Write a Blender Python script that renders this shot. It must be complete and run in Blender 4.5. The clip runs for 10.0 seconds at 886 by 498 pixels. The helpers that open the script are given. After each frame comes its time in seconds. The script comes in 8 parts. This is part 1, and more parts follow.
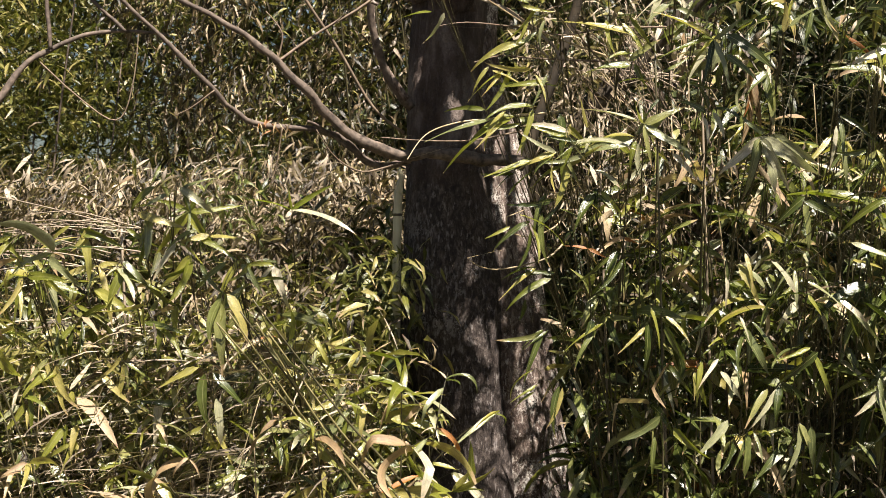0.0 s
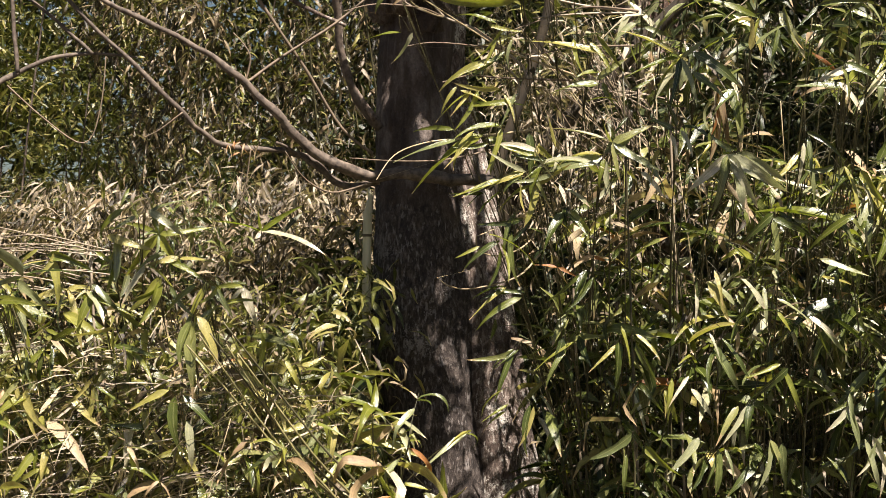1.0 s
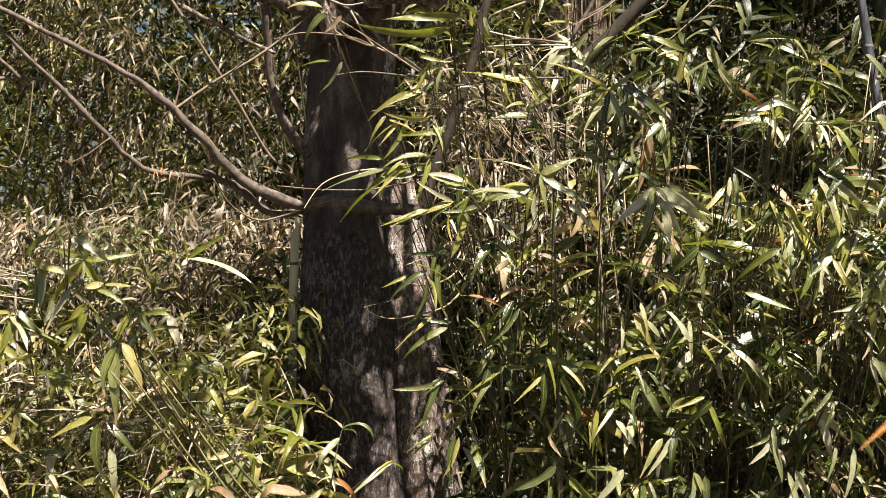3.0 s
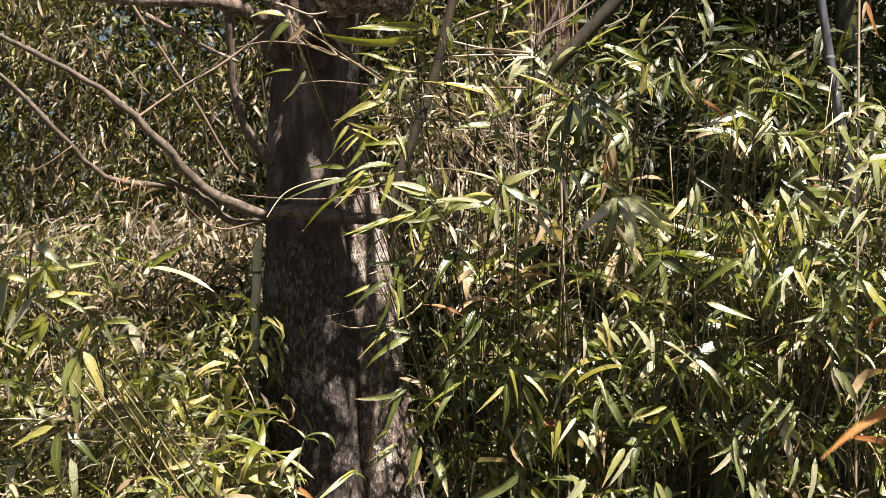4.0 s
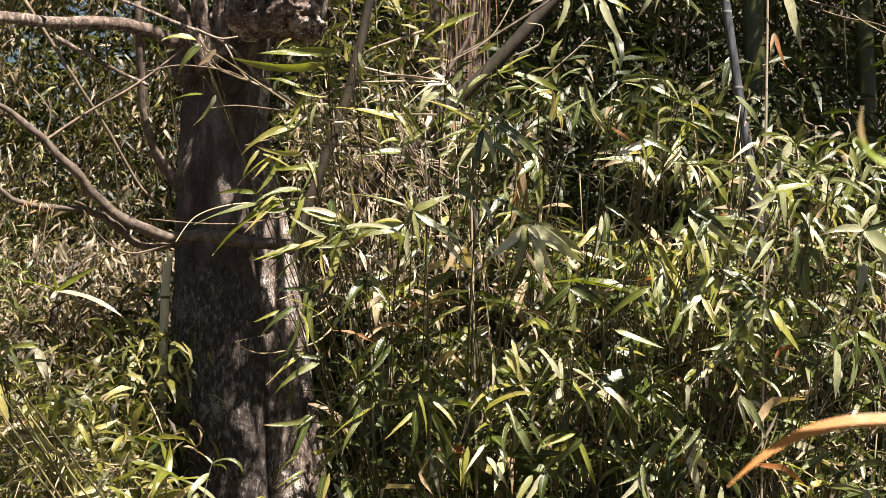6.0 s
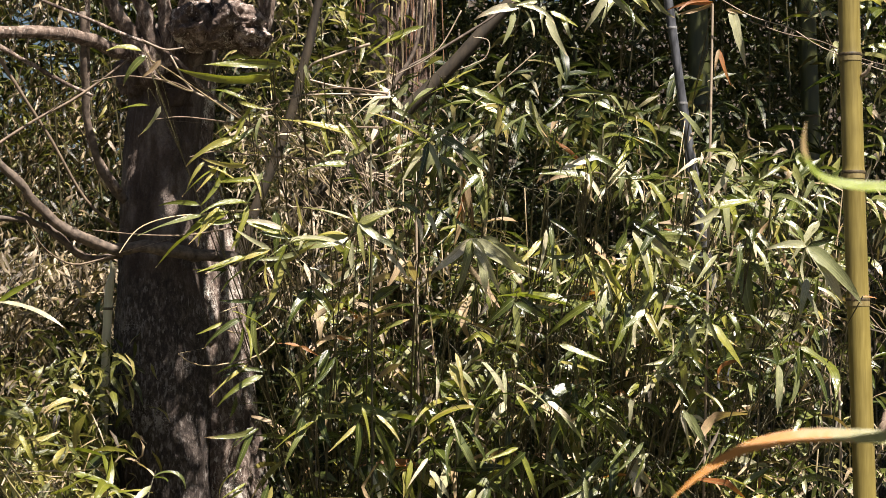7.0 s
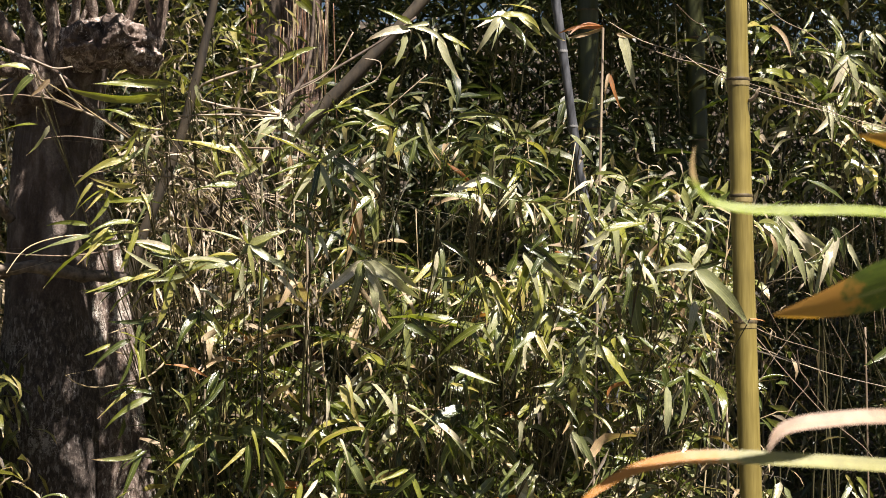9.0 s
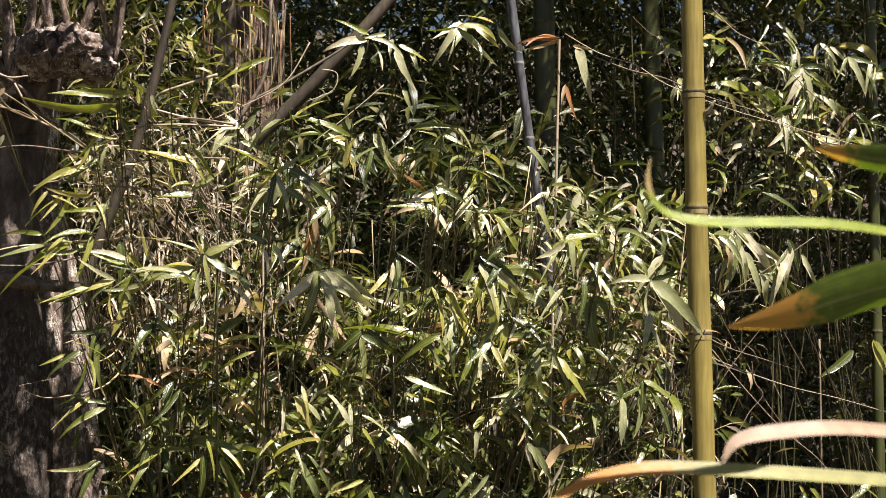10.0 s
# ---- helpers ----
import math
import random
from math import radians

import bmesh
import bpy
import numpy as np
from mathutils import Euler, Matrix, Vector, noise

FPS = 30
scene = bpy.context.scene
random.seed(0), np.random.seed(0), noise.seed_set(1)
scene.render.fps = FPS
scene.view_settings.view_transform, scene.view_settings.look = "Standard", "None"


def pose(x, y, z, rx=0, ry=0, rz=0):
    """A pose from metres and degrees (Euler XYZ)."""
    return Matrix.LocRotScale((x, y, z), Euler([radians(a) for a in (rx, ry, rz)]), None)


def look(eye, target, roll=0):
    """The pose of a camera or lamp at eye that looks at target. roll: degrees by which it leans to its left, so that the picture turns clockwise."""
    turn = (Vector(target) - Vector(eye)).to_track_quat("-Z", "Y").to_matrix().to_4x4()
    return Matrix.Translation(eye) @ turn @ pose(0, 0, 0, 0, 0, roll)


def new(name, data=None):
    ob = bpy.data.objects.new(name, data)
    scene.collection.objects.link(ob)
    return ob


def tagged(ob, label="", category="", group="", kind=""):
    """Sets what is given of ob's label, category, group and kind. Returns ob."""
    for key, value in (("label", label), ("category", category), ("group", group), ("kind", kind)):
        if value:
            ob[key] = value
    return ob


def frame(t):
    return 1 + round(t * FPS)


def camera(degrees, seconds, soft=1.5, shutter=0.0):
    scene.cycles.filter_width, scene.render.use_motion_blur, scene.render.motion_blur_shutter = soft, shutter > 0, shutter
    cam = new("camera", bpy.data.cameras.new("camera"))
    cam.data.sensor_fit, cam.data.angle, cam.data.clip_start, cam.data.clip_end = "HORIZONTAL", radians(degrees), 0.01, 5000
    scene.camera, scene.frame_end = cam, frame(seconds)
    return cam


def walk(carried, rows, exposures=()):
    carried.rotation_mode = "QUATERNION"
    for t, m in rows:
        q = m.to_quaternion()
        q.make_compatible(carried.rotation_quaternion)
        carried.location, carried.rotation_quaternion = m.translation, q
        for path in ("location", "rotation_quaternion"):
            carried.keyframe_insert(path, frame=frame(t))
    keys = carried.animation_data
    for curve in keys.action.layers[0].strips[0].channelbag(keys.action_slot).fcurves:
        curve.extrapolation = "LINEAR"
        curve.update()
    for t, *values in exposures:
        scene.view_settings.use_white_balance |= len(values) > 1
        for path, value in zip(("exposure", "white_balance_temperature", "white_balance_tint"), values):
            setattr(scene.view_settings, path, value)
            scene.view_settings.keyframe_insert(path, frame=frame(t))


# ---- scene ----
cam = camera(25.0, 10.0, soft=0.75)
cam.data.dof.use_dof, cam.data.dof.focus_distance, cam.data.dof.aperture_fstop = True, 6.3, 11.0
EYE = Vector((0.0, 0.0, 1.6))
# seconds, degrees turned to the right, degrees up, roll
TURNS = [
    (0.0, 0.000, 0.000, -0.45), (0.5, 0.317, 0.226, -0.60), (1.0, 0.873, 0.561, -0.98),
    (1.5, 1.455, 0.828, -0.85), (2.0, 1.935, 1.026, -0.52), (2.5, 2.436, 1.224, -0.35),
    (4.0, 4.036, 1.654, -0.21), (4.5, 4.559, 1.807, 0.02), (5.0, 5.158, 1.986, -0.02),
    (5.5, 5.843, 2.194, 0.00), (7.0, 8.206, 2.795, 0.46), (7.5, 8.945, 2.963, 0.52),
    (8.0, 9.819, 3.116, 0.62), (8.5, 10.623, 3.283, 0.63), (9.0, 11.330, 3.441, 0.51),
    (9.5, 11.964, 3.598, 0.70), (10.0, 12.590, 3.765, 0.60),
]


def heading(yaw, pitch):
    a, e = radians(yaw), radians(pitch)
    return Vector((math.sin(a) * math.cos(e), math.cos(a) * math.cos(e), math.sin(e)))


walk(cam, [(t, look(EYE, EYE + heading(yaw, pitch), roll)) for t, yaw, pitch, roll in TURNS],
     [(0.0, 1.44), (2.0, 1.48), (5.5, 1.62), (7.0, 1.47), (10.0, 1.48)])

# ---- light ----
SUN_DIR = Vector((0.26, -0.52, 1.0)).normalized()
world = bpy.data.worlds.new("sky")
scene.world = world
world.use_nodes = True
wn = world.node_tree.nodes
sky = wn.new("ShaderNodeTexSky")
sky.sky_type, sky.sun_disc = "NISHITA", False
sky.sun_elevation, sky.sun_rotation = math.asin(SUN_DIR.z), math.atan2(SUN_DIR.x, SUN_DIR.y)
wn["Background"].inputs["Strength"].default_value = 0.022
world.node_tree.links.new(sky.outputs["Color"], wn["Background"].inputs["Color"])
lamp = bpy.data.lights.new("sun", "SUN")
lamp.energy, lamp.angle, lamp.color = 5.3, radians(0.5), (1.0, 0.905, 0.83)
sun = new("sun", lamp)
sun.matrix_world = look(SUN_DIR * 30, (0, 0, 0))


# ---- materials ----
def shader(name):
    m = bpy.data.materials.new(name)
    m.use_nodes = True
    t = m.node_tree
    return m, t, t.nodes["Principled BSDF"], t.nodes["Material Output"]


def node(t, kind, **values):
    n = t.nodes.new(kind)
    for key, value in values.items():
        n.inputs[key.replace("_", " ")].default_value = value
    return n


def ramp(t, source, stops):
    r = t.nodes.new("ShaderNodeValToRGB")
    e = r.color_ramp.elements
    while len(e) < len(stops):
        e.new(0.5)
    for i, (p, c) in enumerate(stops):
        e[i].position, e[i].color = p, (*c, 1)
    t.links.new(source, r.inputs["Fac"])
    return r.outputs["Color"]


def mix(t, fac, a, b, kind="MIX"):
    n = t.nodes.new("ShaderNodeMix")
    n.data_type, n.blend_type = "RGBA", kind
    for value, sock in ((fac, n.inputs[0]), (a, n.inputs[6]), (b, n.inputs[7])):
        if isinstance(value, bpy.types.NodeSocket):
            t.links.new(value, sock)
        elif isinstance(value, tuple):
            sock.default_value = (*value, 1)
        else:
            sock.default_value = value
    return n.outputs[2]


def scalar(t, op, a, b=0.0):
    n = t.nodes.new("ShaderNodeMath")
    n.operation = op
    for value, sock in ((a, n.inputs[0]), (b, n.inputs[1])):
        if isinstance(value, bpy.types.NodeSocket):
            t.links.new(value, sock)
        else:
            sock.default_value = value
    return n.outputs[0]


def bump(t, height, strength, distance, normal_to):
    n = t.nodes.new("ShaderNodeBump")
    n.inputs["Strength"].default_value, n.inputs["Distance"].default_value = strength, distance
    t.links.new(height, n.inputs["Height"])
    t.links.new(n.outputs["Normal"], normal_to)
    return n.outputs["Normal"]


def leaf_material(name, stops, rough=0.36, through_light=0.32, tip=(0.42, 0.30, 0.16), tip_from=0.86, loose=False):
    """A bamboo blade: parallel veins, pale midrib, blotches and a withered tip."""
    m, t, p, out = shader(name)
    rnd = t.nodes.new("ShaderNodeNewGeometry").outputs["Random Per Island"] if loose else t.nodes.new("ShaderNodeObjectInfo").outputs["Random"]
    base = ramp(t, rnd, stops)
    uv = t.nodes.new("ShaderNodeUVMap")
    sep = t.nodes.new("ShaderNodeSeparateXYZ")
    t.links.new(uv.outputs["UV"], sep.inputs[0])
    geo = t.nodes.new("ShaderNodeNewGeometry")
    blot = node(t, "ShaderNodeTexNoise", Scale=55.0, Detail=5.0, Roughness=0.62)
    t.links.new(geo.outputs["Position"], blot.inputs["Vector"])
    base = mix(t, 0.55, base, ramp(t, blot.outputs["Fac"], [(0.3, (0.5, 0.5, 0.45)), (0.7, (1.3, 1.25, 1.2))]), "MULTIPLY")
    vein = node(t, "ShaderNodeTexNoise", Scale=1.0, Detail=2.0)
    vmap = t.nodes.new("ShaderNodeCombineXYZ")
    t.links.new(scalar(t, "MULTIPLY", sep.outputs["X"], 3.0), vmap.inputs[0])
    t.links.new(scalar(t, "MULTIPLY", sep.outputs["Y"], 42.0), vmap.inputs[1])
    t.links.new(rnd, vmap.inputs[2])
    t.links.new(vmap.outputs[0], vein.inputs["Vector"])
    base = mix(t, 0.7, base, ramp(t, vein.outputs["Fac"], [(0.3, (0.55, 0.56, 0.5)), (0.5, (1.0, 1.0, 1.0)), (0.72, (1.5, 1.45, 1.5))]), "MULTIPLY")
    rib = scalar(t, "ABSOLUTE", scalar(t, "SUBTRACT", sep.outputs["Y"], 0.5))
    rib = scalar(t, "LESS_THAN", rib, 0.035)
    base = mix(t, scalar(t, "MULTIPLY", rib, 0.5), base, (0.30, 0.30, 0.12))
    reach = scalar(t, "ADD", sep.outputs["X"], scalar(t, "MULTIPLY", scalar(t, "SUBTRACT", blot.outputs["Fac"], 0.5), 0.55))
    reach = scalar(t, "ADD", reach, scalar(t, "MULTIPLY", scalar(t, "SUBTRACT", rnd, 0.8), 0.3))
    worn = ramp(t, reach, [(tip_from - 0.05, (0, 0, 0)), (tip_from + 0.05, (1, 1, 1))])
    base = mix(t, worn, base, tip)
    t.links.new(base, p.inputs["Base Color"])
    p.inputs["Roughness"].default_value = rough
    p.inputs["Specular IOR Level"].default_value = 0.6 if loose else 0.85
    nrm = bump(t, vein.outputs["Fac"], 0.5, 0.0012, p.inputs["Normal"])
    tr = t.nodes.new("ShaderNodeBsdfTranslucent")
    t.links.new(mix(t, 1.0, base, (1.35, 1.5, 0.75), "MULTIPLY"), tr.inputs["Color"])
    t.links.new(nrm, tr.inputs["Normal"])
    ms = t.nodes.new("ShaderNodeMixShader")
    ms.inputs[0].default_value = through_light
    t.links.new(p.outputs[0], ms.inputs[1])
    t.links.new(tr.outputs[0], ms.inputs[2])
    t.links.new(ms.outputs[0], out.inputs["Surface"])
    return m


def stem_material(name, a, b, rough=0.5, stretch=(60, 60, 6), relief=0.3):
    """Cane or twig skin: streaks along the length, mottled at two scales."""
    m, t, p, out = shader(name)
    co = t.nodes.new("ShaderNodeTexCoord")
    mp = t.nodes.new("ShaderNodeMapping")
    mp.inputs["Scale"].default_value = stretch
    t.links.new(co.outputs["Object"], mp.inputs["Vector"])
    fine = node(t, "ShaderNodeTexNoise", Scale=1.0, Detail=5.0, Roughness=0.6)
    t.links.new(mp.outputs[0], fine.inputs["Vector"])
    big = node(t, "ShaderNodeTexNoise", Scale=5.0, Detail=3.0)
    t.links.new(co.outputs["Object"], big.inputs["Vector"])
    c = ramp(t, fine.outputs["Fac"], [(0.3, a), (0.7, b)])
    c = mix(t, 0.6, c, ramp(t, big.outputs["Fac"], [(0.35, (0.6, 0.58, 0.55)), (0.65, (1.2, 1.2, 1.15))]), "MULTIPLY")
    t.links.new(c, p.inputs["Base Color"])
    p.inputs["Roughness"].default_value = rough
    bump(t, fine.outputs["Fac"], relief, 0.002, p.inputs["Normal"])
    return m


def bark_material(name, dark, mid, pale, lichen, amount, ridge=22.0, flecks=0.75, smooth_above=None):
    """Rough bark: fissures that run up the stem, flaking plates and pale lichen."""
    m, t, p, out = shader(name)
    co = t.nodes.new("ShaderNodeTexCoord")
    mp = t.nodes.new("ShaderNodeMapping")
    mp.inputs["Scale"].default_value = (ridge * 2.0, ridge * 2.0, ridge * 1.0)
    t.links.new(co.outputs["Object"], mp.inputs["Vector"])
    fis = node(t, "ShaderNodeTexNoise", Scale=1.0, Detail=6.0, Roughness=0.68, Distortion=0.6)
    t.links.new(mp.outputs[0], fis.inputs["Vector"])
    fine = node(t, "ShaderNodeTexNoise", Scale=160.0, Detail=4.0, Roughness=0.7)
    t.links.new(co.outputs["Object"], fine.inputs["Vector"])
    blot = node(t, "ShaderNodeTexNoise", Scale=7.0, Detail=5.0, Roughness=0.65)
    t.links.new(co.outputs["Object"], blot.inputs["Vector"])
    c = ramp(t, fis.outputs["Fac"], [(0.32, dark), (0.5, mid), (0.7, pale)])
    c = mix(t, 0.7, c, ramp(t, fine.outputs["Fac"], [(0.3, (0.45, 0.43, 0.42)), (0.7, (1.35, 1.33, 1.3))]), "MULTIPLY")
    spots = scalar(t, "ADD", scalar(t, "MULTIPLY", blot.outputs["Fac"], 0.6), scalar(t, "MULTIPLY", fine.outputs["Fac"], 0.4))
    li = ramp(t, spots, [(0.60 - amount * 0.18, (0, 0, 0)), (0.64 - amount * 0.14, (1, 1, 1))])
    c = mix(t, li, c, lichen)
    mp2 = t.nodes.new("ShaderNodeMapping")
    mp2.inputs["Scale"].default_value = (95, 95, 34)
    t.links.new(co.outputs["Object"], mp2.inputs["Vector"])
    fleck = node(t, "ShaderNodeTexNoise", Scale=1.0, Detail=3.0, Roughness=0.6)
    t.links.new(mp2.outputs[0], fleck.inputs["Vector"])
    patchy = scalar(t, "ADD", fleck.outputs["Fac"], scalar(t, "MULTIPLY", scalar(t, "SUBTRACT", blot.outputs["Fac"], 0.5), 0.5))
    c = mix(t, scalar(t, "MULTIPLY", ramp(t, patchy, [(0.56, (0, 0, 0)), (0.66, (1, 1, 1))]), flecks), c, mix(t, 0.5, pale, lichen))
    if smooth_above is not None:
        # younger, paler skin on the upper stem, with a ragged lower edge and brown weathered bands
        sep = t.nodes.new("ShaderNodeSeparateXYZ")
        t.links.new(co.outputs["Object"], sep.inputs[0])
        mp3 = t.nodes.new("ShaderNodeMapping")
        mp3.inputs["Scale"].default_value = (13, 13, 5)
        t.links.new(co.outputs["Object"], mp3.inputs["Vector"])
        band = node(t, "ShaderNodeTexNoise", Scale=1.0, Detail=4.0, Roughness=0.6)
        t.links.new(mp3.outputs[0], band.inputs["Vector"])
        young = ramp(t, band.outputs["Fac"], [(0.36, (0.034, 0.021, 0.014)), (0.52, (0.085, 0.060, 0.046)), (0.68, (0.235, 0.195, 0.17))])
        young = mix(t, 0.7, young, ramp(t, fine.outputs["Fac"], [(0.3, (0.55, 0.53, 0.52)), (0.7, (1.25, 1.23, 1.2))]), "MULTIPLY")
        edge = scalar(t, "ADD", sep.outputs["Z"], scalar(t, "MULTIPLY", scalar(t, "SUBTRACT", blot.outputs["Fac"], 0.5), 0.7))
        rise = t.nodes.new("ShaderNodeMapRange")
        rise.inputs["From Min"].default_value, rise.inputs["From Max"].default_value = smooth_above - 0.05, smooth_above + 0.05
        t.links.new(edge, rise.inputs["Value"])
        c = mix(t, scalar(t, "MULTIPLY", rise.outputs[0], 0.85), c, young)
    t.links.new(c, p.inputs["Base Color"])
    p.inputs["Roughness"].default_value = 0.85
    h = scalar(t, "ADD", fis.outputs["Fac"], scalar(t, "MULTIPLY", fine.outputs["Fac"], 0.35))
    bump(t, h, 0.9, 0.012, p.inputs["Normal"])
    return m


GREEN = [(0.0, (0.030, 0.044, 0.007)), (0.45, (0.064, 0.084, 0.014)), (0.75, (0.125, 0.145, 0.034)), (1.0, (0.25, 0.25, 0.09))]
YELLOW = [(0.0, (0.115, 0.138, 0.014)), (0.5, (0.235, 0.24, 0.038)), (1.0, (0.39, 0.335, 0.11))]
PALE = [(0.0, (0.095, 0.115, 0.034)), (0.4, (0.22, 0.235, 0.11)), (0.75, (0.36, 0.355, 0.225)), (1.0, (0.52, 0.475, 0.35))]
TAN = [(0.0, (0.20, 0.13, 0.06)), (0.5, (0.36, 0.25, 0.13)), (1.0, (0.52, 0.42, 0.27))]
ORANGE = [(0.0, (0.24, 0.085, 0.02)), (1.0, (0.42, 0.18, 0.05))]
LEAF = {
    "g": leaf_material("leaf_green", GREEN, 0.27, 0.25),
    "y": leaf_material("leaf_yellow_green", YELLOW, 0.28, 0.32, tip_from=0.9),
    "l": leaf_material("leaf_lime", [(0.0, (0.16, 0.20, 0.014)), (1.0, (0.26, 0.29, 0.03))], 0.34, 0.5, tip_from=0.97),
    "p": leaf_material("leaf_bleached", PALE, 0.27, 0.2, tip=(0.50, 0.40, 0.26), tip_from=0.84),
    "t": leaf_material("leaf_dry", TAN, 0.6, 0.25, tip=(0.3, 0.2, 0.1)),
    "o": leaf_material("leaf_rust", ORANGE, 0.5, 0.35, tip=(0.3, 0.1, 0.02)),
}
MASS = {
    "g": leaf_material("leaves_green", GREEN, 0.34, 0.2, loose=True),
    "y": leaf_material("leaves_olive", [(0.0, (0.035, 0.045, 0.008)), (0.6, (0.13, 0.135, 0.025)), (1.0, (0.34, 0.30, 0.11))], 0.34, 0.27, loose=True),
    "t": leaf_material("leaves_dry", [(0.0, (0.022, 0.016, 0.009)), (0.5, (0.075, 0.052, 0.027)), (0.8, (0.25, 0.185, 0.105)), (1.0, (0.52, 0.42, 0.28))], 0.6, 0.22, tip=(0.4, 0.3, 0.17), loose=True),
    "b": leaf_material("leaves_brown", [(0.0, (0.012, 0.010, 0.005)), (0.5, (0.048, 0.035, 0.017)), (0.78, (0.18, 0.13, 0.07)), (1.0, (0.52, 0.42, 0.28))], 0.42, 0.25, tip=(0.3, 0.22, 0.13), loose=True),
    "s": leaf_material("leaves_straw", [(0.0, (0.09, 0.065, 0.04)), (0.5, (0.29, 0.235, 0.165)), (1.0, (0.55, 0.47, 0.36))], 0.55, 0.22, tip=(0.4, 0.32, 0.22), loose=True),
    # green leaves again, with the shade of the background darkened into the colour
    "d": leaf_material("leaves_green_shaded", [(0.0, (0.016, 0.026, 0.006)), (0.7, (0.042, 0.055, 0.014)), (1.0, (0.16, 0.145, 0.06))], 0.42, 0.22, loose=True),
}
TIPPED = {
    "pink": leaf_material("leaf_near_pink", [(0.0, (0.38, 0.265, 0.19)), (1.0, (0.38, 0.265, 0.19))], 0.5, 0.3, tip=(0.42, 0.30, 0.22), tip_from=0.8),
    "rust": leaf_material("leaf_near_rust", [(0.0, (0.25, 0.245, 0.085)), (1.0, (0.25, 0.245, 0.085))], 0.45, 0.3, tip=(0.43, 0.175, 0.014), tip_from=0.42),
    "curl": leaf_material("leaf_near_curl", [(0.0, (0.22, 0.28, 0.03)), (1.0, (0.22, 0.28, 0.03))], 0.4, 0.4, tip=(0.42, 0.30, 0.14), tip_from=0.78),
    "green": leaf_material("leaf_near_green", [(0.0, (0.10, 0.15, 0.012)), (1.0, (0.10, 0.15, 0.012))], 0.5, 0.5, tip=(0.52, 0.26, 0.05), tip_from=0.60),
}
CANE = stem_material("cane_green_brown", (0.028, 0.026, 0.010), (0.095, 0.082, 0.034), 0.5)
STRAW = stem_material("cane_straw", (0.28, 0.21, 0.11), (0.46, 0.38, 0.23), 0.5)
TWIG = stem_material("twig_brown", (0.09, 0.06, 0.04), (0.24, 0.18, 0.12), 0.7)
BOUGH = stem_material("bough_bark", (0.030, 0.021, 0.015), (0.19, 0.145, 0.11), 0.75, (46, 46, 46), 0.9)
# darker than the boughs: the leaning stems' shade is put into the colour
SHADED_STEM = stem_material("leaning_stem_bark_shaded", (0.014, 0.010, 0.005), (0.055, 0.040, 0.022), 0.8, (50, 50, 16), 0.8)
GOLD = stem_material("culm_gold", (0.145, 0.112, 0.024), (0.235, 0.188, 0.052), 0.42, (150, 150, 9), 0.25)
SLATE = stem_material("culm_slate", (0.016, 0.017, 0.02), (0.13, 0.135, 0.15), 0.38, (60, 60, 14), 0.3)
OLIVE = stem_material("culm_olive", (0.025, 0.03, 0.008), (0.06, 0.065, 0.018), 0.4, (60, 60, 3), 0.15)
BLOND = stem_material("culm_blond", (0.40, 0.37, 0.24), (0.58, 0.54, 0.38), 0.4, (60, 60, 3), 0.15)
RING = stem_material("node_ring", (0.025, 0.02, 0.012), (0.13, 0.095, 0.04), 0.6, (60, 60, 60), 0.6)
WAX_OCHRE = stem_material("node_wax_ochre", (0.15, 0.11, 0.03), (0.32, 0.26, 0.11), 0.6, (60, 60, 30), 0.4)
WAX_GREY = stem_material("node_wax_grey", (0.12, 0.12, 0.12), (0.24, 0.24, 0.24), 0.6)
PALE_TWIG = stem_material("twig_pale", (0.20, 0.15, 0.10), (0.40, 0.33, 0.24), 0.55)
OLIVE_CANE = stem_material("cane_olive", (0.10, 0.09, 0.03), (0.26, 0.225, 0.10), 0.45)
RUSSET = stem_material("straw_russet", (0.16, 0.07, 0.035), (0.34, 0.19, 0.11), 0.6)
BARK = bark_material("bark_dark", (0.012, 0.009, 0.007), (0.050, 0.037, 0.030), (0.17, 0.14, 0.12), (0.34, 0.31, 0.29), 0.0, 30.0, 0.8, 1.80)
LICHEN = bark_material("bark_lichen", (0.022, 0.015, 0.012), (0.12, 0.085, 0.066), (0.40, 0.34, 0.29), (0.60, 0.57, 0.50), 0.36, 26.0, 0.9)
KNOB = bark_material("bark_knob", (0.016, 0.011, 0.009), (0.12, 0.084, 0.066), (0.52, 0.44, 0.385), (0.68, 0.63, 0.58), 0.25, 11.0, 0.8)
LIMB = bark_material("bark_limb", (0.03, 0.020, 0.015), (0.13, 0.092, 0.070), (0.38, 0.30, 0.245), (0.52, 0.46, 0.40), 0.10, 22.0)
CEDAR = bark_material("bark_shreddy", (0.06, 0.035, 0.025), (0.18, 0.115, 0.085), (0.36, 0.27, 0.22), (0.4, 0.38, 0.33), 0.0, 34.0)
# leaf litter, with the deep shade under the thicket put into its colour
SHADED_EARTH = bark_material("litter_earth_shaded", (0.012, 0.009, 0.006), (0.035, 0.026, 0.017), (0.08, 0.058, 0.036), (0.15, 0.11, 0.07), 0.1, 9.0)


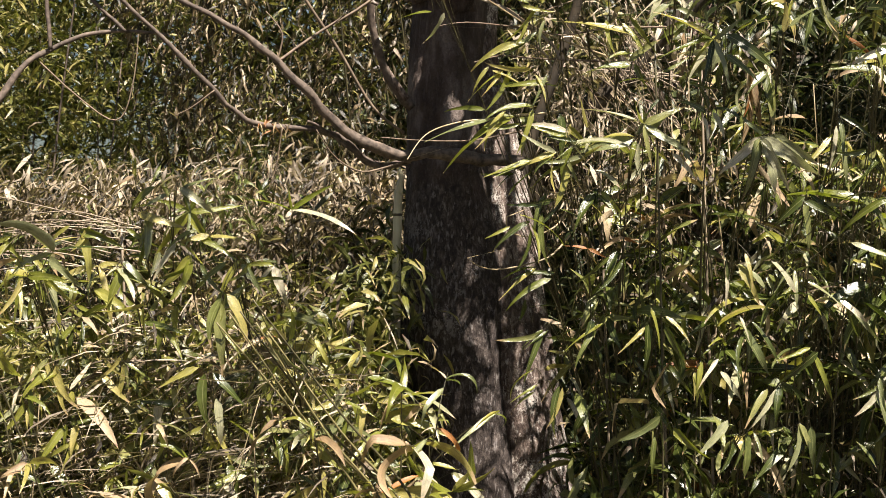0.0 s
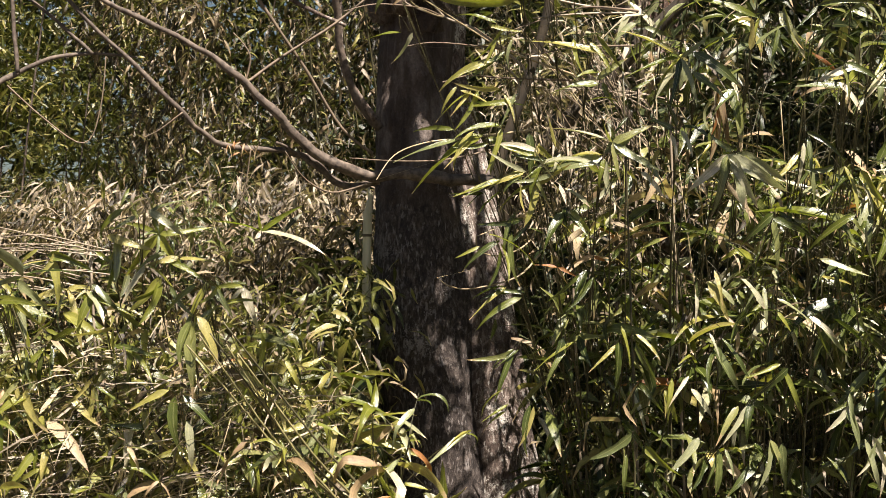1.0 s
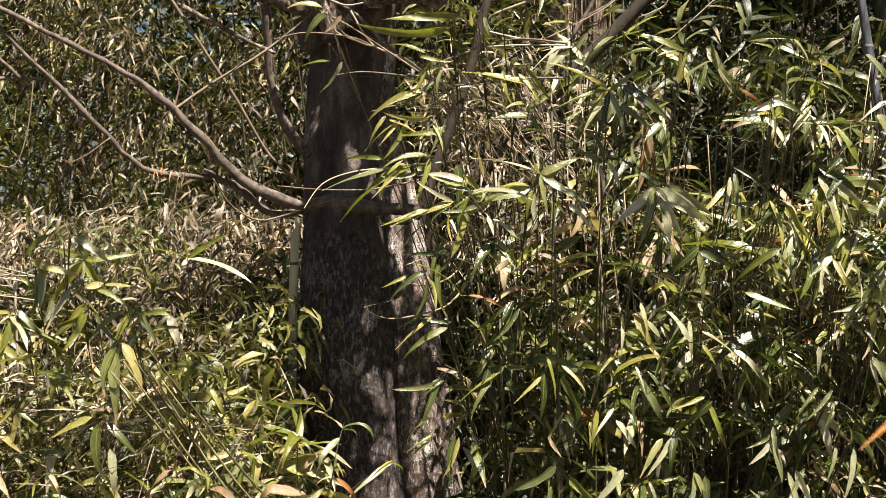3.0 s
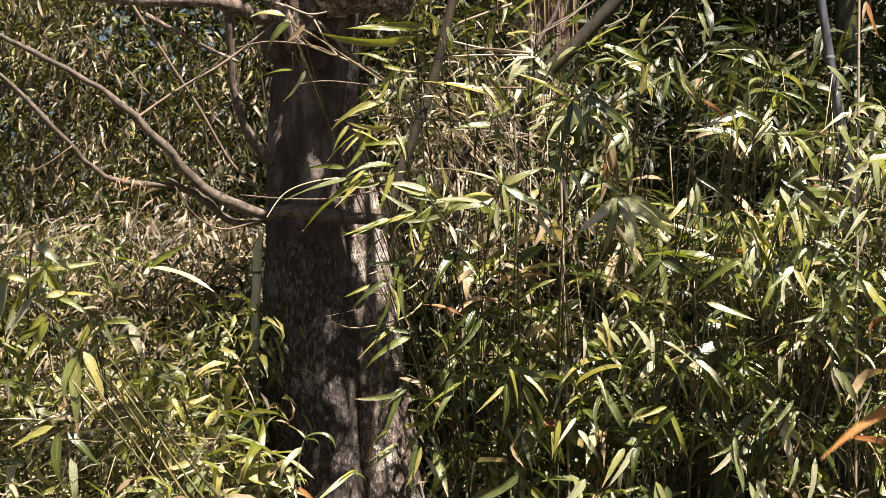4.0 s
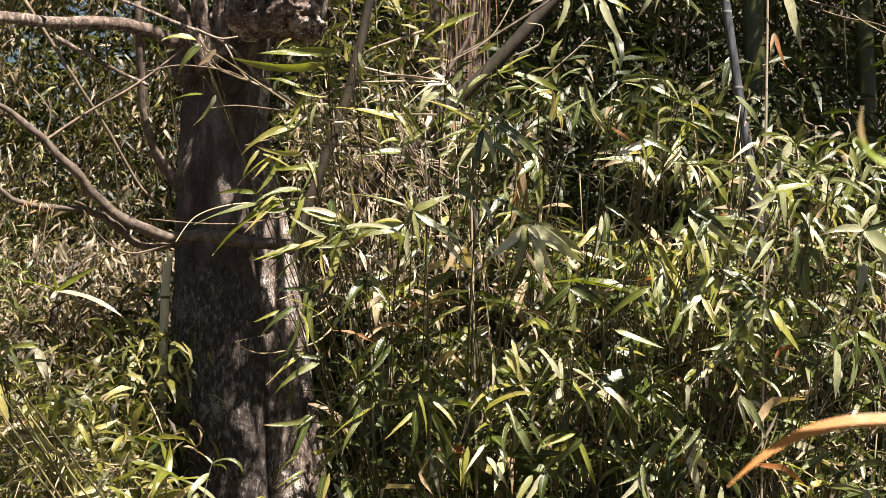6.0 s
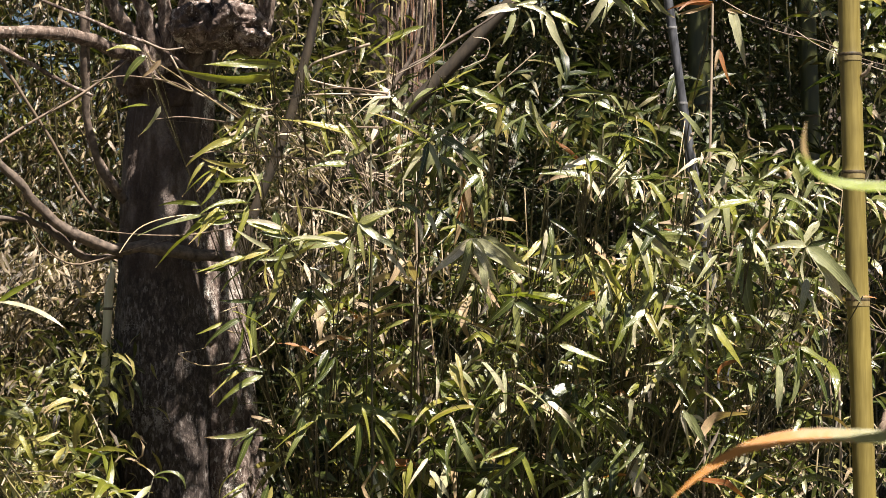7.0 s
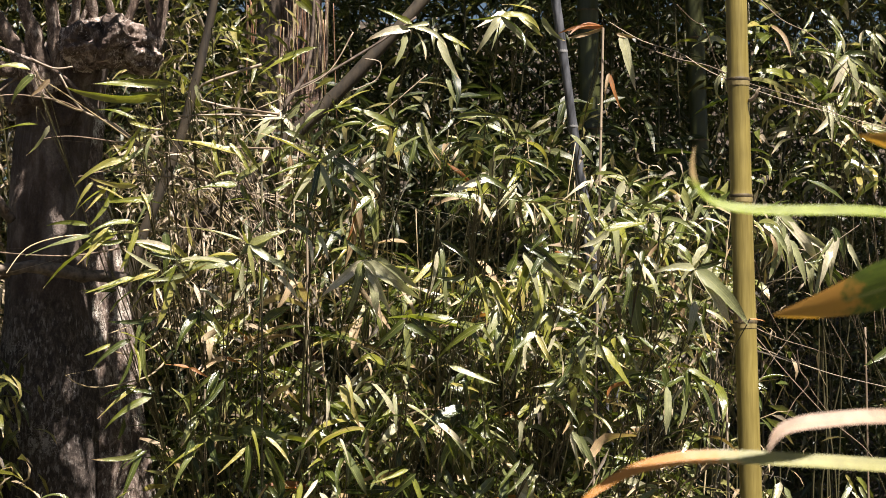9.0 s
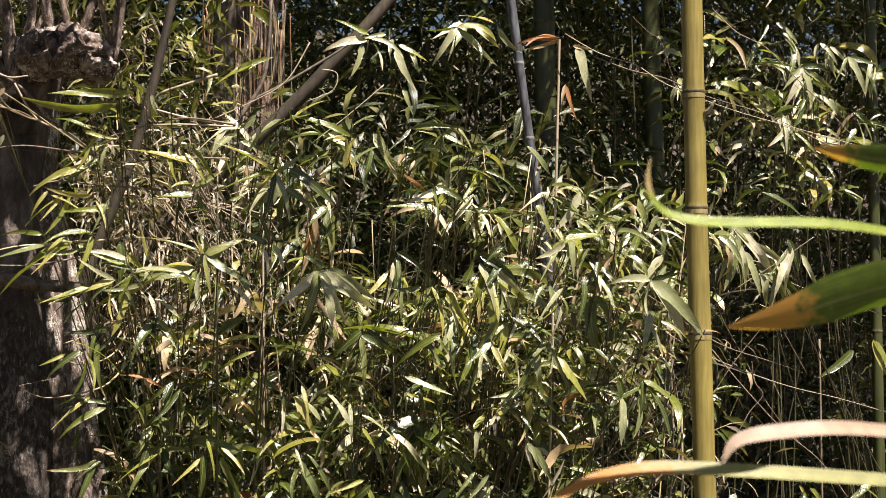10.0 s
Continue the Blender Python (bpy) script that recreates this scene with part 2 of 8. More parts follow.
# ---- builders ----
def blades(n, length, width, droop, fold=0.3, segments=6, curl=0.0, wave=0.0, sway=0.0, kink=0.0):
    """n blades along +x that bend down: points (n, rings, 3, 3), and their uv."""
    one = np.ones(n)
    length, width, droop, curl = length * one, width * one, droop * one, curl * one
    pts = np.zeros((n, segments + 1, 3, 3))
    uvs = np.zeros((n, segments + 1, 3, 2))
    for s in range(segments + 1):
        u = s / segments
        k = np.where(np.abs(droop) < 1e-3, 1e-3, droop)
        # the bend grows towards the tip
        a = k * u ** 1.3
        x = length * (u - 0.16 * k * k * u ** 3.6)
        z = -length * (k * u ** 2.3 / 2.3) * (1 - 0.05 * k * k * u)
        half = width * (0.5 * min(u / 0.16, 1.0) ** 0.6 * (1 - u ** 2.3) + 0.025)
        tw = curl * u
        nick = 1 + 0.13 * np.random.uniform(-1, 1, (2, n)) * (0 < s < segments)
        for j, side in enumerate((-1, 0, 1)):
            dy = side * half * np.cos(tw) * nick[max(side, 0)]
            dz = abs(side) * half * fold + side * half * np.sin(tw) + wave * width * math.sin(9 * u + 2 * side) * abs(side)
            pts[:, s, j, 0] = x + dz * np.sin(a)
            pts[:, s, j, 1] = dy + sway * length * u * u
            pts[:, s, j, 2] = z + dz * np.cos(a)
            uvs[:, s, j] = (u, 0.5 + 0.5 * side)
    if kink:
        # a blade that is snapped or bent over past its middle
        h = round(segments * 0.55)
        hinge = pts[:, h:h + 1, 1:2]
        d = pts[:, h + 1:] - hinge
        c, w = math.cos(kink), math.sin(kink)
        pts[:, h + 1:] = hinge + np.stack([d[..., 0] * c + d[..., 2] * w, d[..., 1], d[..., 2] * c - d[..., 0] * w], -1)
    return pts, uvs


def frames(d, tilt):
    """Turns that take +x to the ways d, with the blade's face up and then tilted about its length."""
    d = d / np.linalg.norm(d, axis=1, keepdims=True)
    y = np.stack([-d[:, 1], d[:, 0], np.zeros(len(d))], 1)
    y /= np.maximum(np.linalg.norm(y, axis=1, keepdims=True), 1e-6)
    z = np.cross(d, y)
    c, s = np.cos(tilt)[:, None], np.sin(tilt)[:, None]
    return np.stack([d, y * c + z * s, z * c - y * s], 2)


def raw_mesh(name, verts, quads, uv, material, smooth=True):
    me = bpy.data.meshes.new(name)
    nv, nf = len(verts), len(quads)
    me.vertices.add(nv)
    me.vertices.foreach_set("co", verts.astype(np.float32).ravel())
    me.loops.add(nf * 4)
    me.loops.foreach_set("vertex_index", quads.astype(np.int32).ravel())
    me.polygons.add(nf)
    me.polygons.foreach_set("loop_start", np.arange(0, nf * 4, 4, dtype=np.int32))
    me.update(calc_edges=True)
    if uv is not None:
        layer = me.uv_layers.new(name="UVMap")
        layer.data.foreach_set("uv", uv[quads.ravel()].astype(np.float32).ravel())
    me.polygons.foreach_set("use_smooth", np.full(nf, smooth))
    me.materials.append(material)
    return me


def blade_mesh(name, pts, uvs, material):
    n, rings = pts.shape[:2]
    s, j = np.meshgrid(np.arange(rings - 1), np.arange(2), indexing="ij")
    a = (s * 3 + j).ravel()
    quad = np.stack([a, a + 3, a + 4, a + 1], 1)
    quads = (quad[None] + (np.arange(n) * rings * 3)[:, None, None]).reshape(-1, 4)
    return raw_mesh(name, pts.reshape(-1, 3), quads, uvs.reshape(-1, 2), material)


def leaf_mass(name, places, ways, length, width, droop, material, label, category="foliage", tilt=None, segments=3, kind="stuff"):
    n = len(places)
    pts, uvs = blades(n, length, width, droop, segments=segments)
    if tilt is None:
        tilt = np.random.uniform(-0.9, 0.9, n)
    r = frames(ways, tilt)
    pts = np.einsum("nij,nskj->nski", r, pts) + places[:, None, None, :]
    return tagged(new(name, blade_mesh(name, pts, uvs, material)), label, category, kind=kind)


def tube_mesh(name, line, radii, material, sides=8, rough=0.0, seed=0, smooth=True):
    """A swept stem through the points of line (smoothed), closed at both ends."""
    p = np.array(line, float)
    r = np.interp(np.linspace(0, 1, len(p)), np.linspace(0, 1, len(radii)), radii)
    if len(p) > 2:
        k = np.linspace(0, len(p) - 1, (len(p) - 1) * 5 + 1)
        i = np.clip(k.astype(int), 0, len(p) - 2)
        f = (k - i)[:, None]
        p0, p1, p2, p3 = p[np.maximum(i - 1, 0)], p[i], p[i + 1], p[np.minimum(i + 2, len(p) - 1)]
        q = 0.5 * (2 * p1 + (p2 - p0) * f + (2 * p0 - 5 * p1 + 4 * p2 - p3) * f ** 2 + (3 * p1 - p0 - 3 * p2 + p3) * f ** 3)
        r, p = np.interp(k, np.arange(len(r)), r), q
    if rough and len(p) > 6:
        kink = np.random.default_rng(seed + 50)
        p[2:-2] += kink.normal(0, 2.2 * rough, (len(p) - 4, 3)) * r[2:-2, None]
        p[1:-1] = (p[:-2] + 2 * p[1:-1] + p[2:]) / 4
    d = np.gradient(p, axis=0)
    d /= np.linalg.norm(d, axis=1, keepdims=True)
    ref = np.array((0.31, -0.92, 0.2))
    u = np.cross(d, ref)
    u /= np.linalg.norm(u, axis=1, keepdims=True)
    v = np.cross(d, u)
    a = np.linspace(0, 2 * np.pi, sides, endpoint=False)
    rr = r[:, None] * np.ones(sides)
    if rough:
        g = np.random.default_rng(seed)
        rr = rr * (1 + rough * g.uniform(-1, 1, rr.shape)) * (1 + rough * 0.8 * np.repeat(g.uniform(-1, 1, (len(p) // 3 + 1, 1)), 3, 0)[:len(p)])
    ring = p[:, None] + rr[..., None] * (np.cos(a)[None, :, None] * u[:, None] + np.sin(a)[None, :, None] * v[:, None])
    n = len(p)
    verts = ring.reshape(-1, 3)
    s, j = np.meshgrid(np.arange(n - 1), np.arange(sides), indexing="ij")
    s, j = s.ravel(), j.ravel()
    k = (j + 1) % sides
    quads = np.stack([s * sides + j, s * sides + k, (s + 1) * sides + k, (s + 1) * sides + j], 1)
    verts = np.concatenate([verts, p[:1], p[-1:]])
    b, e = len(verts) - 2, len(verts) - 1
    h = np.arange(0, sides, 2)
    caps = np.concatenate([np.stack([np.full(len(h), b), (h + 2) % sides, h + 1, h], 1),
                           np.stack([np.full(len(h), e), (n - 1) * sides + h, (n - 1) * sides + h + 1, (n - 1) * sides + (h + 2) % sides], 1)])
    return raw_mesh(name, verts, np.concatenate([quads, caps]), None, material, smooth)


def joined(name, meshes, material):
    """One mesh out of several, which it uses up."""
    verts, quads, start = [], [], 0
    for me in meshes:
        co = np.zeros(len(me.vertices) * 3, np.float32)
        me.vertices.foreach_get("co", co)
        ix = np.zeros(len(me.loops), np.int32)
        me.loops.foreach_get("vertex_index", ix)
        verts.append(co.reshape(-1, 3)), quads.append(ix.reshape(-1, 4) + start)
        start += len(me.vertices)
        bpy.data.meshes.remove(me)
    return raw_mesh(name, np.concatenate(verts), np.concatenate(quads), None, material)


def under(name, mesh, parent, label="", place=None):
    ob = new(name, mesh)
    ob.parent = parent
    if place is not None:
        ob.matrix_basis = place
    return tagged(ob, label) if label else ob


def root(name, at, label, category, group=""):
    ob = new(name)
    ob.location = at
    ob.empty_display_size = 0.05
    return tagged(ob, label, category, group)


def away(points, at):
    """Points of the world as seen from a thing's foot."""
    return [tuple(np.array(p, float) - np.array(at, float)) for p in points]


# bend, fold, twist, ripple, sideways sweep, snapped over
SHAPES = [(0.12, 0.25, 0.3, 0.03, 0.10, 0.0), (0.45, 0.35, 0.4, 0.05, -0.12, 0.0), (0.8, 0.3, -0.7, 0.06, 0.14, 0.0), (1.15, 0.45, 0.8, 0.06, -0.16, 0.0), (1.5, 0.35, -0.9, 0.05, 0.1, 0.0),
          (0.3, 0.6, 1.5, 0.09, 0.18, 0.0), (0.9, 0.7, -1.7, 0.08, -0.2, 0.0), (1.8, 0.5, 1.3, 0.08, 0.16, 0.0), (0.6, 0.9, 0.4, 0.06, -0.24, 0.0), (1.3, 0.8, 2.1, 0.1, 0.05, 0.0),
          (0.3, 0.4, 0.5, 0.06, 0.1, 0.9), (0.6, 0.5, -0.8, 0.08, -0.14, 1.2), (0.2, 0.3, 2.6, 0.08, 0.2, 0.5), (0.1, 0.7, -0.5, 0.1, -0.1, 1.7)]
LEAF_MESH = {}
for kind_, mat_ in LEAF.items():
    for i_, (droop_, fold_, curl_, wave_, sway_, kink_) in enumerate(SHAPES):
        for w_ in (0, 1):
            pts_, uvs_ = blades(1, 1.0, (0.115, 0.18)[w_], droop_, fold_, 9, curl_, wave_, sway_, kink_)
            LEAF_MESH[kind_, i_, w_] = blade_mesh("leaf", pts_, uvs_, mat_)
rng = random.Random(11)


# hollows in the thicket where no leaf grows: x, z, half width, half height
HOLLOWS = [(1.17, 2.0, 0.17, 0.09), (1.32, 1.99, 0.13, 0.10), (1.29, 1.93, 0.09, 0.09), (1.61, 2.01, 0.06, 0.05), (1.42, 1.53, 0.08, 0.07), (1.52, 1.36, 0.08, 0.13), (1.12, 1.32, 0.12, 0.07), (1.06, 1.11, 0.10, 0.07),
             (1.85, 1.41, 0.08, 0.08), (1.23, 1.65, 0.06, 0.05), (1.60, 1.13, 0.12, 0.08), (1.12, 2.07, 0.08, 0.08), (0.97, 2.00, 0.05, 0.08), (0.51, 2.02, 0.07, 0.06),
             (1.17, 2.36, 0.10, 0.07), (2.42, 1.55, 0.14, 0.10), (1.43, 2.44, 0.10, 0.08), (1.18, 1.57, 0.09, 0.09), (0.75, 1.67, 0.08, 0.09), (0.49, 1.27, 0.07, 0.11),
             (1.07, 2.17, 0.13, 0.08), (1.38, 1.96, 0.10, 0.08), (1.15, 1.12, 0.10, 0.08), (0.88, 1.61, 0.07, 0.07), (0.35, 1.41, 0.06, 0.10)]


def hollow(x, y, z):
    x, z = x * 5.9 / y, 1.6 + (z - 1.6) * 5.9 / y
    return any(((x - hx) / rx) ** 2 + ((z - hz) / rz) ** 2 < 1 for hx, hz, rx, rz in HOLLOWS)


def leaf(parent, base, way, length, kind="g", shape=None, tilt=None, wide=None):
    """One blade under its plant, from base along way (both from the plant's foot)."""
    shape = rng.choice((0, 1, 2, 2, 3, 4, 5, 5, 6, 6, 7, 8, 8, 9, 10, 10, 11, 11, 12, 12, 13)) if shape is None else shape
    wide = rng.randrange(2) if wide is None else wide
    tilt = rng.uniform(-0.8, 0.8) if tilt is None else tilt
    r = frames(np.array([way], float), np.array([tilt]))[0]
    m = Matrix.Translation(base) @ Matrix([[*map(float, row)] for row in r]).to_4x4() @ Matrix.Diagonal((length, length, length, 1))
    return under("leaf", LEAF_MESH[kind, shape, wide], parent, "", m)


def pick(mixture):
    x = rng.random() * sum(w for _, w in mixture)
    for k, w in mixture:
        x -= w
        if x <= 0:
            return k
    return mixture[-1][0]


def fan(parent, tip, way, count, size, mixture, low=-1.0):
    """A tuft of blades round the end of a twig."""
    axis = Vector(way).normalized()
    turn = rng.uniform(0, 6.28)
    for i in range(count):
        a = turn + i * 2.4 + rng.uniform(-0.5, 0.5)
        out = Vector((math.cos(a), math.sin(a) * 0.8 - 0.35, rng.uniform(-0.7, 0.35)))
        d = (axis * rng.uniform(0.0, 0.8) + out).normalized()
        d.z = max(d.z - rng.uniform(-0.1, 0.5), low)
        s = size * rng.choice((0.35, 0.5, 0.65, 0.8, 0.9, 1.0, 1.15, 1.35)) * rng.uniform(0.9, 1.1)
        toward = 0.7 * (1 if d.x > 0 else -1) * min(1, abs(d.x) * 1.4)
        base = Vector(tip) - axis * rng.uniform(0, 0.06)
        mid = (parent.parent or parent).location + base + d * s * 0.45
        if hollow(mid.x, mid.y, mid.z - 0.1 * s) and rng.random() < 0.95:
            continue
        leaf(parent, base, d, s, pick(mixture), tilt=toward * rng.uniform(-0.6, 1.3) + rng.uniform(-0.45, 0.45))


def bamboo(x, y, height, lean, mixture, tufts, label, group, size=0.2, stem=CANE, thick=0.003, low=0.45, ground=0.0):
    """A thin upright bamboo: culm, side twigs and blades."""
    foot = (x, y, ground)
    ob = root("bamboo_plant", foot, label, "bamboo", group)
    top = Vector((lean[0], lean[1], height))
    line = [Vector((lean[0] * u ** 2.2, lean[1] * u ** 2.2, height * u)) + Vector((rng.uniform(-1, 1), rng.uniform(-1, 1), 0)) * 0.03 * (u > 0) for u in np.linspace(0, 1, 6)]
    culm = under("culm", tube_mesh("culm", line, [thick * 1.3, thick * 0.7], stem, 6), ob)
    fan(culm, line[-1], line[-1] - line[-2], rng.randrange(4, 7), size, mixture)
    for i in range(tufts):
        u = low + (1 - low) * (i + rng.random()) / tufts
        k = min(int(u * 5), 4)
        p = line[k].lerp(line[k + 1], u * 5 - k)
        a = rng.uniform(0, 6.28)
        reach = rng.uniform(0.08, 0.26)
        q = p + Vector((math.cos(a) * reach, math.sin(a) * reach * 0.7 - 0.03, reach * rng.uniform(0.3, 1.1)))
        mid = p.lerp(q, 0.5) + Vector((0, 0, 0.02))
        twig = under("twig", tube_mesh("twig", [p, mid, q], [thick * 0.5, thick * 0.3], stem, 4), ob)
        fan(twig, q, q - mid, rng.randrange(3, 6), size * rng.uniform(0.75, 1.05), mixture)
    return ob


def sunward(way):
    """The tilt at which a blade along way spreads its face to the open, sunny side."""
    best = np.linspace(-1.5, 1.5, 31)
    face = frames(np.repeat(np.array([way], float), 31, 0), best)[:, :, 2]
    goal = np.array(SUN_DIR) * 0.6 + np.array((0.0, -1.0, 0.1))
    return float(best[np.argmax(np.abs(face @ goal))])


def spray(tip, foot, blades_, label, group, stem=CANE, thick=0.0025, spread=0.35, wide=None):
    """A culm from foot to tip that carries given blades: (offset x, offset z, degrees from +x in the upright plane, length, kind)."""
    at = (foot[0], foot[1], 0.0)
    dice = random.Random(round(tip[0] * 1000) * 7 + round(tip[2] * 1000))
    ob = root("bamboo_plant", at, label, "bamboo", group)
    end = Vector(tip) - Vector(at)
    line = [Vector((end.x * u ** 1.6, end.y * u ** 3.5, end.z * u)) for u in np.linspace(0, 1, 9)]
    culm = under("culm", tube_mesh("culm", line, [thick * 1.3, thick * 0.7], stem, 6), ob)
    for dx, dz, degrees, length, kind in blades_:
        a = radians(degrees)
        base = end + Vector((dx, 0, dz))
        holder = culm
        if abs(dx) + abs(dz) > 0.02:
            holder = under("twig", tube_mesh("twig", [line[-2].lerp(end, 0.3), base.lerp(line[-1], 0.4) + Vector((0, 0, 0.01)), base], [thick * 0.5, thick * 0.3], stem, 4), ob)
        way = (math.cos(a), -spread * dice.uniform(0.5, 1.3), math.sin(a))
        bend = dice.choice((1, 1, 2, 5)) if math.sin(a) < -0.55 or spread < 0.26 else dice.choice((1, 2, 2, 3, 8))
        tilt = sunward(way) + dice.gauss(0, 0.6)
        mid = Vector(at) + base + Vector(way) * length * 0.5
        if hollow(mid.x, mid.y, mid.z) and dice.random() < 0.8:
            continue
        leaf(holder, base, way, length * (1.02 + 0.1 * spread), kind, bend, tilt=tilt, wide=wide)
    return ob


# ---- ground ----
def ground_height(x, y):
    open_side = np.clip((x + 1.0) / 1.5, 0, 1)
    bank = (2.0 + 3.0 * open_side) * np.clip((y - 12.6) / 6.0, 0, 1) ** 1.2
    return bank + 0.05 * np.sin(x * 1.7 + y * 0.6) + 0.03 * np.sin(y * 2.3 - x) - 0.05


gx = np.concatenate([np.linspace(-400, -12, 12), np.linspace(-10, 12, 60), np.linspace(14, 400, 12)])
gy = np.concatenate([np.linspace(-400, -6, 10), np.linspace(-5, 24, 80), np.linspace(27, 700, 14)])
GX, GY = np.meshgrid(gx, gy)
gv = np.stack([GX, GY, ground_height(GX, GY)], 2).reshape(-1, 3)
nx_ = len(gx)
a_, b_ = np.meshgrid(np.arange(len(gy) - 1), np.arange(nx_ - 1), indexing="ij")
i_ = (a_ * nx_ + b_).ravel()
ground = new("ground", raw_mesh("ground", gv, np.stack([i_, i_ + 1, i_ + nx_ + 1, i_ + nx_], 1), None, SHADED_EARTH))
tagged(ground, "earth covered in fallen bamboo leaves, its colour darkened for deep shade", "ground", kind="structure")


# ---- pollarded tree ----
def stem_mesh(name, line, radii, material, sides=72, rings=200, ridges=0.10, lump=0.10, seed=1):
    """A trunk with fissured, lumpy skin along the points of line."""
    p = np.array(line, float)
    k = np.linspace(0, len(p) - 1, rings)
    c = np.stack([np.interp(k, np.arange(len(p)), p[:, j]) for j in range(3)], 1)
    for _ in range(9):
        c[1:-1] = (c[:-2] + c[1:-1] * 2 + c[2:]) / 4
    r = np.interp(k, np.arange(len(radii)) * (len(p) - 1) / (len(radii) - 1), radii)
    a = np.linspace(0, 2 * np.pi, sides, endpoint=False)
    verts = np.zeros((rings, sides, 3))
    for i in range(rings):
        for j in range(sides):
            ca, sa = math.cos(a[j]), math.sin(a[j])
            q = Vector((ca * 2.0 + seed, sa * 2.0, c[i, 2] * 1.6))
            big = noise.noise(q * 1.1)
            fis = abs(noise.noise(Vector((ca * 7 + seed, sa * 7, c[i, 2] * 6.0)))) + 0.5 * abs(noise.noise(Vector((ca * 16, sa * 16 + seed, c[i, 2] * 15.0))))
            rr = r[i] * (1 + lump * big - ridges * fis)
            verts[i, j] = (c[i, 0] + rr * ca, c[i, 1] + rr * sa, c[i, 2])
    s, j = np.meshgrid(np.arange(rings - 1), np.arange(sides), indexing="ij")
    s, j = s.ravel(), j.ravel()
    k2 = (j + 1) % sides
    quads = np.stack([s * sides + j, s * sides + k2, (s + 1) * sides + k2, (s + 1) * sides + j], 1)
    h = np.arange(0, sides, 2)
    v2 = np.concatenate([verts.reshape(-1, 3), c[-1:] + (0, 0, 0.01)])
    cap = np.stack([np.full(len(h), len(v2) - 1), (rings - 1) * sides + h, (rings - 1) * sides + h + 1, (rings - 1) * sides + (h + 2) % sides], 1)
    return raw_mesh(name, v2, np.concatenate([quads, cap]), None, material)


TREE = (0.12, 6.85, 0.0)
tree = root("pollarded_tree", TREE, "old pollarded tree with dark fissured bark and a knobbly cut head", "tree")


def tree_part(name, line, radii, material, sides=10, rough=0.08, seed=0, label=""):
    return under(name, tube_mesh(name, away(line, TREE), radii, material, sides, rough, seed), tree, label)


under("trunk", stem_mesh("trunk", away([(0.09, 6.88, -0.1), (0.085, 6.86, 0.5), (0.06, 6.85, 1.1), (0.03, 6.85, 1.7), (0.015, 6.86, 2.2), (0.03, 6.88, 2.5), (0.06, 6.9, 2.66)], TREE),
                         [0.25, 0.20, 0.178, 0.165, 0.125, 0.135, 0.16], BARK, 80, 220, 0.08, 0.17), tree, "trunk in dark bark")
under("trunk", stem_mesh("trunk", away([(0.30, 6.92, -0.1), (0.27, 6.9, 0.6), (0.235, 6.9, 1.2), (0.17, 6.94, 1.8), (0.11, 6.97, 2.3), (0.10, 6.97, 2.6)], TREE),
                         [0.24, 0.19, 0.16, 0.125, 0.09, 0.10], LICHEN, 72, 200, 0.10, 0.24, 5), tree, "trunk with pale lichen")


def knob(at, size, seed, material=KNOB):
    """A gnarled swelling where limbs were cut again and again."""
    bm = bmesh.new()
    bmesh.ops.create_icosphere(bm, subdivisions=5, radius=1.0)
    for v in bm.verts:
        n = v.co.normalized()
        w = n * 1.7 + Vector((seed, 0, 0))
        e = 0.32 * noise.noise(w) + 0.15 * (1 - 2 * abs(noise.noise(w * 2.0))) + 0.10 * abs(noise.noise(Vector((w.x * 4, w.y * 4, w.z * 9)))) + 0.04 * noise.noise(Vector((w.x * 8, w.y * 8, w.z * 20)))
        v.co = n * (0.85 + e)
        v.co = Vector((v.co.x * size[0], v.co.y * size[1], v.co.z * size[2])) + Vector(at) - Vector(TREE)
    for f in bm.faces:
        f.smooth = True
    me = bpy.data.meshes.new("burr")
    bm.to_mesh(me)
    bm.free()
    me.materials.append(material)
    return under("burr", me, tree, "gnarled burr of old pruning cuts")


knob((0.215, 6.62, 2.665), (0.125, 0.17, 0.085), 1.0)
knob((0.30, 6.62, 2.625), (0.075, 0.13, 0.06), 12.0)
knob((0.12, 6.62, 2.65), (0.08, 0.15, 0.075), 7.0)
knob((0.05, 6.80, 2.55), (0.11, 0.12, 0.15), 19.0, BARK)
knob((-0.06, 6.82, 2.53), (0.08, 0.09, 0.10), 23.0, BARK)
tree_part("bough", [(0.268, 6.66, 1.882), (0.163, 6.62, 1.898), (-0.005, 6.58, 1.916), (-0.134, 6.54, 1.912), (-0.262, 6.50, 1.953), (-0.351, 6.46, 2.016), (-0.430, 6.42, 2.105), (-0.526, 6.38, 2.202), (-0.630, 6.35, 2.289), (-0.733, 6.31, 2.348), (-0.869, 6.27, 2.415), (-1.057, 6.23, 2.508), (-1.329, 6.19, 2.645), (-1.598, 6.15, 2.797)], (0.021, 0.022, 0.018, 0.012, 0.0095, 0.008, 0.007), BOUGH, 10, 0.15, 0, "bare bough that reaches out and forks")
tree_part("bough", [(-0.108, 6.60, 1.892), (-0.228, 6.56, 1.878), (-0.314, 6.52, 1.955), (-0.407, 6.48, 1.990), (-0.569, 6.44, 2.003), (-0.655, 6.40, 2.041), (-0.741, 6.36, 2.129), (-0.860, 6.32, 2.252), (-1.004, 6.28, 2.391), (-1.112, 6.24, 2.528), (-1.261, 6.20, 2.716)], (0.012, 0.0095, 0.008, 0.006), BOUGH, 10, 0.15, 1)
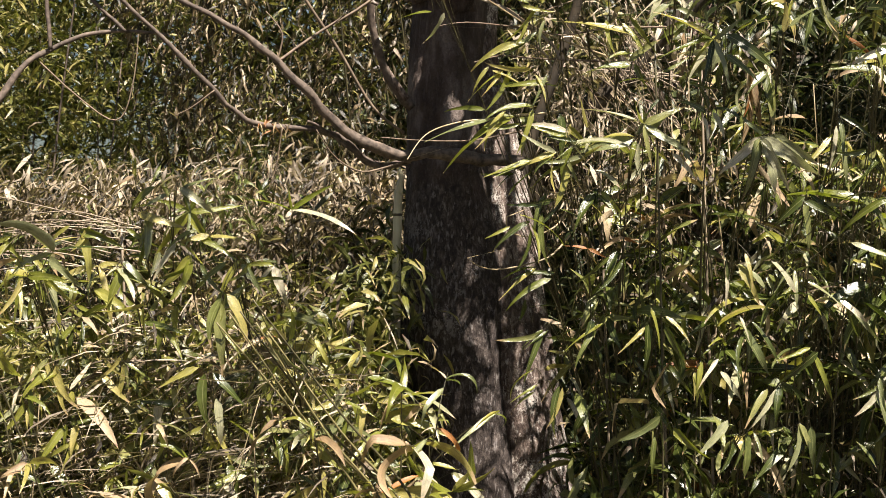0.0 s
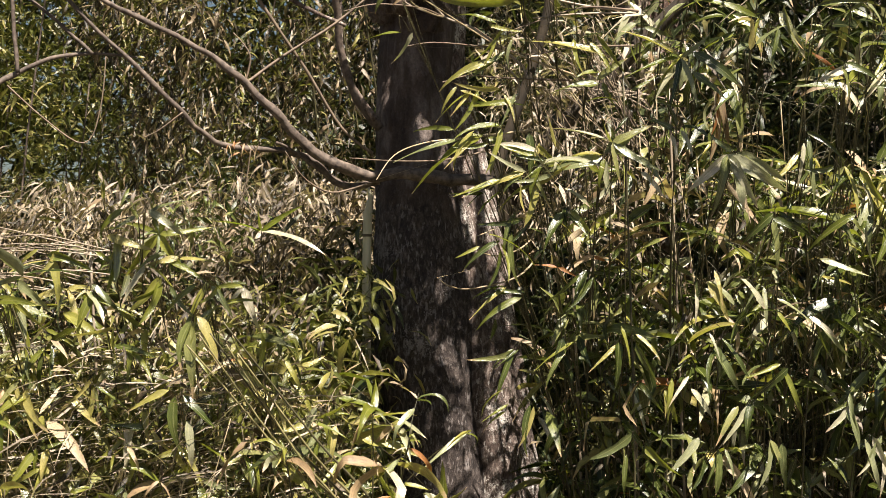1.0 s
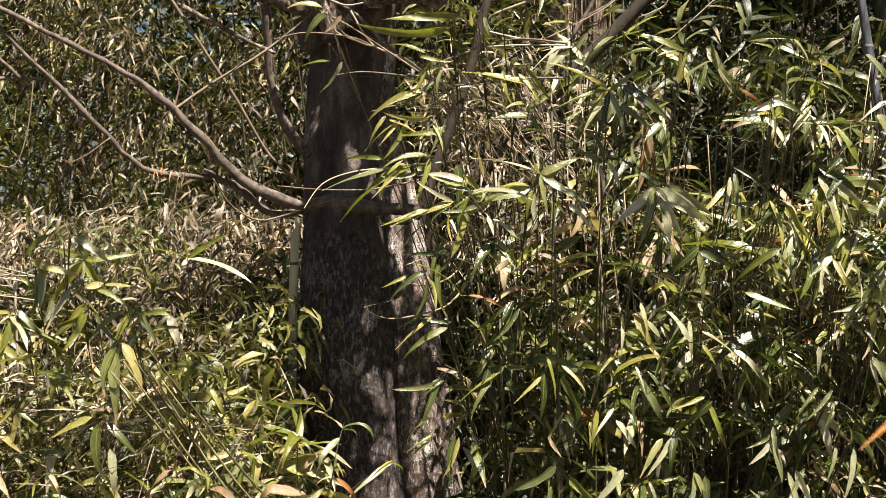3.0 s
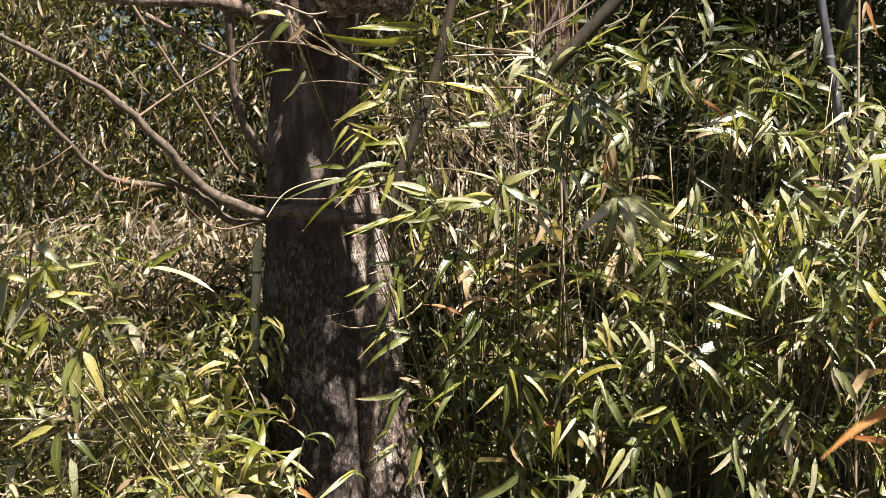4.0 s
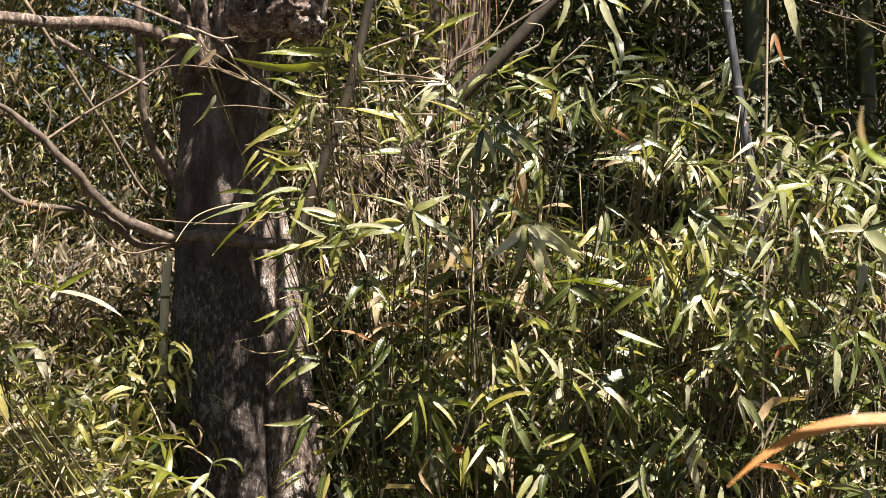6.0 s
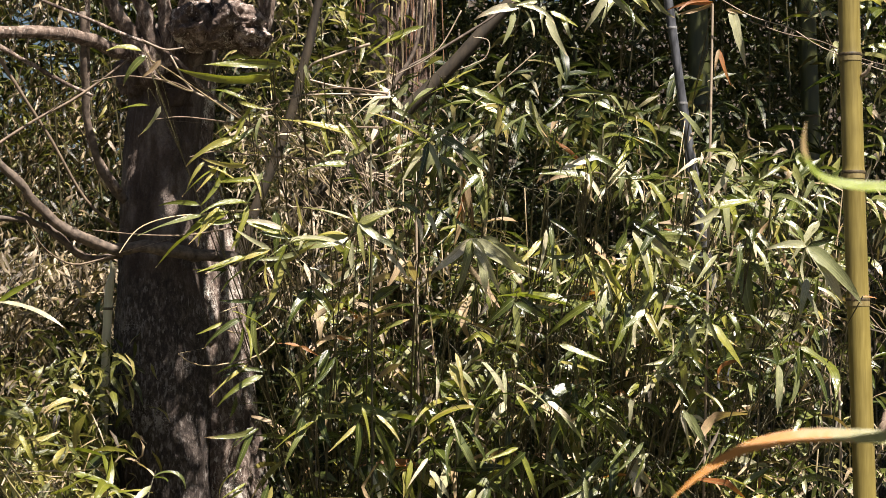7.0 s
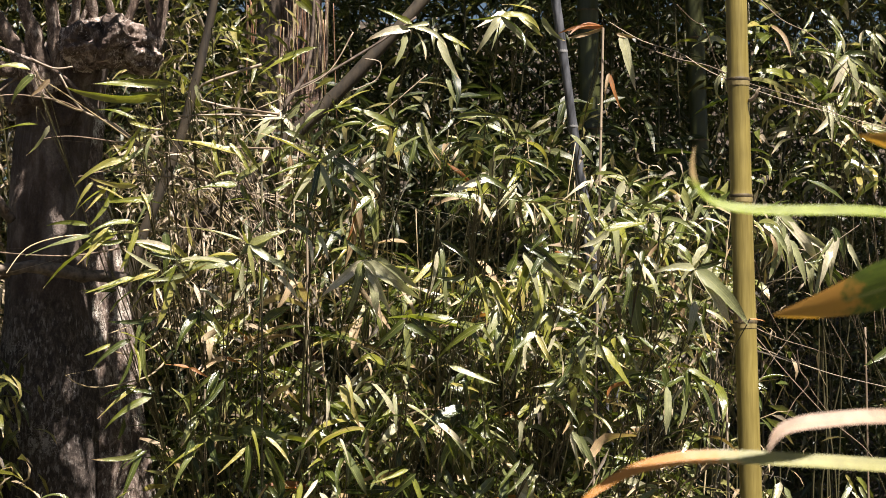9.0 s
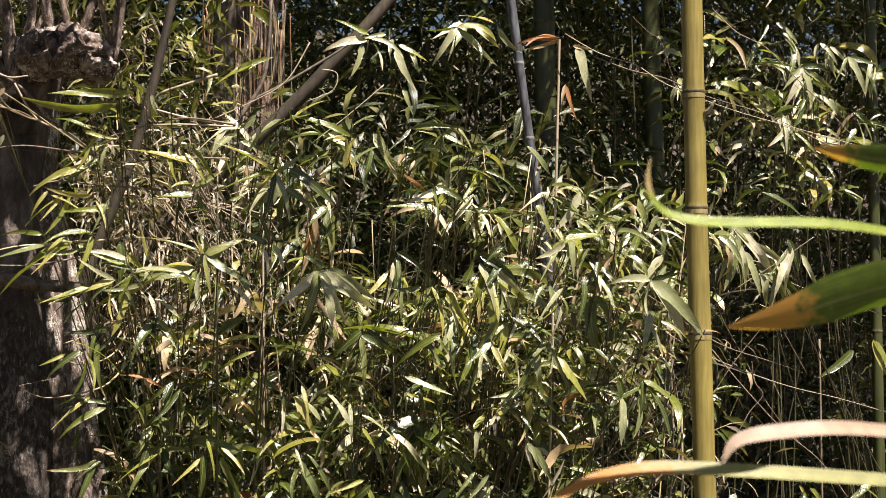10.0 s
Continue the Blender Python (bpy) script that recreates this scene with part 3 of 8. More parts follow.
tree_part("bough", [(-0.211, 6.60, 1.880), (-0.291, 6.53, 1.922), (-0.388, 6.47, 1.993), (-0.429, 6.40, 2.012)], (0.009, 0.007, 0.004), BOUGH, 10, 0.11, 2)
tree_part("bough", [(-0.103, 6.75, 2.080), (-0.170, 6.71, 2.154), (-0.214, 6.67, 2.283), (-0.235, 6.63, 2.429), (-0.242, 6.59, 2.536), (-0.244, 6.55, 2.678)], (0.016, 0.012, 0.01), BOUGH, 10, 0.11, 3)
tree_part("bough", [(-1.442, 6.20, 2.007), (-1.377, 6.22, 2.079), (-1.293, 6.25, 2.195), (-1.227, 6.28, 2.236), (-1.124, 6.30, 2.284), (-0.995, 6.33, 2.298), (-0.864, 6.35, 2.287)], (0.012, 0.01, 0.007, 0.003), BOUGH, 10, 0.11, 4)
tree_part("bough", [(-1.222, 6.25, 2.233), (-1.230, 6.25, 2.318), (-1.233, 6.25, 2.424), (-1.253, 6.25, 2.707)], (0.007, 0.006), BOUGH, 10, 0.11, 5)
tree_part("bough", [(-0.996, 6.30, 2.294), (-1.053, 6.30, 2.349), (-1.123, 6.30, 2.412), (-1.336, 6.30, 2.592)], (0.006, 0.005), BOUGH, 10, 0.11, 6)
tree_part("twig", [(-1.257, 6.25, 2.195), (-1.154, 6.26, 2.098), (-1.024, 6.28, 2.009), (-0.972, 6.29, 2.125), (-0.955, 6.30, 2.286)], (0.003, 0.002), TWIG, 5, 0.11, 7)
tree_part("twig", [(-0.527, 6.40, 2.203), (-0.404, 6.47, 2.300), (-0.241, 6.53, 2.407), (-0.094, 6.60, 2.536)], (0.006, 0.004), TWIG, 5, 0.11, 8)
tree_part("twig", [(-0.601, 6.45, 2.665), (-0.441, 6.49, 2.413), (-0.334, 6.53, 2.250), (-0.227, 6.56, 2.068), (-0.126, 6.60, 1.985)], (0.006, 0.005), TWIG, 6, 0.11, 9)
tree_part("twig", [(-0.143, 6.50, 1.879), (-0.261, 6.45, 1.850), (-0.349, 6.40, 1.903), (-0.399, 6.35, 1.982)], (0.004, 0.002), TWIG, 5, 0.11, 10)
tree_part("twig", [(-0.507, 6.35, 1.992), (-0.526, 6.35, 1.875), (-0.553, 6.35, 1.786)], (0.002, 0.0015), TWIG, 4, 0.11, 11)
tree_part("twig", [(-0.722, 6.35, 2.110), (-0.794, 6.35, 2.057), (-0.848, 6.35, 2.030)], (0.003, 0.0015), TWIG, 4, 0.11, 12)
tree_part("twig", [(-0.527, 6.40, 2.207), (-0.509, 6.40, 2.294), (-0.562, 6.40, 2.366)], (0.004, 0.002), TWIG, 4, 0.11, 13)
tree_part("bough", [(-0.833, 6.20, 2.580), (-0.656, 6.30, 2.581), (-0.489, 6.40, 2.580), (-0.316, 6.50, 2.592), (-0.211, 6.60, 2.590), (-0.101, 6.70, 2.562), (0.012, 6.80, 2.592)], (0.017, 0.020, 0.022, 0.028), LIMB, 12, 0.08, 14, "pale horizontal limb")
tree_part("bough", [(-0.506, 6.50, 2.550), (-0.390, 6.53, 2.492), (-0.291, 6.57, 2.442), (-0.210, 6.60, 2.410)], (0.008, 0.007, 0.006), LIMB, 10, 0.11, 15)
tree_part("bough", [(-0.245, 6.55, 3.147), (-0.234, 6.58, 2.856), (-0.230, 6.62, 2.562), (-0.230, 6.65, 2.417), (-0.212, 6.69, 2.251), (-0.118, 6.72, 2.104)], (0.008, 0.009, 0.011, 0.014), LIMB, 8, 0.11, 16)
tree_part("twig", [(-0.668, 6.30, 2.780), (-0.429, 6.28, 2.692), (-0.240, 6.27, 2.618), (-0.102, 6.25, 2.560), (0.037, 6.23, 2.501), (0.177, 6.22, 2.363), (0.299, 6.20, 2.278)], (0.005, 0.006, 0.005), LIMB, 6, 0.11, 17)
tree_part("stem", [(0.277, 7.15, 1.633), (0.356, 7.12, 1.875), (0.536, 7.10, 2.097), (0.675, 7.08, 2.217), (0.774, 7.05, 2.337), (0.913, 7.03, 2.477), (1.072, 7.00, 2.637), (1.231, 6.97, 2.818), (1.554, 6.95, 3.204)], (0.034, 0.03, 0.026, 0.02), SHADED_STEM, 14, 0.05, 18, "leaning brown stem, its colour darkened for shade")
tree_part("stem", [(0.230, 6.95, 1.632), (0.278, 6.93, 1.867), (0.345, 6.92, 2.083), (0.442, 6.90, 2.337), (0.500, 6.88, 2.572), (0.547, 6.87, 2.787), (0.614, 6.85, 3.160)], (0.021, 0.017, 0.014), SHADED_STEM, 12, 0.05, 19, "leaning brown stem, its colour darkened for shade")
tree_part("stem", [(0.340, 7.20, 1.471), (0.359, 7.17, 1.633), (0.438, 7.15, 1.917), (0.558, 7.12, 2.139), (0.647, 7.10, 2.280)], (0.02, 0.016, 0.012), SHADED_STEM, 10, 0.05, 20)
tree_part("limb", [(-0.013, 6.70, 2.481), (-0.061, 6.68, 2.571), (-0.117, 6.67, 2.660), (-0.164, 6.65, 2.739), (-0.238, 6.64, 2.864), (-0.328, 6.62, 3.266)], (0.034, 0.031, 0.024, 0.019, 0.015), LIMB, 16, 0.075, 21, "pinkish grey regrown limb")
tree_part("limb", [(0.010, 6.70, 2.501), (-0.016, 6.68, 2.601), (-0.045, 6.67, 2.691), (-0.080, 6.65, 2.781), (-0.104, 6.64, 2.908), (-0.186, 6.62, 3.350)], (0.031, 0.026, 0.02, 0.015), LIMB, 16, 0.075, 22, "pinkish grey regrown limb")
tree_part("limb", [(0.041, 6.70, 2.530), (0.030, 6.68, 2.621), (0.020, 6.67, 2.713), (0.004, 6.65, 2.803), (-0.032, 6.64, 2.949), (-0.059, 6.62, 3.357)], (0.027, 0.023, 0.018, 0.012), LIMB, 16, 0.075, 23, "pinkish grey regrown limb")
tree_part("limb", [(0.082, 6.70, 2.569), (0.069, 6.68, 2.660), (0.079, 6.66, 2.733), (0.088, 6.64, 2.805), (0.087, 6.62, 3.367)], (0.02, 0.016, 0.014), LIMB, 16, 0.075, 24, "pinkish grey regrown limb")
tree_part("limb", [(0.140, 6.70, 2.638), (0.135, 6.68, 2.710), (0.146, 6.66, 2.764), (0.134, 6.64, 2.863), (0.133, 6.62, 3.369)], (0.02, 0.018, 0.015), LIMB, 16, 0.075, 25, "pinkish grey regrown limb")
tree_part("limb", [(0.222, 6.70, 2.708), (0.208, 6.68, 2.761), (0.191, 6.66, 2.823), (0.151, 6.64, 2.978), (0.069, 6.62, 3.365)], (0.014, 0.012, 0.009), LIMB, 16, 0.075, 26, "pinkish grey regrown limb")
tree_part("limb", [(0.254, 6.70, 2.690), (0.264, 6.68, 2.754), (0.284, 6.66, 2.817), (0.321, 6.64, 2.967), (0.365, 6.62, 3.384)], (0.018, 0.014, 0.012), LIMB, 16, 0.075, 27, "pinkish grey regrown limb")
tree_part("limb", [(0.290, 6.70, 2.587), (0.330, 6.69, 2.624), (0.358, 6.67, 2.680), (0.367, 6.66, 2.745), (0.376, 6.65, 2.819), (0.385, 6.63, 2.931), (0.402, 6.62, 3.386)], (0.024, 0.023, 0.019, 0.016, 0.014), LIMB, 16, 0.075, 28, "pinkish grey regrown limb")
tree_part("limb", [(-0.079, 6.70, 2.582), (-0.060, 6.67, 2.691), (-0.083, 6.65, 2.761), (-0.067, 6.62, 2.906)], (0.015, 0.011, 0.008), LIMB, 16, 0.075, 29, "pinkish grey regrown limb")
tree_part("limb", [(0.053, 6.70, 2.587), (0.102, 6.67, 2.679), (0.118, 6.65, 2.770), (0.188, 6.62, 2.919)], (0.014, 0.01, 0.007), LIMB, 16, 0.075, 30, "pinkish grey regrown limb")
tree_part("limb", [(0.308, 6.70, 2.616), (0.339, 6.67, 2.708), (0.325, 6.65, 2.798), (0.280, 6.62, 2.923)], (0.011, 0.008, 0.007), LIMB, 16, 0.075, 31, "pinkish grey regrown limb")
tree_part("twig", [(0.841, 6.90, 2.563), (0.959, 6.90, 2.628), (1.158, 6.90, 2.757), (1.278, 6.90, 2.843)], (0.005, 0.004), BOUGH, 6, 0.11, 32)
tree_part("twig", [(0.706, 6.80, 2.389), (0.810, 6.80, 2.510), (0.886, 6.80, 2.650), (0.901, 6.80, 2.906)], (0.009, 0.006), BOUGH, 6, 0.11, 33)


# ---- canes ----
def jointed_cane(name, line, radius, joints, skin, label, ring=RING, wax=None, group=""):
    """A stout bamboo culm with swollen joints: line from foot to top, heights of the joints."""
    foot = line[0]
    ob = root(name, foot, label, "bamboo culm", group)
    p = np.array(away(line, foot), float)
    zs = np.unique(np.concatenate([np.linspace(0, p[-1, 2], 40)] + [np.array([z - 0.02, z - 0.006, z, z + 0.006, z + 0.02]) - foot[2] for z in joints]))
    zs = zs[(zs >= 0) & (zs <= p[-1, 2])]
    c = np.stack([np.interp(zs, p[:, 2], p[:, 0]), np.interp(zs, p[:, 2], p[:, 1]), zs], 1)
    near = np.min(np.abs(zs[:, None] - (np.array(joints) - foot[2])[None]), 1)
    r = radius * (1 + 0.07 * np.exp(-(near / 0.008) ** 2)) * (1 - 0.12 * zs / zs[-1])
    sides = 28
    a = np.linspace(0, 2 * np.pi, sides, endpoint=False)
    verts = c[:, None] + r[:, None, None] * np.stack([np.cos(a), np.sin(a), 0 * a], 1)[None]
    s, j = np.meshgrid(np.arange(len(zs) - 1), np.arange(sides), indexing="ij")
    s, j = s.ravel(), j.ravel()
    k = (j + 1) % sides
    culm = under("culm", raw_mesh("culm", verts.reshape(-1, 3), np.stack([s * sides + j, s * sides + k, (s + 1) * sides + k, (s + 1) * sides + j], 1), None, skin), ob)
    for z in joints:
        x, y = np.interp(z - foot[2], p[:, 2], p[:, 0]), np.interp(z - foot[2], p[:, 2], p[:, 1])
        zz = z - foot[2]
        rr = radius * (1.09 - 0.12 * zz / zs[-1])
        under("node_ring", tube_mesh("node_ring", [(x, y, zz - 0.0045), (x, y, zz), (x, y, zz + 0.0045)], [rr * 0.985, rr * 1.01, rr * 0.985], ring, 28), culm, "dark ring at the joint" if ring is RING else "")
        if wax:
            under("wax_band", tube_mesh("wax_band", [(x, y, zz - 0.02), (x, y, zz - 0.012), (x, y, zz - 0.005)], [rr * 0.945, rr * 0.96, rr * 0.97], wax, 28), culm, "whitish waxy band")
    return ob


golden = jointed_cane("golden_bamboo", [(2.093, 5.60, 0.000), (2.049, 5.60, 1.266), (2.021, 5.60, 2.065), (2.003, 5.60, 2.742), (1.938, 5.60, 5.200)], 0.0340, [0.249, 0.618, 0.988, 1.357, 1.747, 2.119, 2.465, 2.834, 3.204, 3.573, 3.942, 4.312, 4.681, 5.05], GOLD, "thick golden yellow bamboo culm with dark joints", wax=WAX_OCHRE)
for z_, side_ in ((2.40, 0.034), (1.747, -0.030), (1.36, 0.032)):
    # stubs of side shoots broken off at the joints
    x_ = 2.02 + 0.033 * (2.065 - z_)
    under("branch_stub", tube_mesh("branch_stub", away([(x_ + side_ * 0.8, 5.575, z_), (x_ + side_ * 1.15, 5.555, z_ + 0.014), (x_ + side_ * 1.45, 5.545, z_ + 0.034)], golden.location), [0.007, 0.0055, 0.003], PALE_TWIG, 8, 0.12, 5), golden, "pale broken side shoot")
bare_cane = jointed_cane("bare_cane", [(1.655, 5.97, 0.0), (1.672, 5.96, 1.2), (1.684, 5.955, 2.0), (1.694, 5.95, 2.665)], 0.0045, [0.32, 0.66, 1.0, 1.33, 1.67, 2.01, 2.35], PALE_TWIG, "thin bare straw cane that stands upright by the slate culm", ring=TWIG)
jointed_cane("slate_bamboo", [(2.222, 6.75, 0.000), (1.871, 6.75, 2.118), (1.807, 6.75, 2.504), (1.753, 6.75, 2.881), (1.421, 6.75, 5.200)], 0.0165, [0.163, 0.418, 0.674, 0.929, 1.185, 1.44, 1.696, 1.951, 2.207, 2.454, 2.718, 2.974, 3.229, 3.484, 3.74, 3.996, 4.251, 4.507, 4.762, 5.018], SLATE, "slate grey bamboo culm with pale joints", ring=WAX_GREY)
jointed_cane("slate_bamboo", [(2.174, 6.85, 0.000), (1.867, 6.85, 2.215), (1.814, 6.85, 2.597), (1.767, 6.85, 2.900), (1.410, 6.85, 5.200)], 0.0080, [0.283, 0.595, 0.907, 1.219, 1.531, 1.843, 2.155, 2.467, 2.779, 3.091, 3.403, 3.715, 4.027, 4.339, 4.651, 4.963], SLATE, "thin slate grey bamboo culm")
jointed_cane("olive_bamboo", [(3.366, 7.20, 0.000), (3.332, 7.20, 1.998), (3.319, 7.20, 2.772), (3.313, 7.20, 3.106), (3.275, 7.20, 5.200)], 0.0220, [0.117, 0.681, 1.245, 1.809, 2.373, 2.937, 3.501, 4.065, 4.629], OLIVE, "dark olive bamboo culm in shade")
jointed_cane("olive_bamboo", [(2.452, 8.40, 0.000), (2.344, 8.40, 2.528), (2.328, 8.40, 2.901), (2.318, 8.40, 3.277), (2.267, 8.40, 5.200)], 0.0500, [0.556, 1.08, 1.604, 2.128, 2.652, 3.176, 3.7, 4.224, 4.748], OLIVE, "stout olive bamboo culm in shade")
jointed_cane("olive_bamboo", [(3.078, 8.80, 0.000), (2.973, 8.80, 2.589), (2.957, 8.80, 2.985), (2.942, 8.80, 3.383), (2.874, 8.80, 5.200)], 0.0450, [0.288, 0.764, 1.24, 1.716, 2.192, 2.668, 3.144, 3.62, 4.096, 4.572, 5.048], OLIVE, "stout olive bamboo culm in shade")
blond = jointed_cane("blond_bamboo", [(-0.185, 6.72, 0.0), (-0.155, 6.72, 1.627), (-0.148, 6.72, 1.798)], 0.0165, [0.35, 0.78, 1.22, 1.716], BLOND, "pale dry broken bamboo culm beside the trunk")
under("splinter", tube_mesh("splinter", away([(-0.148, 6.72, 1.788), (-0.14, 6.72, 1.839), (-0.144, 6.72, 1.877)], blond.location), [0.0150, 0.010, 0.003], BLOND, 8, 0.1, 3), blond, "splintered end of the broken culm")
cedar = root("cedar_tree", (1.02, 8.1, 0.0), "slim tree with shreddy reddish brown bark", "tree")
under("trunk", stem_mesh("trunk", [(-0.02, 0, -0.1), (0, 0, 1.5), (-0.01, 0, 3.0), (-0.06, 0, 6.5)], [0.16, 0.115, 0.102, 0.08], CEDAR, 60, 160, 0.16, 0.05, 9), cedar)
for i_ in range(26):
    # loose strips of the shreddy bark
    turn_, low_ = radians(rng.uniform(195, 345)), rng.uniform(1.9, 3.0)
    high_, off_ = low_ + rng.uniform(0.25, 0.7), rng.uniform(0.101, 0.108)
    p_ = [(off_ * math.cos(turn_ + 0.05 * k), off_ * math.sin(turn_ + 0.05 * k) - 0.012 * (k == 0), low_ + (high_ - low_) * k / 3) for k in range(4)]
    under("bark_strip", tube_mesh("bark_strip", p_, [0.003, rng.uniform(0.005, 0.009), 0.003], CEDAR, 6, 0.12, i_), cedar)
grey_tree = root("slim_tree", (0.86, 8.0, 0.0), "slim grey brown tree stem", "tree")
under("trunk", stem_mesh("trunk", [(-0.02, 0, -0.1), (0, 0, 1.5), (0.02, 0, 3.0), (0.0, 0, 6.0)], [0.08, 0.055, 0.045, 0.03], BOUGH, 24, 80, 0.1, 0.05, 4), grey_tree)


# ---- masses behind ----
def random_ways(n, drop=(-0.9, 0.3), side=0.0):
    a = np.random.uniform(0, 2 * np.pi, n)
    return np.stack([np.cos(a) + side, np.sin(a), np.random.uniform(drop[0], drop[1], n)], 1)


# gaps in the far foliage where the sky shows: sideways and up per metre of depth, half width, half height
SKY_GAPS = [(-0.2025, 0.057, 0.007, 0.008), (-0.179, 0.0546, 0.006, 0.007), (-0.196, 0.070, 0.005, 0.005), (-0.201, 0.038, 0.006, 0.006), (-0.168, 0.054, 0.004, 0.005), (-0.190, 0.030, 0.005, 0.004),
            (-0.066, 0.162, 0.006, 0.007), (-0.058, 0.150, 0.005, 0.006), (-0.043, 0.160, 0.006, 0.008), (-0.043, 0.1395, 0.005, 0.005), (-0.099, 0.138, 0.005, 0.006), (-0.087, 0.147, 0.0045, 0.006)]


def clumped(n, x, y, z, clumps, spread):
    """Places in a box, gathered in tufts, with a few gaps where the sky shows."""
    c = np.stack([np.random.uniform(*x, clumps), np.random.uniform(*y, clumps), np.random.uniform(*z, clumps)], 1)
    p = c[np.random.randint(0, clumps, n)] + np.random.normal(0, 1, (n, 3)) * np.array(spread)
    if y[0] > 8.5:
        side_, up_ = p[:, 0] / p[:, 1], (p[:, 2] - 1.6) / p[:, 1]
        for gu, gv_, ru, rv in SKY_GAPS:
            inside = ((side_ - gu) / ru) ** 2 + ((up_ - gv_) / rv) ** 2 < 1
            p[inside & (np.random.random(n) < 0.86), 2] -= 1.6
    if y[1] < 8.5 and x[1] > 0.9:
        near_x, near_z = p[:, 0] * 5.9 / p[:, 1], 1.6 + (p[:, 2] - 1.6) * 5.9 / p[:, 1]
        keep = np.ones(len(p), bool)
        for hx, hz, rx, rz in HOLLOWS:
            keep &= ((near_x - hx) / rx) ** 2 + ((near_z - hz) / rz) ** 2 > 1
        p = p[keep]
    return p


def thin_stems(name, n, x, y, z, r, material, label, lean=0.12):
    parts = []
    for i in range(n):
        px, py = random.uniform(*x), random.uniform(*y)
        h = random.uniform(*z)
        l = (random.uniform(-lean, lean) * h, random.uniform(-lean, lean) * h)
        b = float(ground_height(np.array(px), np.array(py)))
        parts.append(tube_mesh("s", [(px, py, b), (px + l[0] * 0.35, py + l[1] * 0.35, b + h * 0.5), (px + l[0], py + l[1], b + h)], [r * random.uniform(0.7, 1.4), r * 0.5], material, 4))
    return tagged(new(name, joined(name, parts, material)), label, "bamboo stems", kind="stuff")


def mass(name, n, x, y, z, clumps, spread, length, ratio, droop, mat, label, drop=(-0.9, 0.3), side=0.0, category="foliage"):
    pl = clumped(n, x, y, z, clumps, spread)
    n = len(pl)
    L = np.random.uniform(length[0], length[1], n)
    return leaf_mass(name, pl, random_ways(n, drop, side), L, L * np.random.uniform(ratio[0], ratio[1], n), np.random.uniform(droop[0], droop[1], n), MASS[mat], label, category)


mass("thicket_foliage", 31000, (0.1, 5.5), (8.6, 10.5), (0.2, 4.2), 460, (0.16, 0.17, 0.12), (0.05, 0.16), (0.14, 0.2), (0.2, 1.2), "d", "green bamboo foliage, its colour darkened for shade")
mass("thicket_foliage", 34000, (-1.0, 7.0), (10.8, 12.5), (0.8, 5.5), 800, (0.26, 0.26, 0.2), (0.12, 0.24), (0.14, 0.2), (0.2, 1.2), "d", "green bamboo foliage on the bank, its colour darkened for shade")
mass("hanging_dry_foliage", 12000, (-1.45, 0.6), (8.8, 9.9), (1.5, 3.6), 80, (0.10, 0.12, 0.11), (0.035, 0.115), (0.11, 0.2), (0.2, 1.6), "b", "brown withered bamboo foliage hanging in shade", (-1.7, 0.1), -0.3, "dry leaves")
mass("olive_foliage", 4500, (-1.5, 0.4), (9.0, 10.2), (1.5, 3.6), 48, (0.12, 0.12, 0.11), (0.035, 0.10), (0.12, 0.2), (0.2, 1.4), "y", "olive bamboo foliage among the dry leaves")
mass("olive_foliage", 30000, (-4.5, -1.1), (9.8, 12.5), (0.8, 4.4), 300, (0.2, 0.2, 0.11), (0.06, 0.14), (0.12, 0.18), (0.2, 1.0), "y", "olive bamboo foliage behind the dry bank")
mass("hedge_foliage", 26000, (-5.5, 0.8), (12.8, 13.6), (0.6, 5.2), 700, (0.25, 0.2, 0.2), (0.13, 0.25), (0.14, 0.2), (0.2, 1.2), "d", "green hedge behind the olive foliage, its colour darkened for shade")
mass("far_foliage", 27000, (-6.5, 0.5), (14.0, 17.0), (1.2, 6.0), 620, (0.35, 0.3, 0.25), (0.12, 0.24), (0.14, 0.2), (0.2, 1.0), "y", "sunlit olive foliage far behind")
mass("dry_leaf_bank", 2600, (-2.0, 0.25), (7.3, 7.9), (1.62, 1.96), 60, (0.10, 0.08, 0.035), (0.05, 0.13), (0.08, 0.18), (0.2, 1.6), "s", "straw-coloured bamboo leaves draped over the bank", (-1.3, 0.1), -0.4, "dry leaves")
mass("dry_leaf_bank", 8000, (-2.0, 0.3), (7.4, 8.4), (1.2, 1.93), 110, (0.10, 0.10, 0.045), (0.04, 0.13), (0.08, 0.2), (0.2, 1.6), "t", "matted dry bamboo leaves hanging in a bank", (-1.3, 0.2), -0.4, "dry leaves")
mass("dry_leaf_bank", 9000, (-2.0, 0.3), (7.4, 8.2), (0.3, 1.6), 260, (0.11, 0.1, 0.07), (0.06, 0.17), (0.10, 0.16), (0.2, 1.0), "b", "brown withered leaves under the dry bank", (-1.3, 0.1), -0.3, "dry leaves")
mass("shade_foliage", 3200, (-1.9, 0.3), (7.1, 8.0), (0.3, 1.65), 420, (0.12, 0.1, 0.08), (0.10, 0.18), (0.13, 0.19), (0.2, 1.2), "d", "green bamboo leaves among the dry bank, their colour darkened for shade")
mass("shade_foliage", 9500, (0.5, 2.4), (7.3, 8.4), (0.3, 2.6), 620, (0.14, 0.12, 0.12), (0.12, 0.21), (0.14, 0.2), (0.2, 1.3), "d", "green bamboo foliage behind the front canes, its colour darkened for shade")
mass("shade_foliage", 2600, (0.95, 2.5), (6.7, 7.3), (0.3, 2.3), 300, (0.10, 0.10, 0.10), (0.09, 0.18), (0.15, 0.22), (0.4, 1.6), "g", "green bamboo foliage among the front canes")
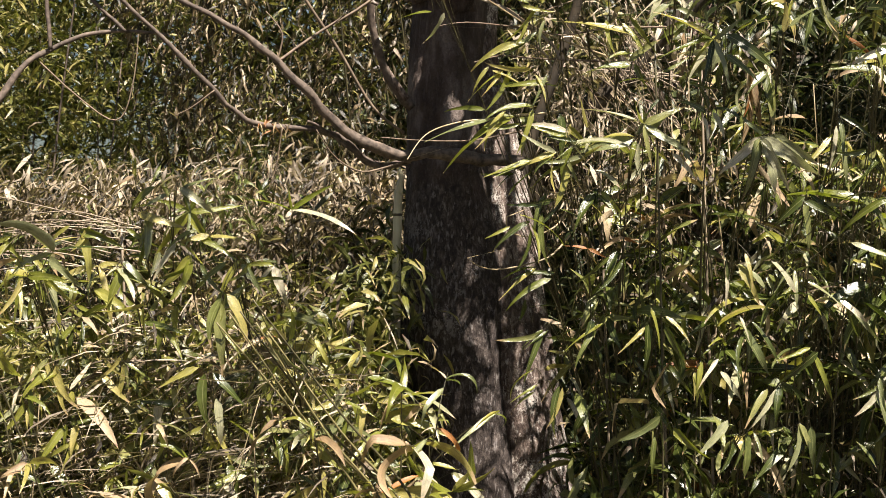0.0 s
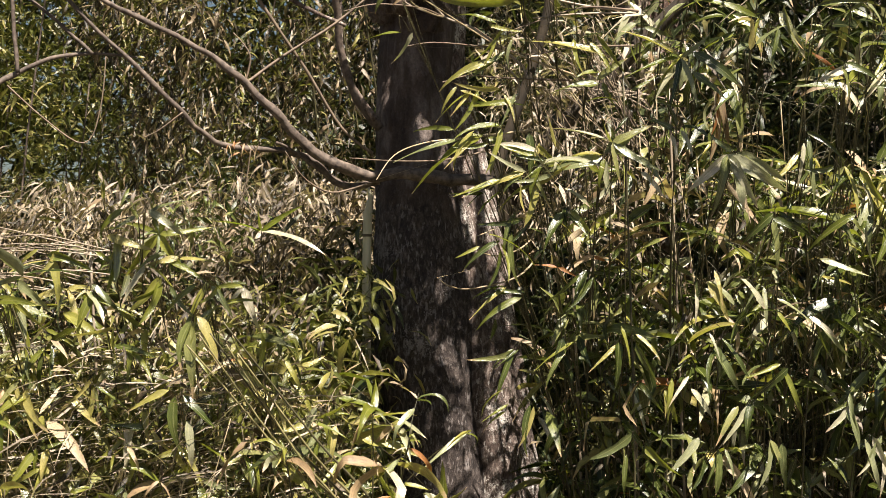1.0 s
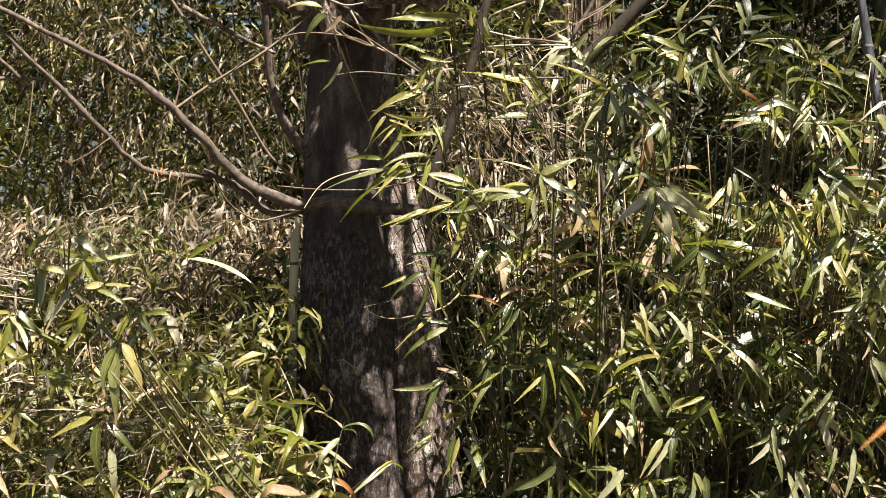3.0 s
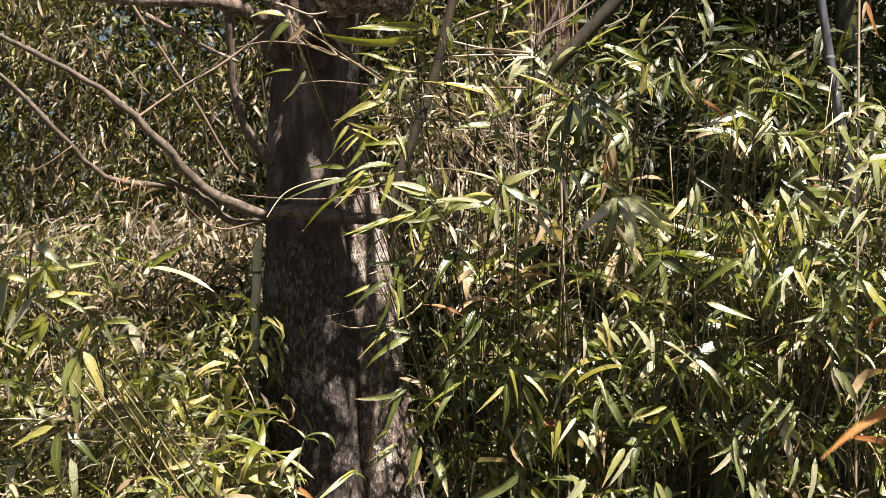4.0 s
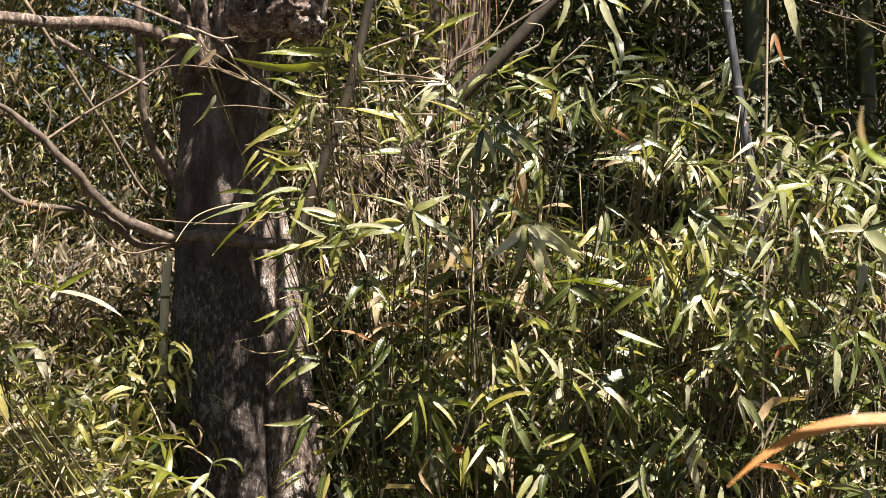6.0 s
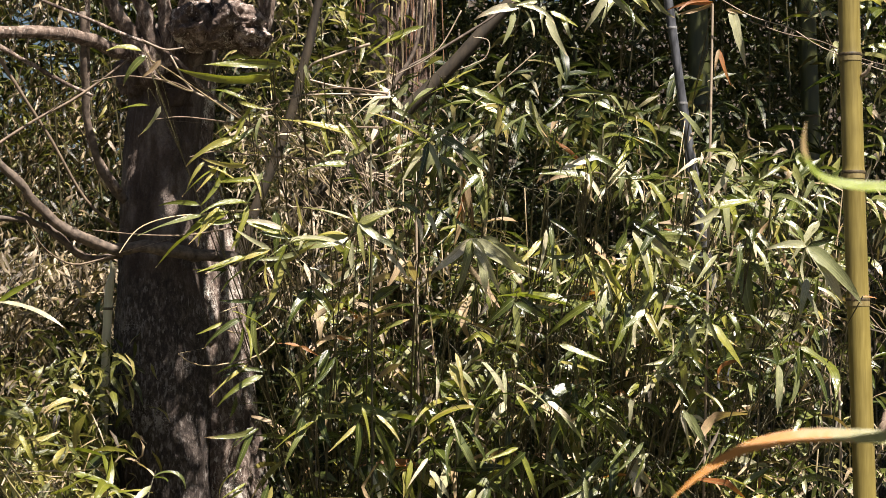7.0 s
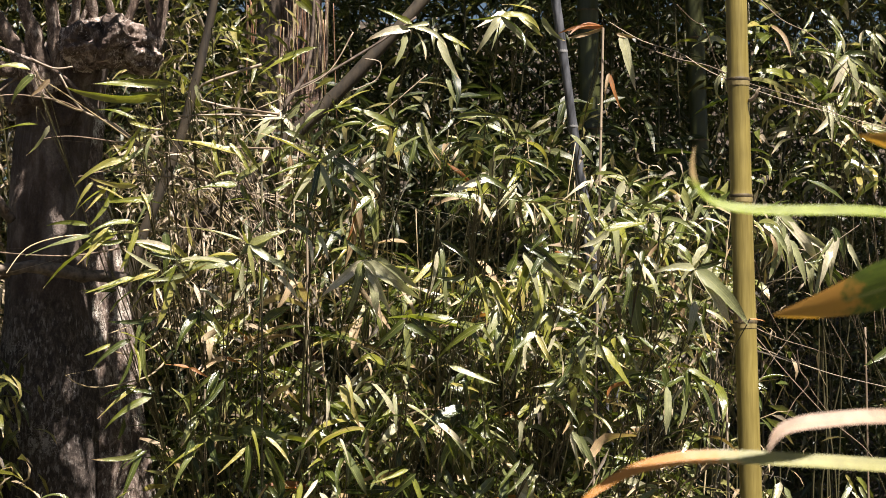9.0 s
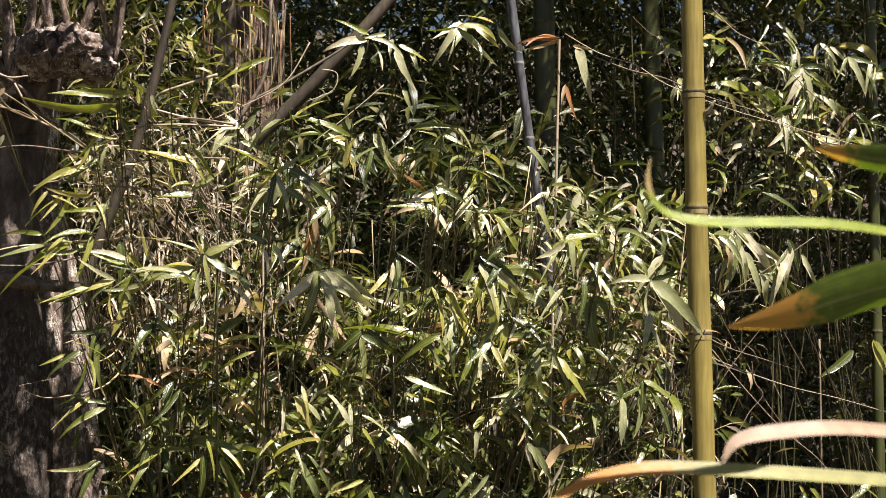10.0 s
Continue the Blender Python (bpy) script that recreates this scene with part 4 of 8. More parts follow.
mass("bank_leaves", 1500, (-2.0, 0.2), (7.1, 7.5), (0.9, 1.85), 60, (0.10, 0.08, 0.07), (0.05, 0.11), (0.12, 0.2), (0.5, 2.0), "g", "dark green leaves grown through the dry bank")
mass("bank_leaves", 3700, (-1.1, -0.15), (6.6, 7.1), (0.4, 1.5), 190, (0.09, 0.08, 0.07), (0.06, 0.14), (0.12, 0.2), (0.3, 1.6), "y", "olive bamboo leaves low beside the trunk")
mass("bush_litter", 2800, (-1.1, -0.12), (6.5, 7.1), (0.4, 1.55), 170, (0.09, 0.08, 0.07), (0.04, 0.12), (0.10, 0.2), (0.4, 2.0), "t", "dry leaf scraps beside the trunk", category="dry leaves")
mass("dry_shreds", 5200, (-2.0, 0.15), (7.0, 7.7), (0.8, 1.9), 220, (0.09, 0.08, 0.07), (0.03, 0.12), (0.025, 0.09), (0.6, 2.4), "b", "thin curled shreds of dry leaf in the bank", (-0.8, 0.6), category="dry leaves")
thin_stems("back_stems", 120, (-0.3, 5.0), (8.4, 11.5), (2.0, 5.0), 0.006, CANE, "slender bamboo stems in shade")
thin_stems("back_stems", 22, (-3.0, -0.3), (9.6, 11.5), (2.0, 5.0), 0.007, BOUGH, "slender brown stems behind the dry bank", 0.25)
mass("dry_shreds", 1500, (0.5, 2.4), (6.0, 7.1), (0.8, 2.35), 500, (0.12, 0.1, 0.12), (0.03, 0.09), (0.10, 0.24), (0.3, 2.2), "s", "small pale scraps of dry leaf caught in the canes", (-1.2, 0.6), category="dry leaves")
mass("low_foliage", 1100, (0.42, 2.1), (5.95, 6.5), (0.6, 1.5), 75, (0.07, 0.07, 0.07), (0.09, 0.2), (0.15, 0.22), (0.4, 1.6), "g", "green bamboo leaves low among the front canes", (-1.2, 0.4))
mass("bank_leaves", 420, (-0.3, -0.13), (6.4, 6.62), (0.8, 1.56), 40, (0.05, 0.04, 0.06), (0.06, 0.14), (0.12, 0.2), (0.3, 1.6), "y", "olive bamboo leaves against the broken culm")
thin_stems("straw_stems", 40, (0.8, 2.2), (6.3, 7.4), (1.2, 2.4), 0.0035, STRAW, "thin straw-coloured canes", 0.10)
mass("bush_foliage", 6500, (-1.9, -0.25), (5.7, 6.6), (0.3, 1.35), 260, (0.09, 0.09, 0.07), (0.07, 0.16), (0.14, 0.22), (0.4, 1.6), "y", "yellow-green and straw bamboo leaves deep in the bush")
mass("bush_litter", 2600, (-1.9, -0.25), (5.5, 6.6), (0.3, 1.4), 420, (0.1, 0.1, 0.08), (0.05, 0.13), (0.10, 0.2), (0.4, 2.2), "t", "dry leaf scraps caught in the bush", category="dry leaves")
mass("bush_litter", 2600, (0.5, 2.4), (6.1, 7.2), (0.4, 2.0), 420, (0.1, 0.1, 0.12), (0.05, 0.13), (0.10, 0.2), (0.4, 2.2), "t", "dry leaf scraps caught in the canes", category="dry leaves")
mass("dry_shreds", 1200, (0.85, 2.4), (5.95, 6.9), (0.3, 2.1), 700, (0.12, 0.1, 0.12), (0.06, 0.24), (0.025, 0.07), (0.1, 1.8), "t", "thin curled shreds of dry leaf in the canes", (-1.0, 0.8), category="dry leaves")
mass("dry_leaf_bank", 600, (0.35, 0.85), (7.4, 8.1), (2.35, 3.1), 60, (0.06, 0.06, 0.08), (0.03, 0.12), (0.05, 0.16), (0.2, 2.0), "s", "dry leaves caught in the stems behind the tree", (-1.2, 0.5), category="dry leaves")
mass("bank_leaves", 450, (0.3, 0.85), (7.2, 7.9), (2.3, 3.1), 40, (0.07, 0.06, 0.07), (0.07, 0.15), (0.13, 0.2), (0.3, 1.6), "y", "olive bamboo leaves behind the tree")
mass("dry_shreds", 4600, (-1.9, -0.25), (5.3, 6.3), (0.3, 1.35), 400, (0.1, 0.1, 0.08), (0.07, 0.26), (0.018, 0.05), (0.1, 1.2), "s", "thin curled shreds of dry leaf in the bush", (-0.5, 0.3), -1.1, category="dry leaves")
mass("dry_leaf_bank", 1700, (0.28, 0.80), (6.95, 7.3), (1.7, 2.45), 110, (0.06, 0.06, 0.06), (0.03, 0.12), (0.05, 0.18), (0.2, 2.0), "s", "matted dry leaves caught behind the leaning stems", (-1.2, 0.5), category="dry leaves")
thin_stems("straw_stems", 90, (-1.8, -0.5), (5.5, 6.4), (0.6, 1.25), 0.0026, STRAW, "thin straw-coloured canes leaning in the bush", 0.35)
mass("thicket_foliage", 22000, (-0.5, 8.5), (13.0, 14.5), (1.5, 6.8), 600, (0.3, 0.3, 0.25), (0.14, 0.26), (0.15, 0.22), (0.2, 1.2), "d", "green foliage high on the bank, its colour darkened for shade")
# unseen leafy tops over the tall canes, added to shade what lies below
mass("bamboo_canopy", 31000, (0.8, 7.0), (6.9, 13.5), (4.3, 6.2), 720, (0.35, 0.3, 0.2), (0.14, 0.24), (0.14, 0.2), (0.2, 1.2), "g", "unseen leafy bamboo tops overhead, added for shade")
mass("bamboo_canopy", 1600, (-5.0, 0.4), (7.5, 13.0), (4.3, 6.2), 120, (0.3, 0.3, 0.2), (0.14, 0.24), (0.14, 0.2), (0.2, 1.2), "g", "unseen leafy bamboo tops overhead, added for shade")
mass("bamboo_canopy", 5000, (2.6, 5.0), (6.7, 7.8), (3.6, 4.4), 140, (0.2, 0.15, 0.15), (0.14, 0.24), (0.14, 0.2), (0.2, 1.2), "g", "unseen leafy bamboo tops overhead, added for shade")
# a few unseen tufts, added to throw dappled shade on the bush
mass("bamboo_canopy", 110, (-0.5, 0.1), (4.3, 5.1), (2.95, 3.3), 4, (0.07, 0.07, 0.05), (0.14, 0.24), (0.14, 0.2), (0.2, 1.2), "g", "unseen leafy bamboo tops, added to dapple the bush with shade")


def overhang(n, foot_x, rise, clumps, spread, mat, label, height=3.2, depth=6.72):
    """Unseen leafy tufts, added up-sun of a place to keep the sun off it."""
    u = np.random.uniform(0, 1, (clumps, 2))
    reach = rise[0] + (rise[1] - rise[0]) * u[:, 1]
    c = np.stack([foot_x[0] + (foot_x[1] - foot_x[0]) * u[:, 0] + 0.26 * reach, depth - 0.52 * reach, np.full(clumps, height)], 1)
    pl = c[np.random.randint(0, clumps, n)] + np.random.normal(0, 1, (n, 3)) * np.array((spread, spread, 0.04))
    L = np.random.uniform(0.12, 0.2, n)
    return leaf_mass("bamboo_canopy", pl, random_ways(n), L, L * np.random.uniform(0.15, 0.2, n), np.random.uniform(0.2, 1.2, n), MASS[mat], label)


# unseen tufts added to shade the stem, the head and the thicket's edge
overhang(480, (-0.16, 0.08), (0.95, 1.9), 30, 0.03, "g", "unseen leafy bamboo tops, added to shade the old tree")
overhang(260, (-0.17, 0.02), (1.85, 2.6), 17, 0.03, "g", "unseen leafy bamboo tops, added to shade the old tree")
overhang(120, (0.13, 0.40), (1.40, 1.72), 10, 0.025, "g", "unseen leafy bamboo tops, added to shade the lichen trunk")
overhang(110, (-0.28, 0.04), (0.9, 1.5), 9, 0.04, "g", "unseen leafy bamboo tops, added to shade the old tree's head", 3.95)
overhang(110, (0.44, 0.62), (1.85, 2.35), 9, 0.025, "g", "unseen leafy bamboo tops, added to shade the thicket", depth=6.0)
# two unseen limbs, added overhead to cast shadow stripes on the stem
for i_, (xa, ra, xb, rb) in enumerate(((0.175, 1.50, 0.235, 2.25), (0.285, 1.45, 0.225, 2.10))):
    a0, b0 = Vector((xa + 0.26 * ra, 6.72 - 0.52 * ra, 3.25)), Vector((xb + 0.26 * rb, 6.72 - 0.52 * rb, 3.2))
    tree_part("limb", [(0.365 + 0.03 * i_, 6.62, 3.36), tuple(a0.lerp(Vector((0.38, 6.62, 3.36)), 0.5)), tuple(a0), tuple(a0.lerp(b0, 0.5)), tuple(b0)], (0.018, 0.02, 0.02, 0.014), LIMB, 10, 0.08, 40 + i_, "unseen limb overhead, added to cast a shadow stripe on the trunk")


# ---- front bamboo ----
SUNNY = [("y", 4.2), ("g", 1.7), ("p", 2.2), ("t", 2.3), ("o", 0.15)]
MIXED = [("g", 5), ("y", 1.6), ("p", 1.4), ("t", 0.8), ("o", 0.08)]
BLEACHED = [("p", 4), ("g", 3), ("y", 1.2), ("t", 0.8)]
for i in range(44):
    x = rng.uniform(-1.75, -0.12)
    top_ = 1.62 - 0.42 * max(0, (x + 1.0)) / 0.9
    y = rng.uniform(5.3, 6.4)
    bamboo(x + 0.1, y, rng.uniform(0.65, 1.0) * top_, (rng.uniform(-0.35, 0.05), rng.uniform(-0.2, 0.0)), SUNNY, rng.randrange(6, 9),
           "bushy bamboo with sunlit yellow-green leaves", "sunlit bamboo in front of the dry bank", 0.155, low=0.35)
for i in range(70):
    x = rng.uniform(0.6, 2.1)
    top_ = 2.1 + 0.35 * math.sin((x - 0.2) * 2.1)
    top_ *= 0.76 if x < 0.95 else 1.0
    y = rng.uniform(6.2, 7.1)
    bamboo(x, y, rng.uniform(0.6, 1.0) * top_, (rng.uniform(-0.22, 0.16), rng.uniform(-0.55, -0.15)), MIXED, rng.randrange(6, 9),
           "upright bamboo with glossy green and bleached leaves", "bamboo thicket beside the tree", 0.165, low=0.52)
for i in range(18):
    x = rng.uniform(1.45, 2.12)
    y = rng.uniform(6.1, 6.8)
    bamboo(x, y, rng.uniform(1.6, 2.15), (rng.uniform(-0.1, 0.2), rng.uniform(-0.45, -0.15)), BLEACHED, rng.randrange(6, 9),
           "bamboo with bleached drooping leaves", "pale bamboo by the golden culm", 0.135)
for i in range(12):
    x = rng.uniform(2.5, 3.6)
    y = rng.uniform(6.9, 7.6)
    bamboo(x, y, rng.uniform(2.55, 3.0), (rng.uniform(-0.2, 0.2), rng.uniform(-0.4, -0.1)), BLEACHED, rng.randrange(6, 9),
           "tall bamboo with pale drooping leaves in sun", "sunlit bamboo behind the golden culm", 0.17, low=0.84)
spray((-0.445, 5.90, 1.719), (-0.51, 6.67), [(0.000, 0.000, 38, 0.137, "l"), (0.000, 0.000, 105, 0.077, "l"), (0.000, 0.000, 158, 0.142, "l"), (0.000, 0.000, -8, 0.209, "p")], "bushy bamboo with sunlit yellow-green leaves", "sunlit bamboo in front of the dry bank", spread=0.2, wide=0)
spray((-0.736, 5.80, 1.714), (-0.77, 6.60), [(0.000, 0.000, 95, 0.112, "y"), (0.000, 0.000, 150, 0.123, "y"), (0.000, 0.000, 60, 0.082, "y"), (0.000, 0.000, 2, 0.156, "y"), (0.000, 0.000, -85, 0.090, "p"), (0.000, 0.000, -130, 0.156, "y"), (0.000, 0.000, -60, 0.164, "y"), (0.000, 0.000, -150, 0.131, "p")], "bushy bamboo with sunlit yellow-green leaves", "sunlit bamboo in front of the dry bank", spread=0.35)
spray((-0.894, 5.80, 1.819), (-0.86, 6.33), [(0.000, 0.000, 86, 0.066, "y"), (0.000, 0.000, 92, 0.049, "y"), (0.000, 0.000, 205, 0.090, "t")], "bushy bamboo with sunlit yellow-green leaves", "sunlit bamboo in front of the dry bank", spread=0.15, wide=1)
spray((0.883, 5.55, 1.904), (0.77, 6.47), [(0.000, 0.000, -144, 0.154, "p"), (0.000, 0.000, -108, 0.170, "p"), (0.000, 0.000, -76, 0.160, "p"), (0.000, 0.000, -60, 0.163, "p"), (0.000, 0.000, -40, 0.195, "p"), (0.000, 0.000, -125, 0.110, "g")], "upright bamboo with glossy green and bleached leaves", "bamboo thicket beside the tree", spread=0.35, wide=1)
spray((0.322, 5.63, 1.870), (0.80, 6.36), [(-0.008, -0.008, -100, 0.119, "y"), (0.040, 0.016, 15, 0.183, "p"), (0.000, 0.000, 160, 0.119, "p"), (0.016, 0.000, -60, 0.111, "g"), (0.000, 0.000, 200, 0.127, "y")], "upright bamboo with glossy green and bleached leaves", "bamboo thicket beside the tree", spread=0.35)
spray((0.561, 5.55, 1.943), (0.64, 6.29), [(0.000, 0.000, -40, 0.165, "p"), (0.000, 0.000, 160, 0.188, "p"), (0.000, 0.000, 20, 0.126, "g"), (0.000, 0.000, -85, 0.126, "g"), (0.000, 0.000, 120, 0.078, "y")], "upright bamboo with glossy green and bleached leaves", "bamboo thicket beside the tree", spread=0.35)
spray((0.755, 5.55, 2.176), (0.79, 6.13), [(0.000, 0.000, -65, 0.144, "p"), (0.000, 0.000, 150, 0.173, "y"), (0.000, 0.000, -100, 0.141, "g"), (0.000, 0.000, 30, 0.110, "g"), (0.000, 0.000, 195, 0.157, "y")], "upright bamboo with glossy green and bleached leaves", "bamboo thicket beside the tree", spread=0.35)
spray((1.013, 5.55, 1.465), (1.05, 6.48), [(0.000, 0.000, -112, 0.165, "y"), (0.000, 0.000, -60, 0.071, "y"), (0.000, 0.000, 170, 0.141, "g"), (-0.102, 0.094, -50, 0.110, "p")], "upright bamboo with glossy green and bleached leaves", "bamboo thicket beside the tree", spread=0.35)
spray((0.020, 5.60, 0.920), (-0.30, 6.47), [(-0.055, 0.008, 100, 0.124, "p"), (0.055, 0.024, 88, 0.127, "y"), (0.000, 0.000, 50, 0.111, "y"), (0.000, 0.000, 150, 0.190, "y"), (0.000, 0.000, 10, 0.095, "y"), (0.000, -0.016, 165, 0.222, "y"), (0.000, 0.000, 25, 0.143, "y")], "bushy bamboo with sunlit yellow-green leaves", "sunlit bamboo in front of the dry bank", spread=0.3, wide=1)
spray((-0.190, 5.70, 1.165), (0.52, 6.58), [(0.000, 0.000, 20, 0.100, "y"), (0.000, 0.000, 10, 0.121, "y"), (0.000, 0.000, -70, 0.064, "y"), (0.000, -0.048, 8, 0.177, "y"), (0.000, 0.000, 140, 0.081, "y")], "bushy bamboo with sunlit yellow-green leaves", "sunlit bamboo in front of the dry bank", spread=0.35)
spray((-0.482, 5.70, 1.557), (-0.46, 6.35), [(0.000, 0.000, -78, 0.148, "p"), (-0.097, 0.016, -128, 0.145, "y"), (0.000, 0.000, 170, 0.113, "y"), (0.000, 0.000, -140, 0.097, "p")], "bushy bamboo with sunlit yellow-green leaves", "sunlit bamboo in front of the dry bank", spread=0.3)
spray((-0.765, 5.70, 1.446), (-0.88, 6.63), [(0.000, 0.000, -88, 0.113, "y"), (-0.048, 0.016, -120, 0.097, "y"), (0.000, 0.000, 150, 0.129, "y")], "bushy bamboo with sunlit yellow-green leaves", "sunlit bamboo in front of the dry bank", spread=0.35)
spray((-0.982, 5.70, 1.561), (-0.99, 6.56), [(0.000, 0.000, -75, 0.177, "y"), (0.000, 0.000, 10, 0.081, "y"), (0.000, 0.000, 190, 0.161, "y"), (0.000, 0.000, -120, 0.129, "p")], "bushy bamboo with sunlit yellow-green leaves", "sunlit bamboo in front of the dry bank", spread=0.35)
spray((-1.200, 5.70, 1.546), (-1.11, 6.56), [(0.000, 0.000, -95, 0.153, "y"), (0.000, 0.000, 20, 0.129, "y"), (0.000, 0.000, -30, 0.129, "y")], "bushy bamboo with sunlit yellow-green leaves", "sunlit bamboo in front of the dry bank", spread=0.35)
spray((-0.363, 5.70, 1.314), (-0.26, 6.40), [(0.000, 0.000, -50, 0.161, "y"), (0.000, 0.000, 15, 0.113, "y"), (0.000, 0.000, 40, 0.097, "y"), (0.000, 0.000, -110, 0.081, "p"), (0.000, 0.000, 165, 0.121, "y")], "bushy bamboo with sunlit yellow-green leaves", "sunlit bamboo in front of the dry bank", spread=0.35)
spray((1.297, 5.65, 2.632), (1.37, 6.37), [(0.000, 0.000, -128, 0.136, "p"), (0.000, 0.000, -30, 0.144, "g"), (0.000, 0.000, 10, 0.128, "y"), (0.000, 0.000, 195, 0.096, "y"), (0.000, 0.000, -50, 0.160, "p")], "upright bamboo with glossy green and bleached leaves", "bamboo thicket beside the tree", spread=0.35)
spray((1.183, 5.75, 2.341), (1.29, 6.69), [(0.000, 0.000, 205, 0.187, "p"), (0.000, 0.000, -80, 0.098, "g"), (0.000, 0.000, 15, 0.146, "g"), (0.000, 0.000, -130, 0.098, "g"), (0.000, 0.000, 60, 0.081, "y")], "upright bamboo with glossy green and bleached leaves", "bamboo thicket beside the tree", spread=0.35)
spray((1.422, 5.65, 1.923), (1.33, 6.22), [(0.000, 0.000, -135, 0.128, "y"), (0.000, 0.000, 15, 0.120, "g"), (0.000, 0.000, -40, 0.112, "p"), (0.000, 0.000, 195, 0.112, "p"), (0.000, 0.000, -100, 0.096, "p")], "bamboo with bleached drooping leaves", "pale bamboo by the golden culm", spread=0.35)
spray((1.727, 5.15, 1.876), (1.66, 6.13), [(0.000, 0.000, -38, 0.204, "p"), (0.000, 0.000, -60, 0.175, "p"), (0.000, 0.000, 170, 0.117, "p"), (0.000, 0.000, 20, 0.087, "g"), (0.000, 0.000, -110, 0.102, "p")], "bamboo with bleached drooping leaves", "pale bamboo by the golden culm", spread=0.3, wide=1)
spray((1.742, 5.45, 1.556), (1.73, 6.26), [(0.000, 0.000, -98, 0.133, "p"), (0.000, 0.000, 30, 0.092, "g"), (0.000, 0.000, 160, 0.077, "g")], "upright bamboo with glossy green and bleached leaves", "bamboo thicket beside the tree", spread=0.3, wide=1)
spray((1.807, 5.45, 1.607), (1.76, 6.20), [(0.000, 0.000, -55, 0.182, "g"), (0.000, 0.000, -62, 0.139, "p"), (0.000, 0.000, -30, 0.123, "g"), (0.000, 0.000, -100, 0.108, "g")], "upright bamboo with glossy green and bleached leaves", "bamboo thicket beside the tree", spread=0.35)
spray((1.342, 5.55, 1.457), (1.31, 6.23), [(0.000, 0.000, -88, 0.078, "p")], "upright bamboo with glossy green and bleached leaves", "bamboo thicket beside the tree", spread=0.2, wide=1)
spray((0.351, 5.66, 1.834), (0.77, 6.50), [(0.000, 0.000, -96, 0.125, "y"), (0.000, 0.000, 30, 0.112, "y"), (0.000, 0.000, 200, 0.144, "y"), (0.000, 0.000, 160, 0.096, "g")], "upright bamboo with glossy green and bleached leaves", "bamboo thicket beside the tree", spread=0.3, wide=1)
spray((1.694, 5.95, 2.665), (1.80, 6.88), [(0.000, 0.000, 176, 0.141, "o"), (0.000, 0.005, 174, 0.118, "o"), (0.062, -0.012, -84, 0.185, "p"), (0.000, 0.000, 200, 0.118, "t"), (0.042, -0.017, -20, 0.067, "t")], "bare straw cane with withered curled leaves", "pale bamboo by the golden culm", spread=0.25)
spray((1.406, 5.65, 1.840), (1.52, 6.49), [(0.000, 0.000, -88, 0.208, "y"), (0.000, 0.000, 10, 0.096, "g"), (0.000, 0.000, 150, 0.112, "g")], "bamboo with bleached drooping leaves", "pale bamboo by the golden culm", spread=0.2)
spray((1.004, 5.55, 1.725), (0.92, 6.48), [(0.235, 0.008, 205, 0.173, "y"), (0.000, 0.000, -30, 0.110, "g")], "upright bamboo with glossy green and bleached leaves", "bamboo thicket beside the tree", spread=0.2)
spray((2.226, 5.85, 2.090), (2.34, 6.80), [(0.000, 0.000, -70, 0.199, "p"), (0.000, 0.000, -100, 0.182, "p"), (0.000, 0.000, -50, 0.199, "p"), (0.000, 0.000, -120, 0.149, "g"), (0.000, 0.000, -30, 0.149, "p")], "bamboo with bleached drooping leaves", "pale bamboo by the golden culm", spread=0.3)
spray((2.374, 5.85, 1.953), (3.56, 6.46), [(0.000, 0.000, -80, 0.165, "p"), (0.000, 0.000, -110, 0.149, "p"), (0.000, 0.000, -55, 0.149, "g"), (0.000, 0.000, 200, 0.099, "p")], "bamboo with bleached drooping leaves", "pale bamboo by the golden culm", spread=0.3)
spray((2.755, 6.55, 2.715), (3.52, 7.19), [(0.000, 0.000, -70, 0.148, "p"), (0.000, 0.000, -110, 0.148, "p"), (0.000, 0.000, -40, 0.148, "p"), (0.000, 0.000, 10, 0.111, "g"), (0.000, 0.000, -140, 0.111, "p")], "bamboo with bleached drooping leaves", "pale bamboo by the golden culm", spread=0.3)
spray((2.927, 6.55, 2.763), (3.61, 7.54), [(0.000, 0.000, -80, 0.148, "p"), (0.000, 0.000, -60, 0.148, "p"), (0.000, 0.000, -120, 0.111, "p"), (0.000, 0.000, -20, 0.111, "g")], "bamboo with bleached drooping leaves", "pale bamboo by the golden culm", spread=0.3)
spray((-1.102, 5.38, 1.519), (-1.16, 6.19), [(-0.030, 0.014, -107, 0.128, "y"), (-0.039, -0.015, -73, 0.098, "y"), (-0.016, 0.028, -20, 0.117, "y"), (-0.018, 0.016, 4, 0.123, "y"), (0.034, 0.008, -25, 0.107, "y"), (0.015, 0.027, -38, 0.143, "y")], "bushy bamboo with sunlit yellow-green leaves", "sunlit bamboo in front of the dry bank", spread=0.45)
spray((-1.047, 5.56, 1.374), (-1.00, 6.13), [(-0.021, 0.014, -102, 0.102, "p"), (-0.011, -0.006, -127, 0.087, "g"), (0.016, 0.010, -94, 0.128, "g"), (0.040, 0.033, -77, 0.104, "g"), (-0.016, 0.009, -77, 0.100, "y"), (0.025, 0.027, -137, 0.136, "y")], "bushy bamboo with sunlit yellow-green leaves", "sunlit bamboo in front of the dry bank", spread=0.45)
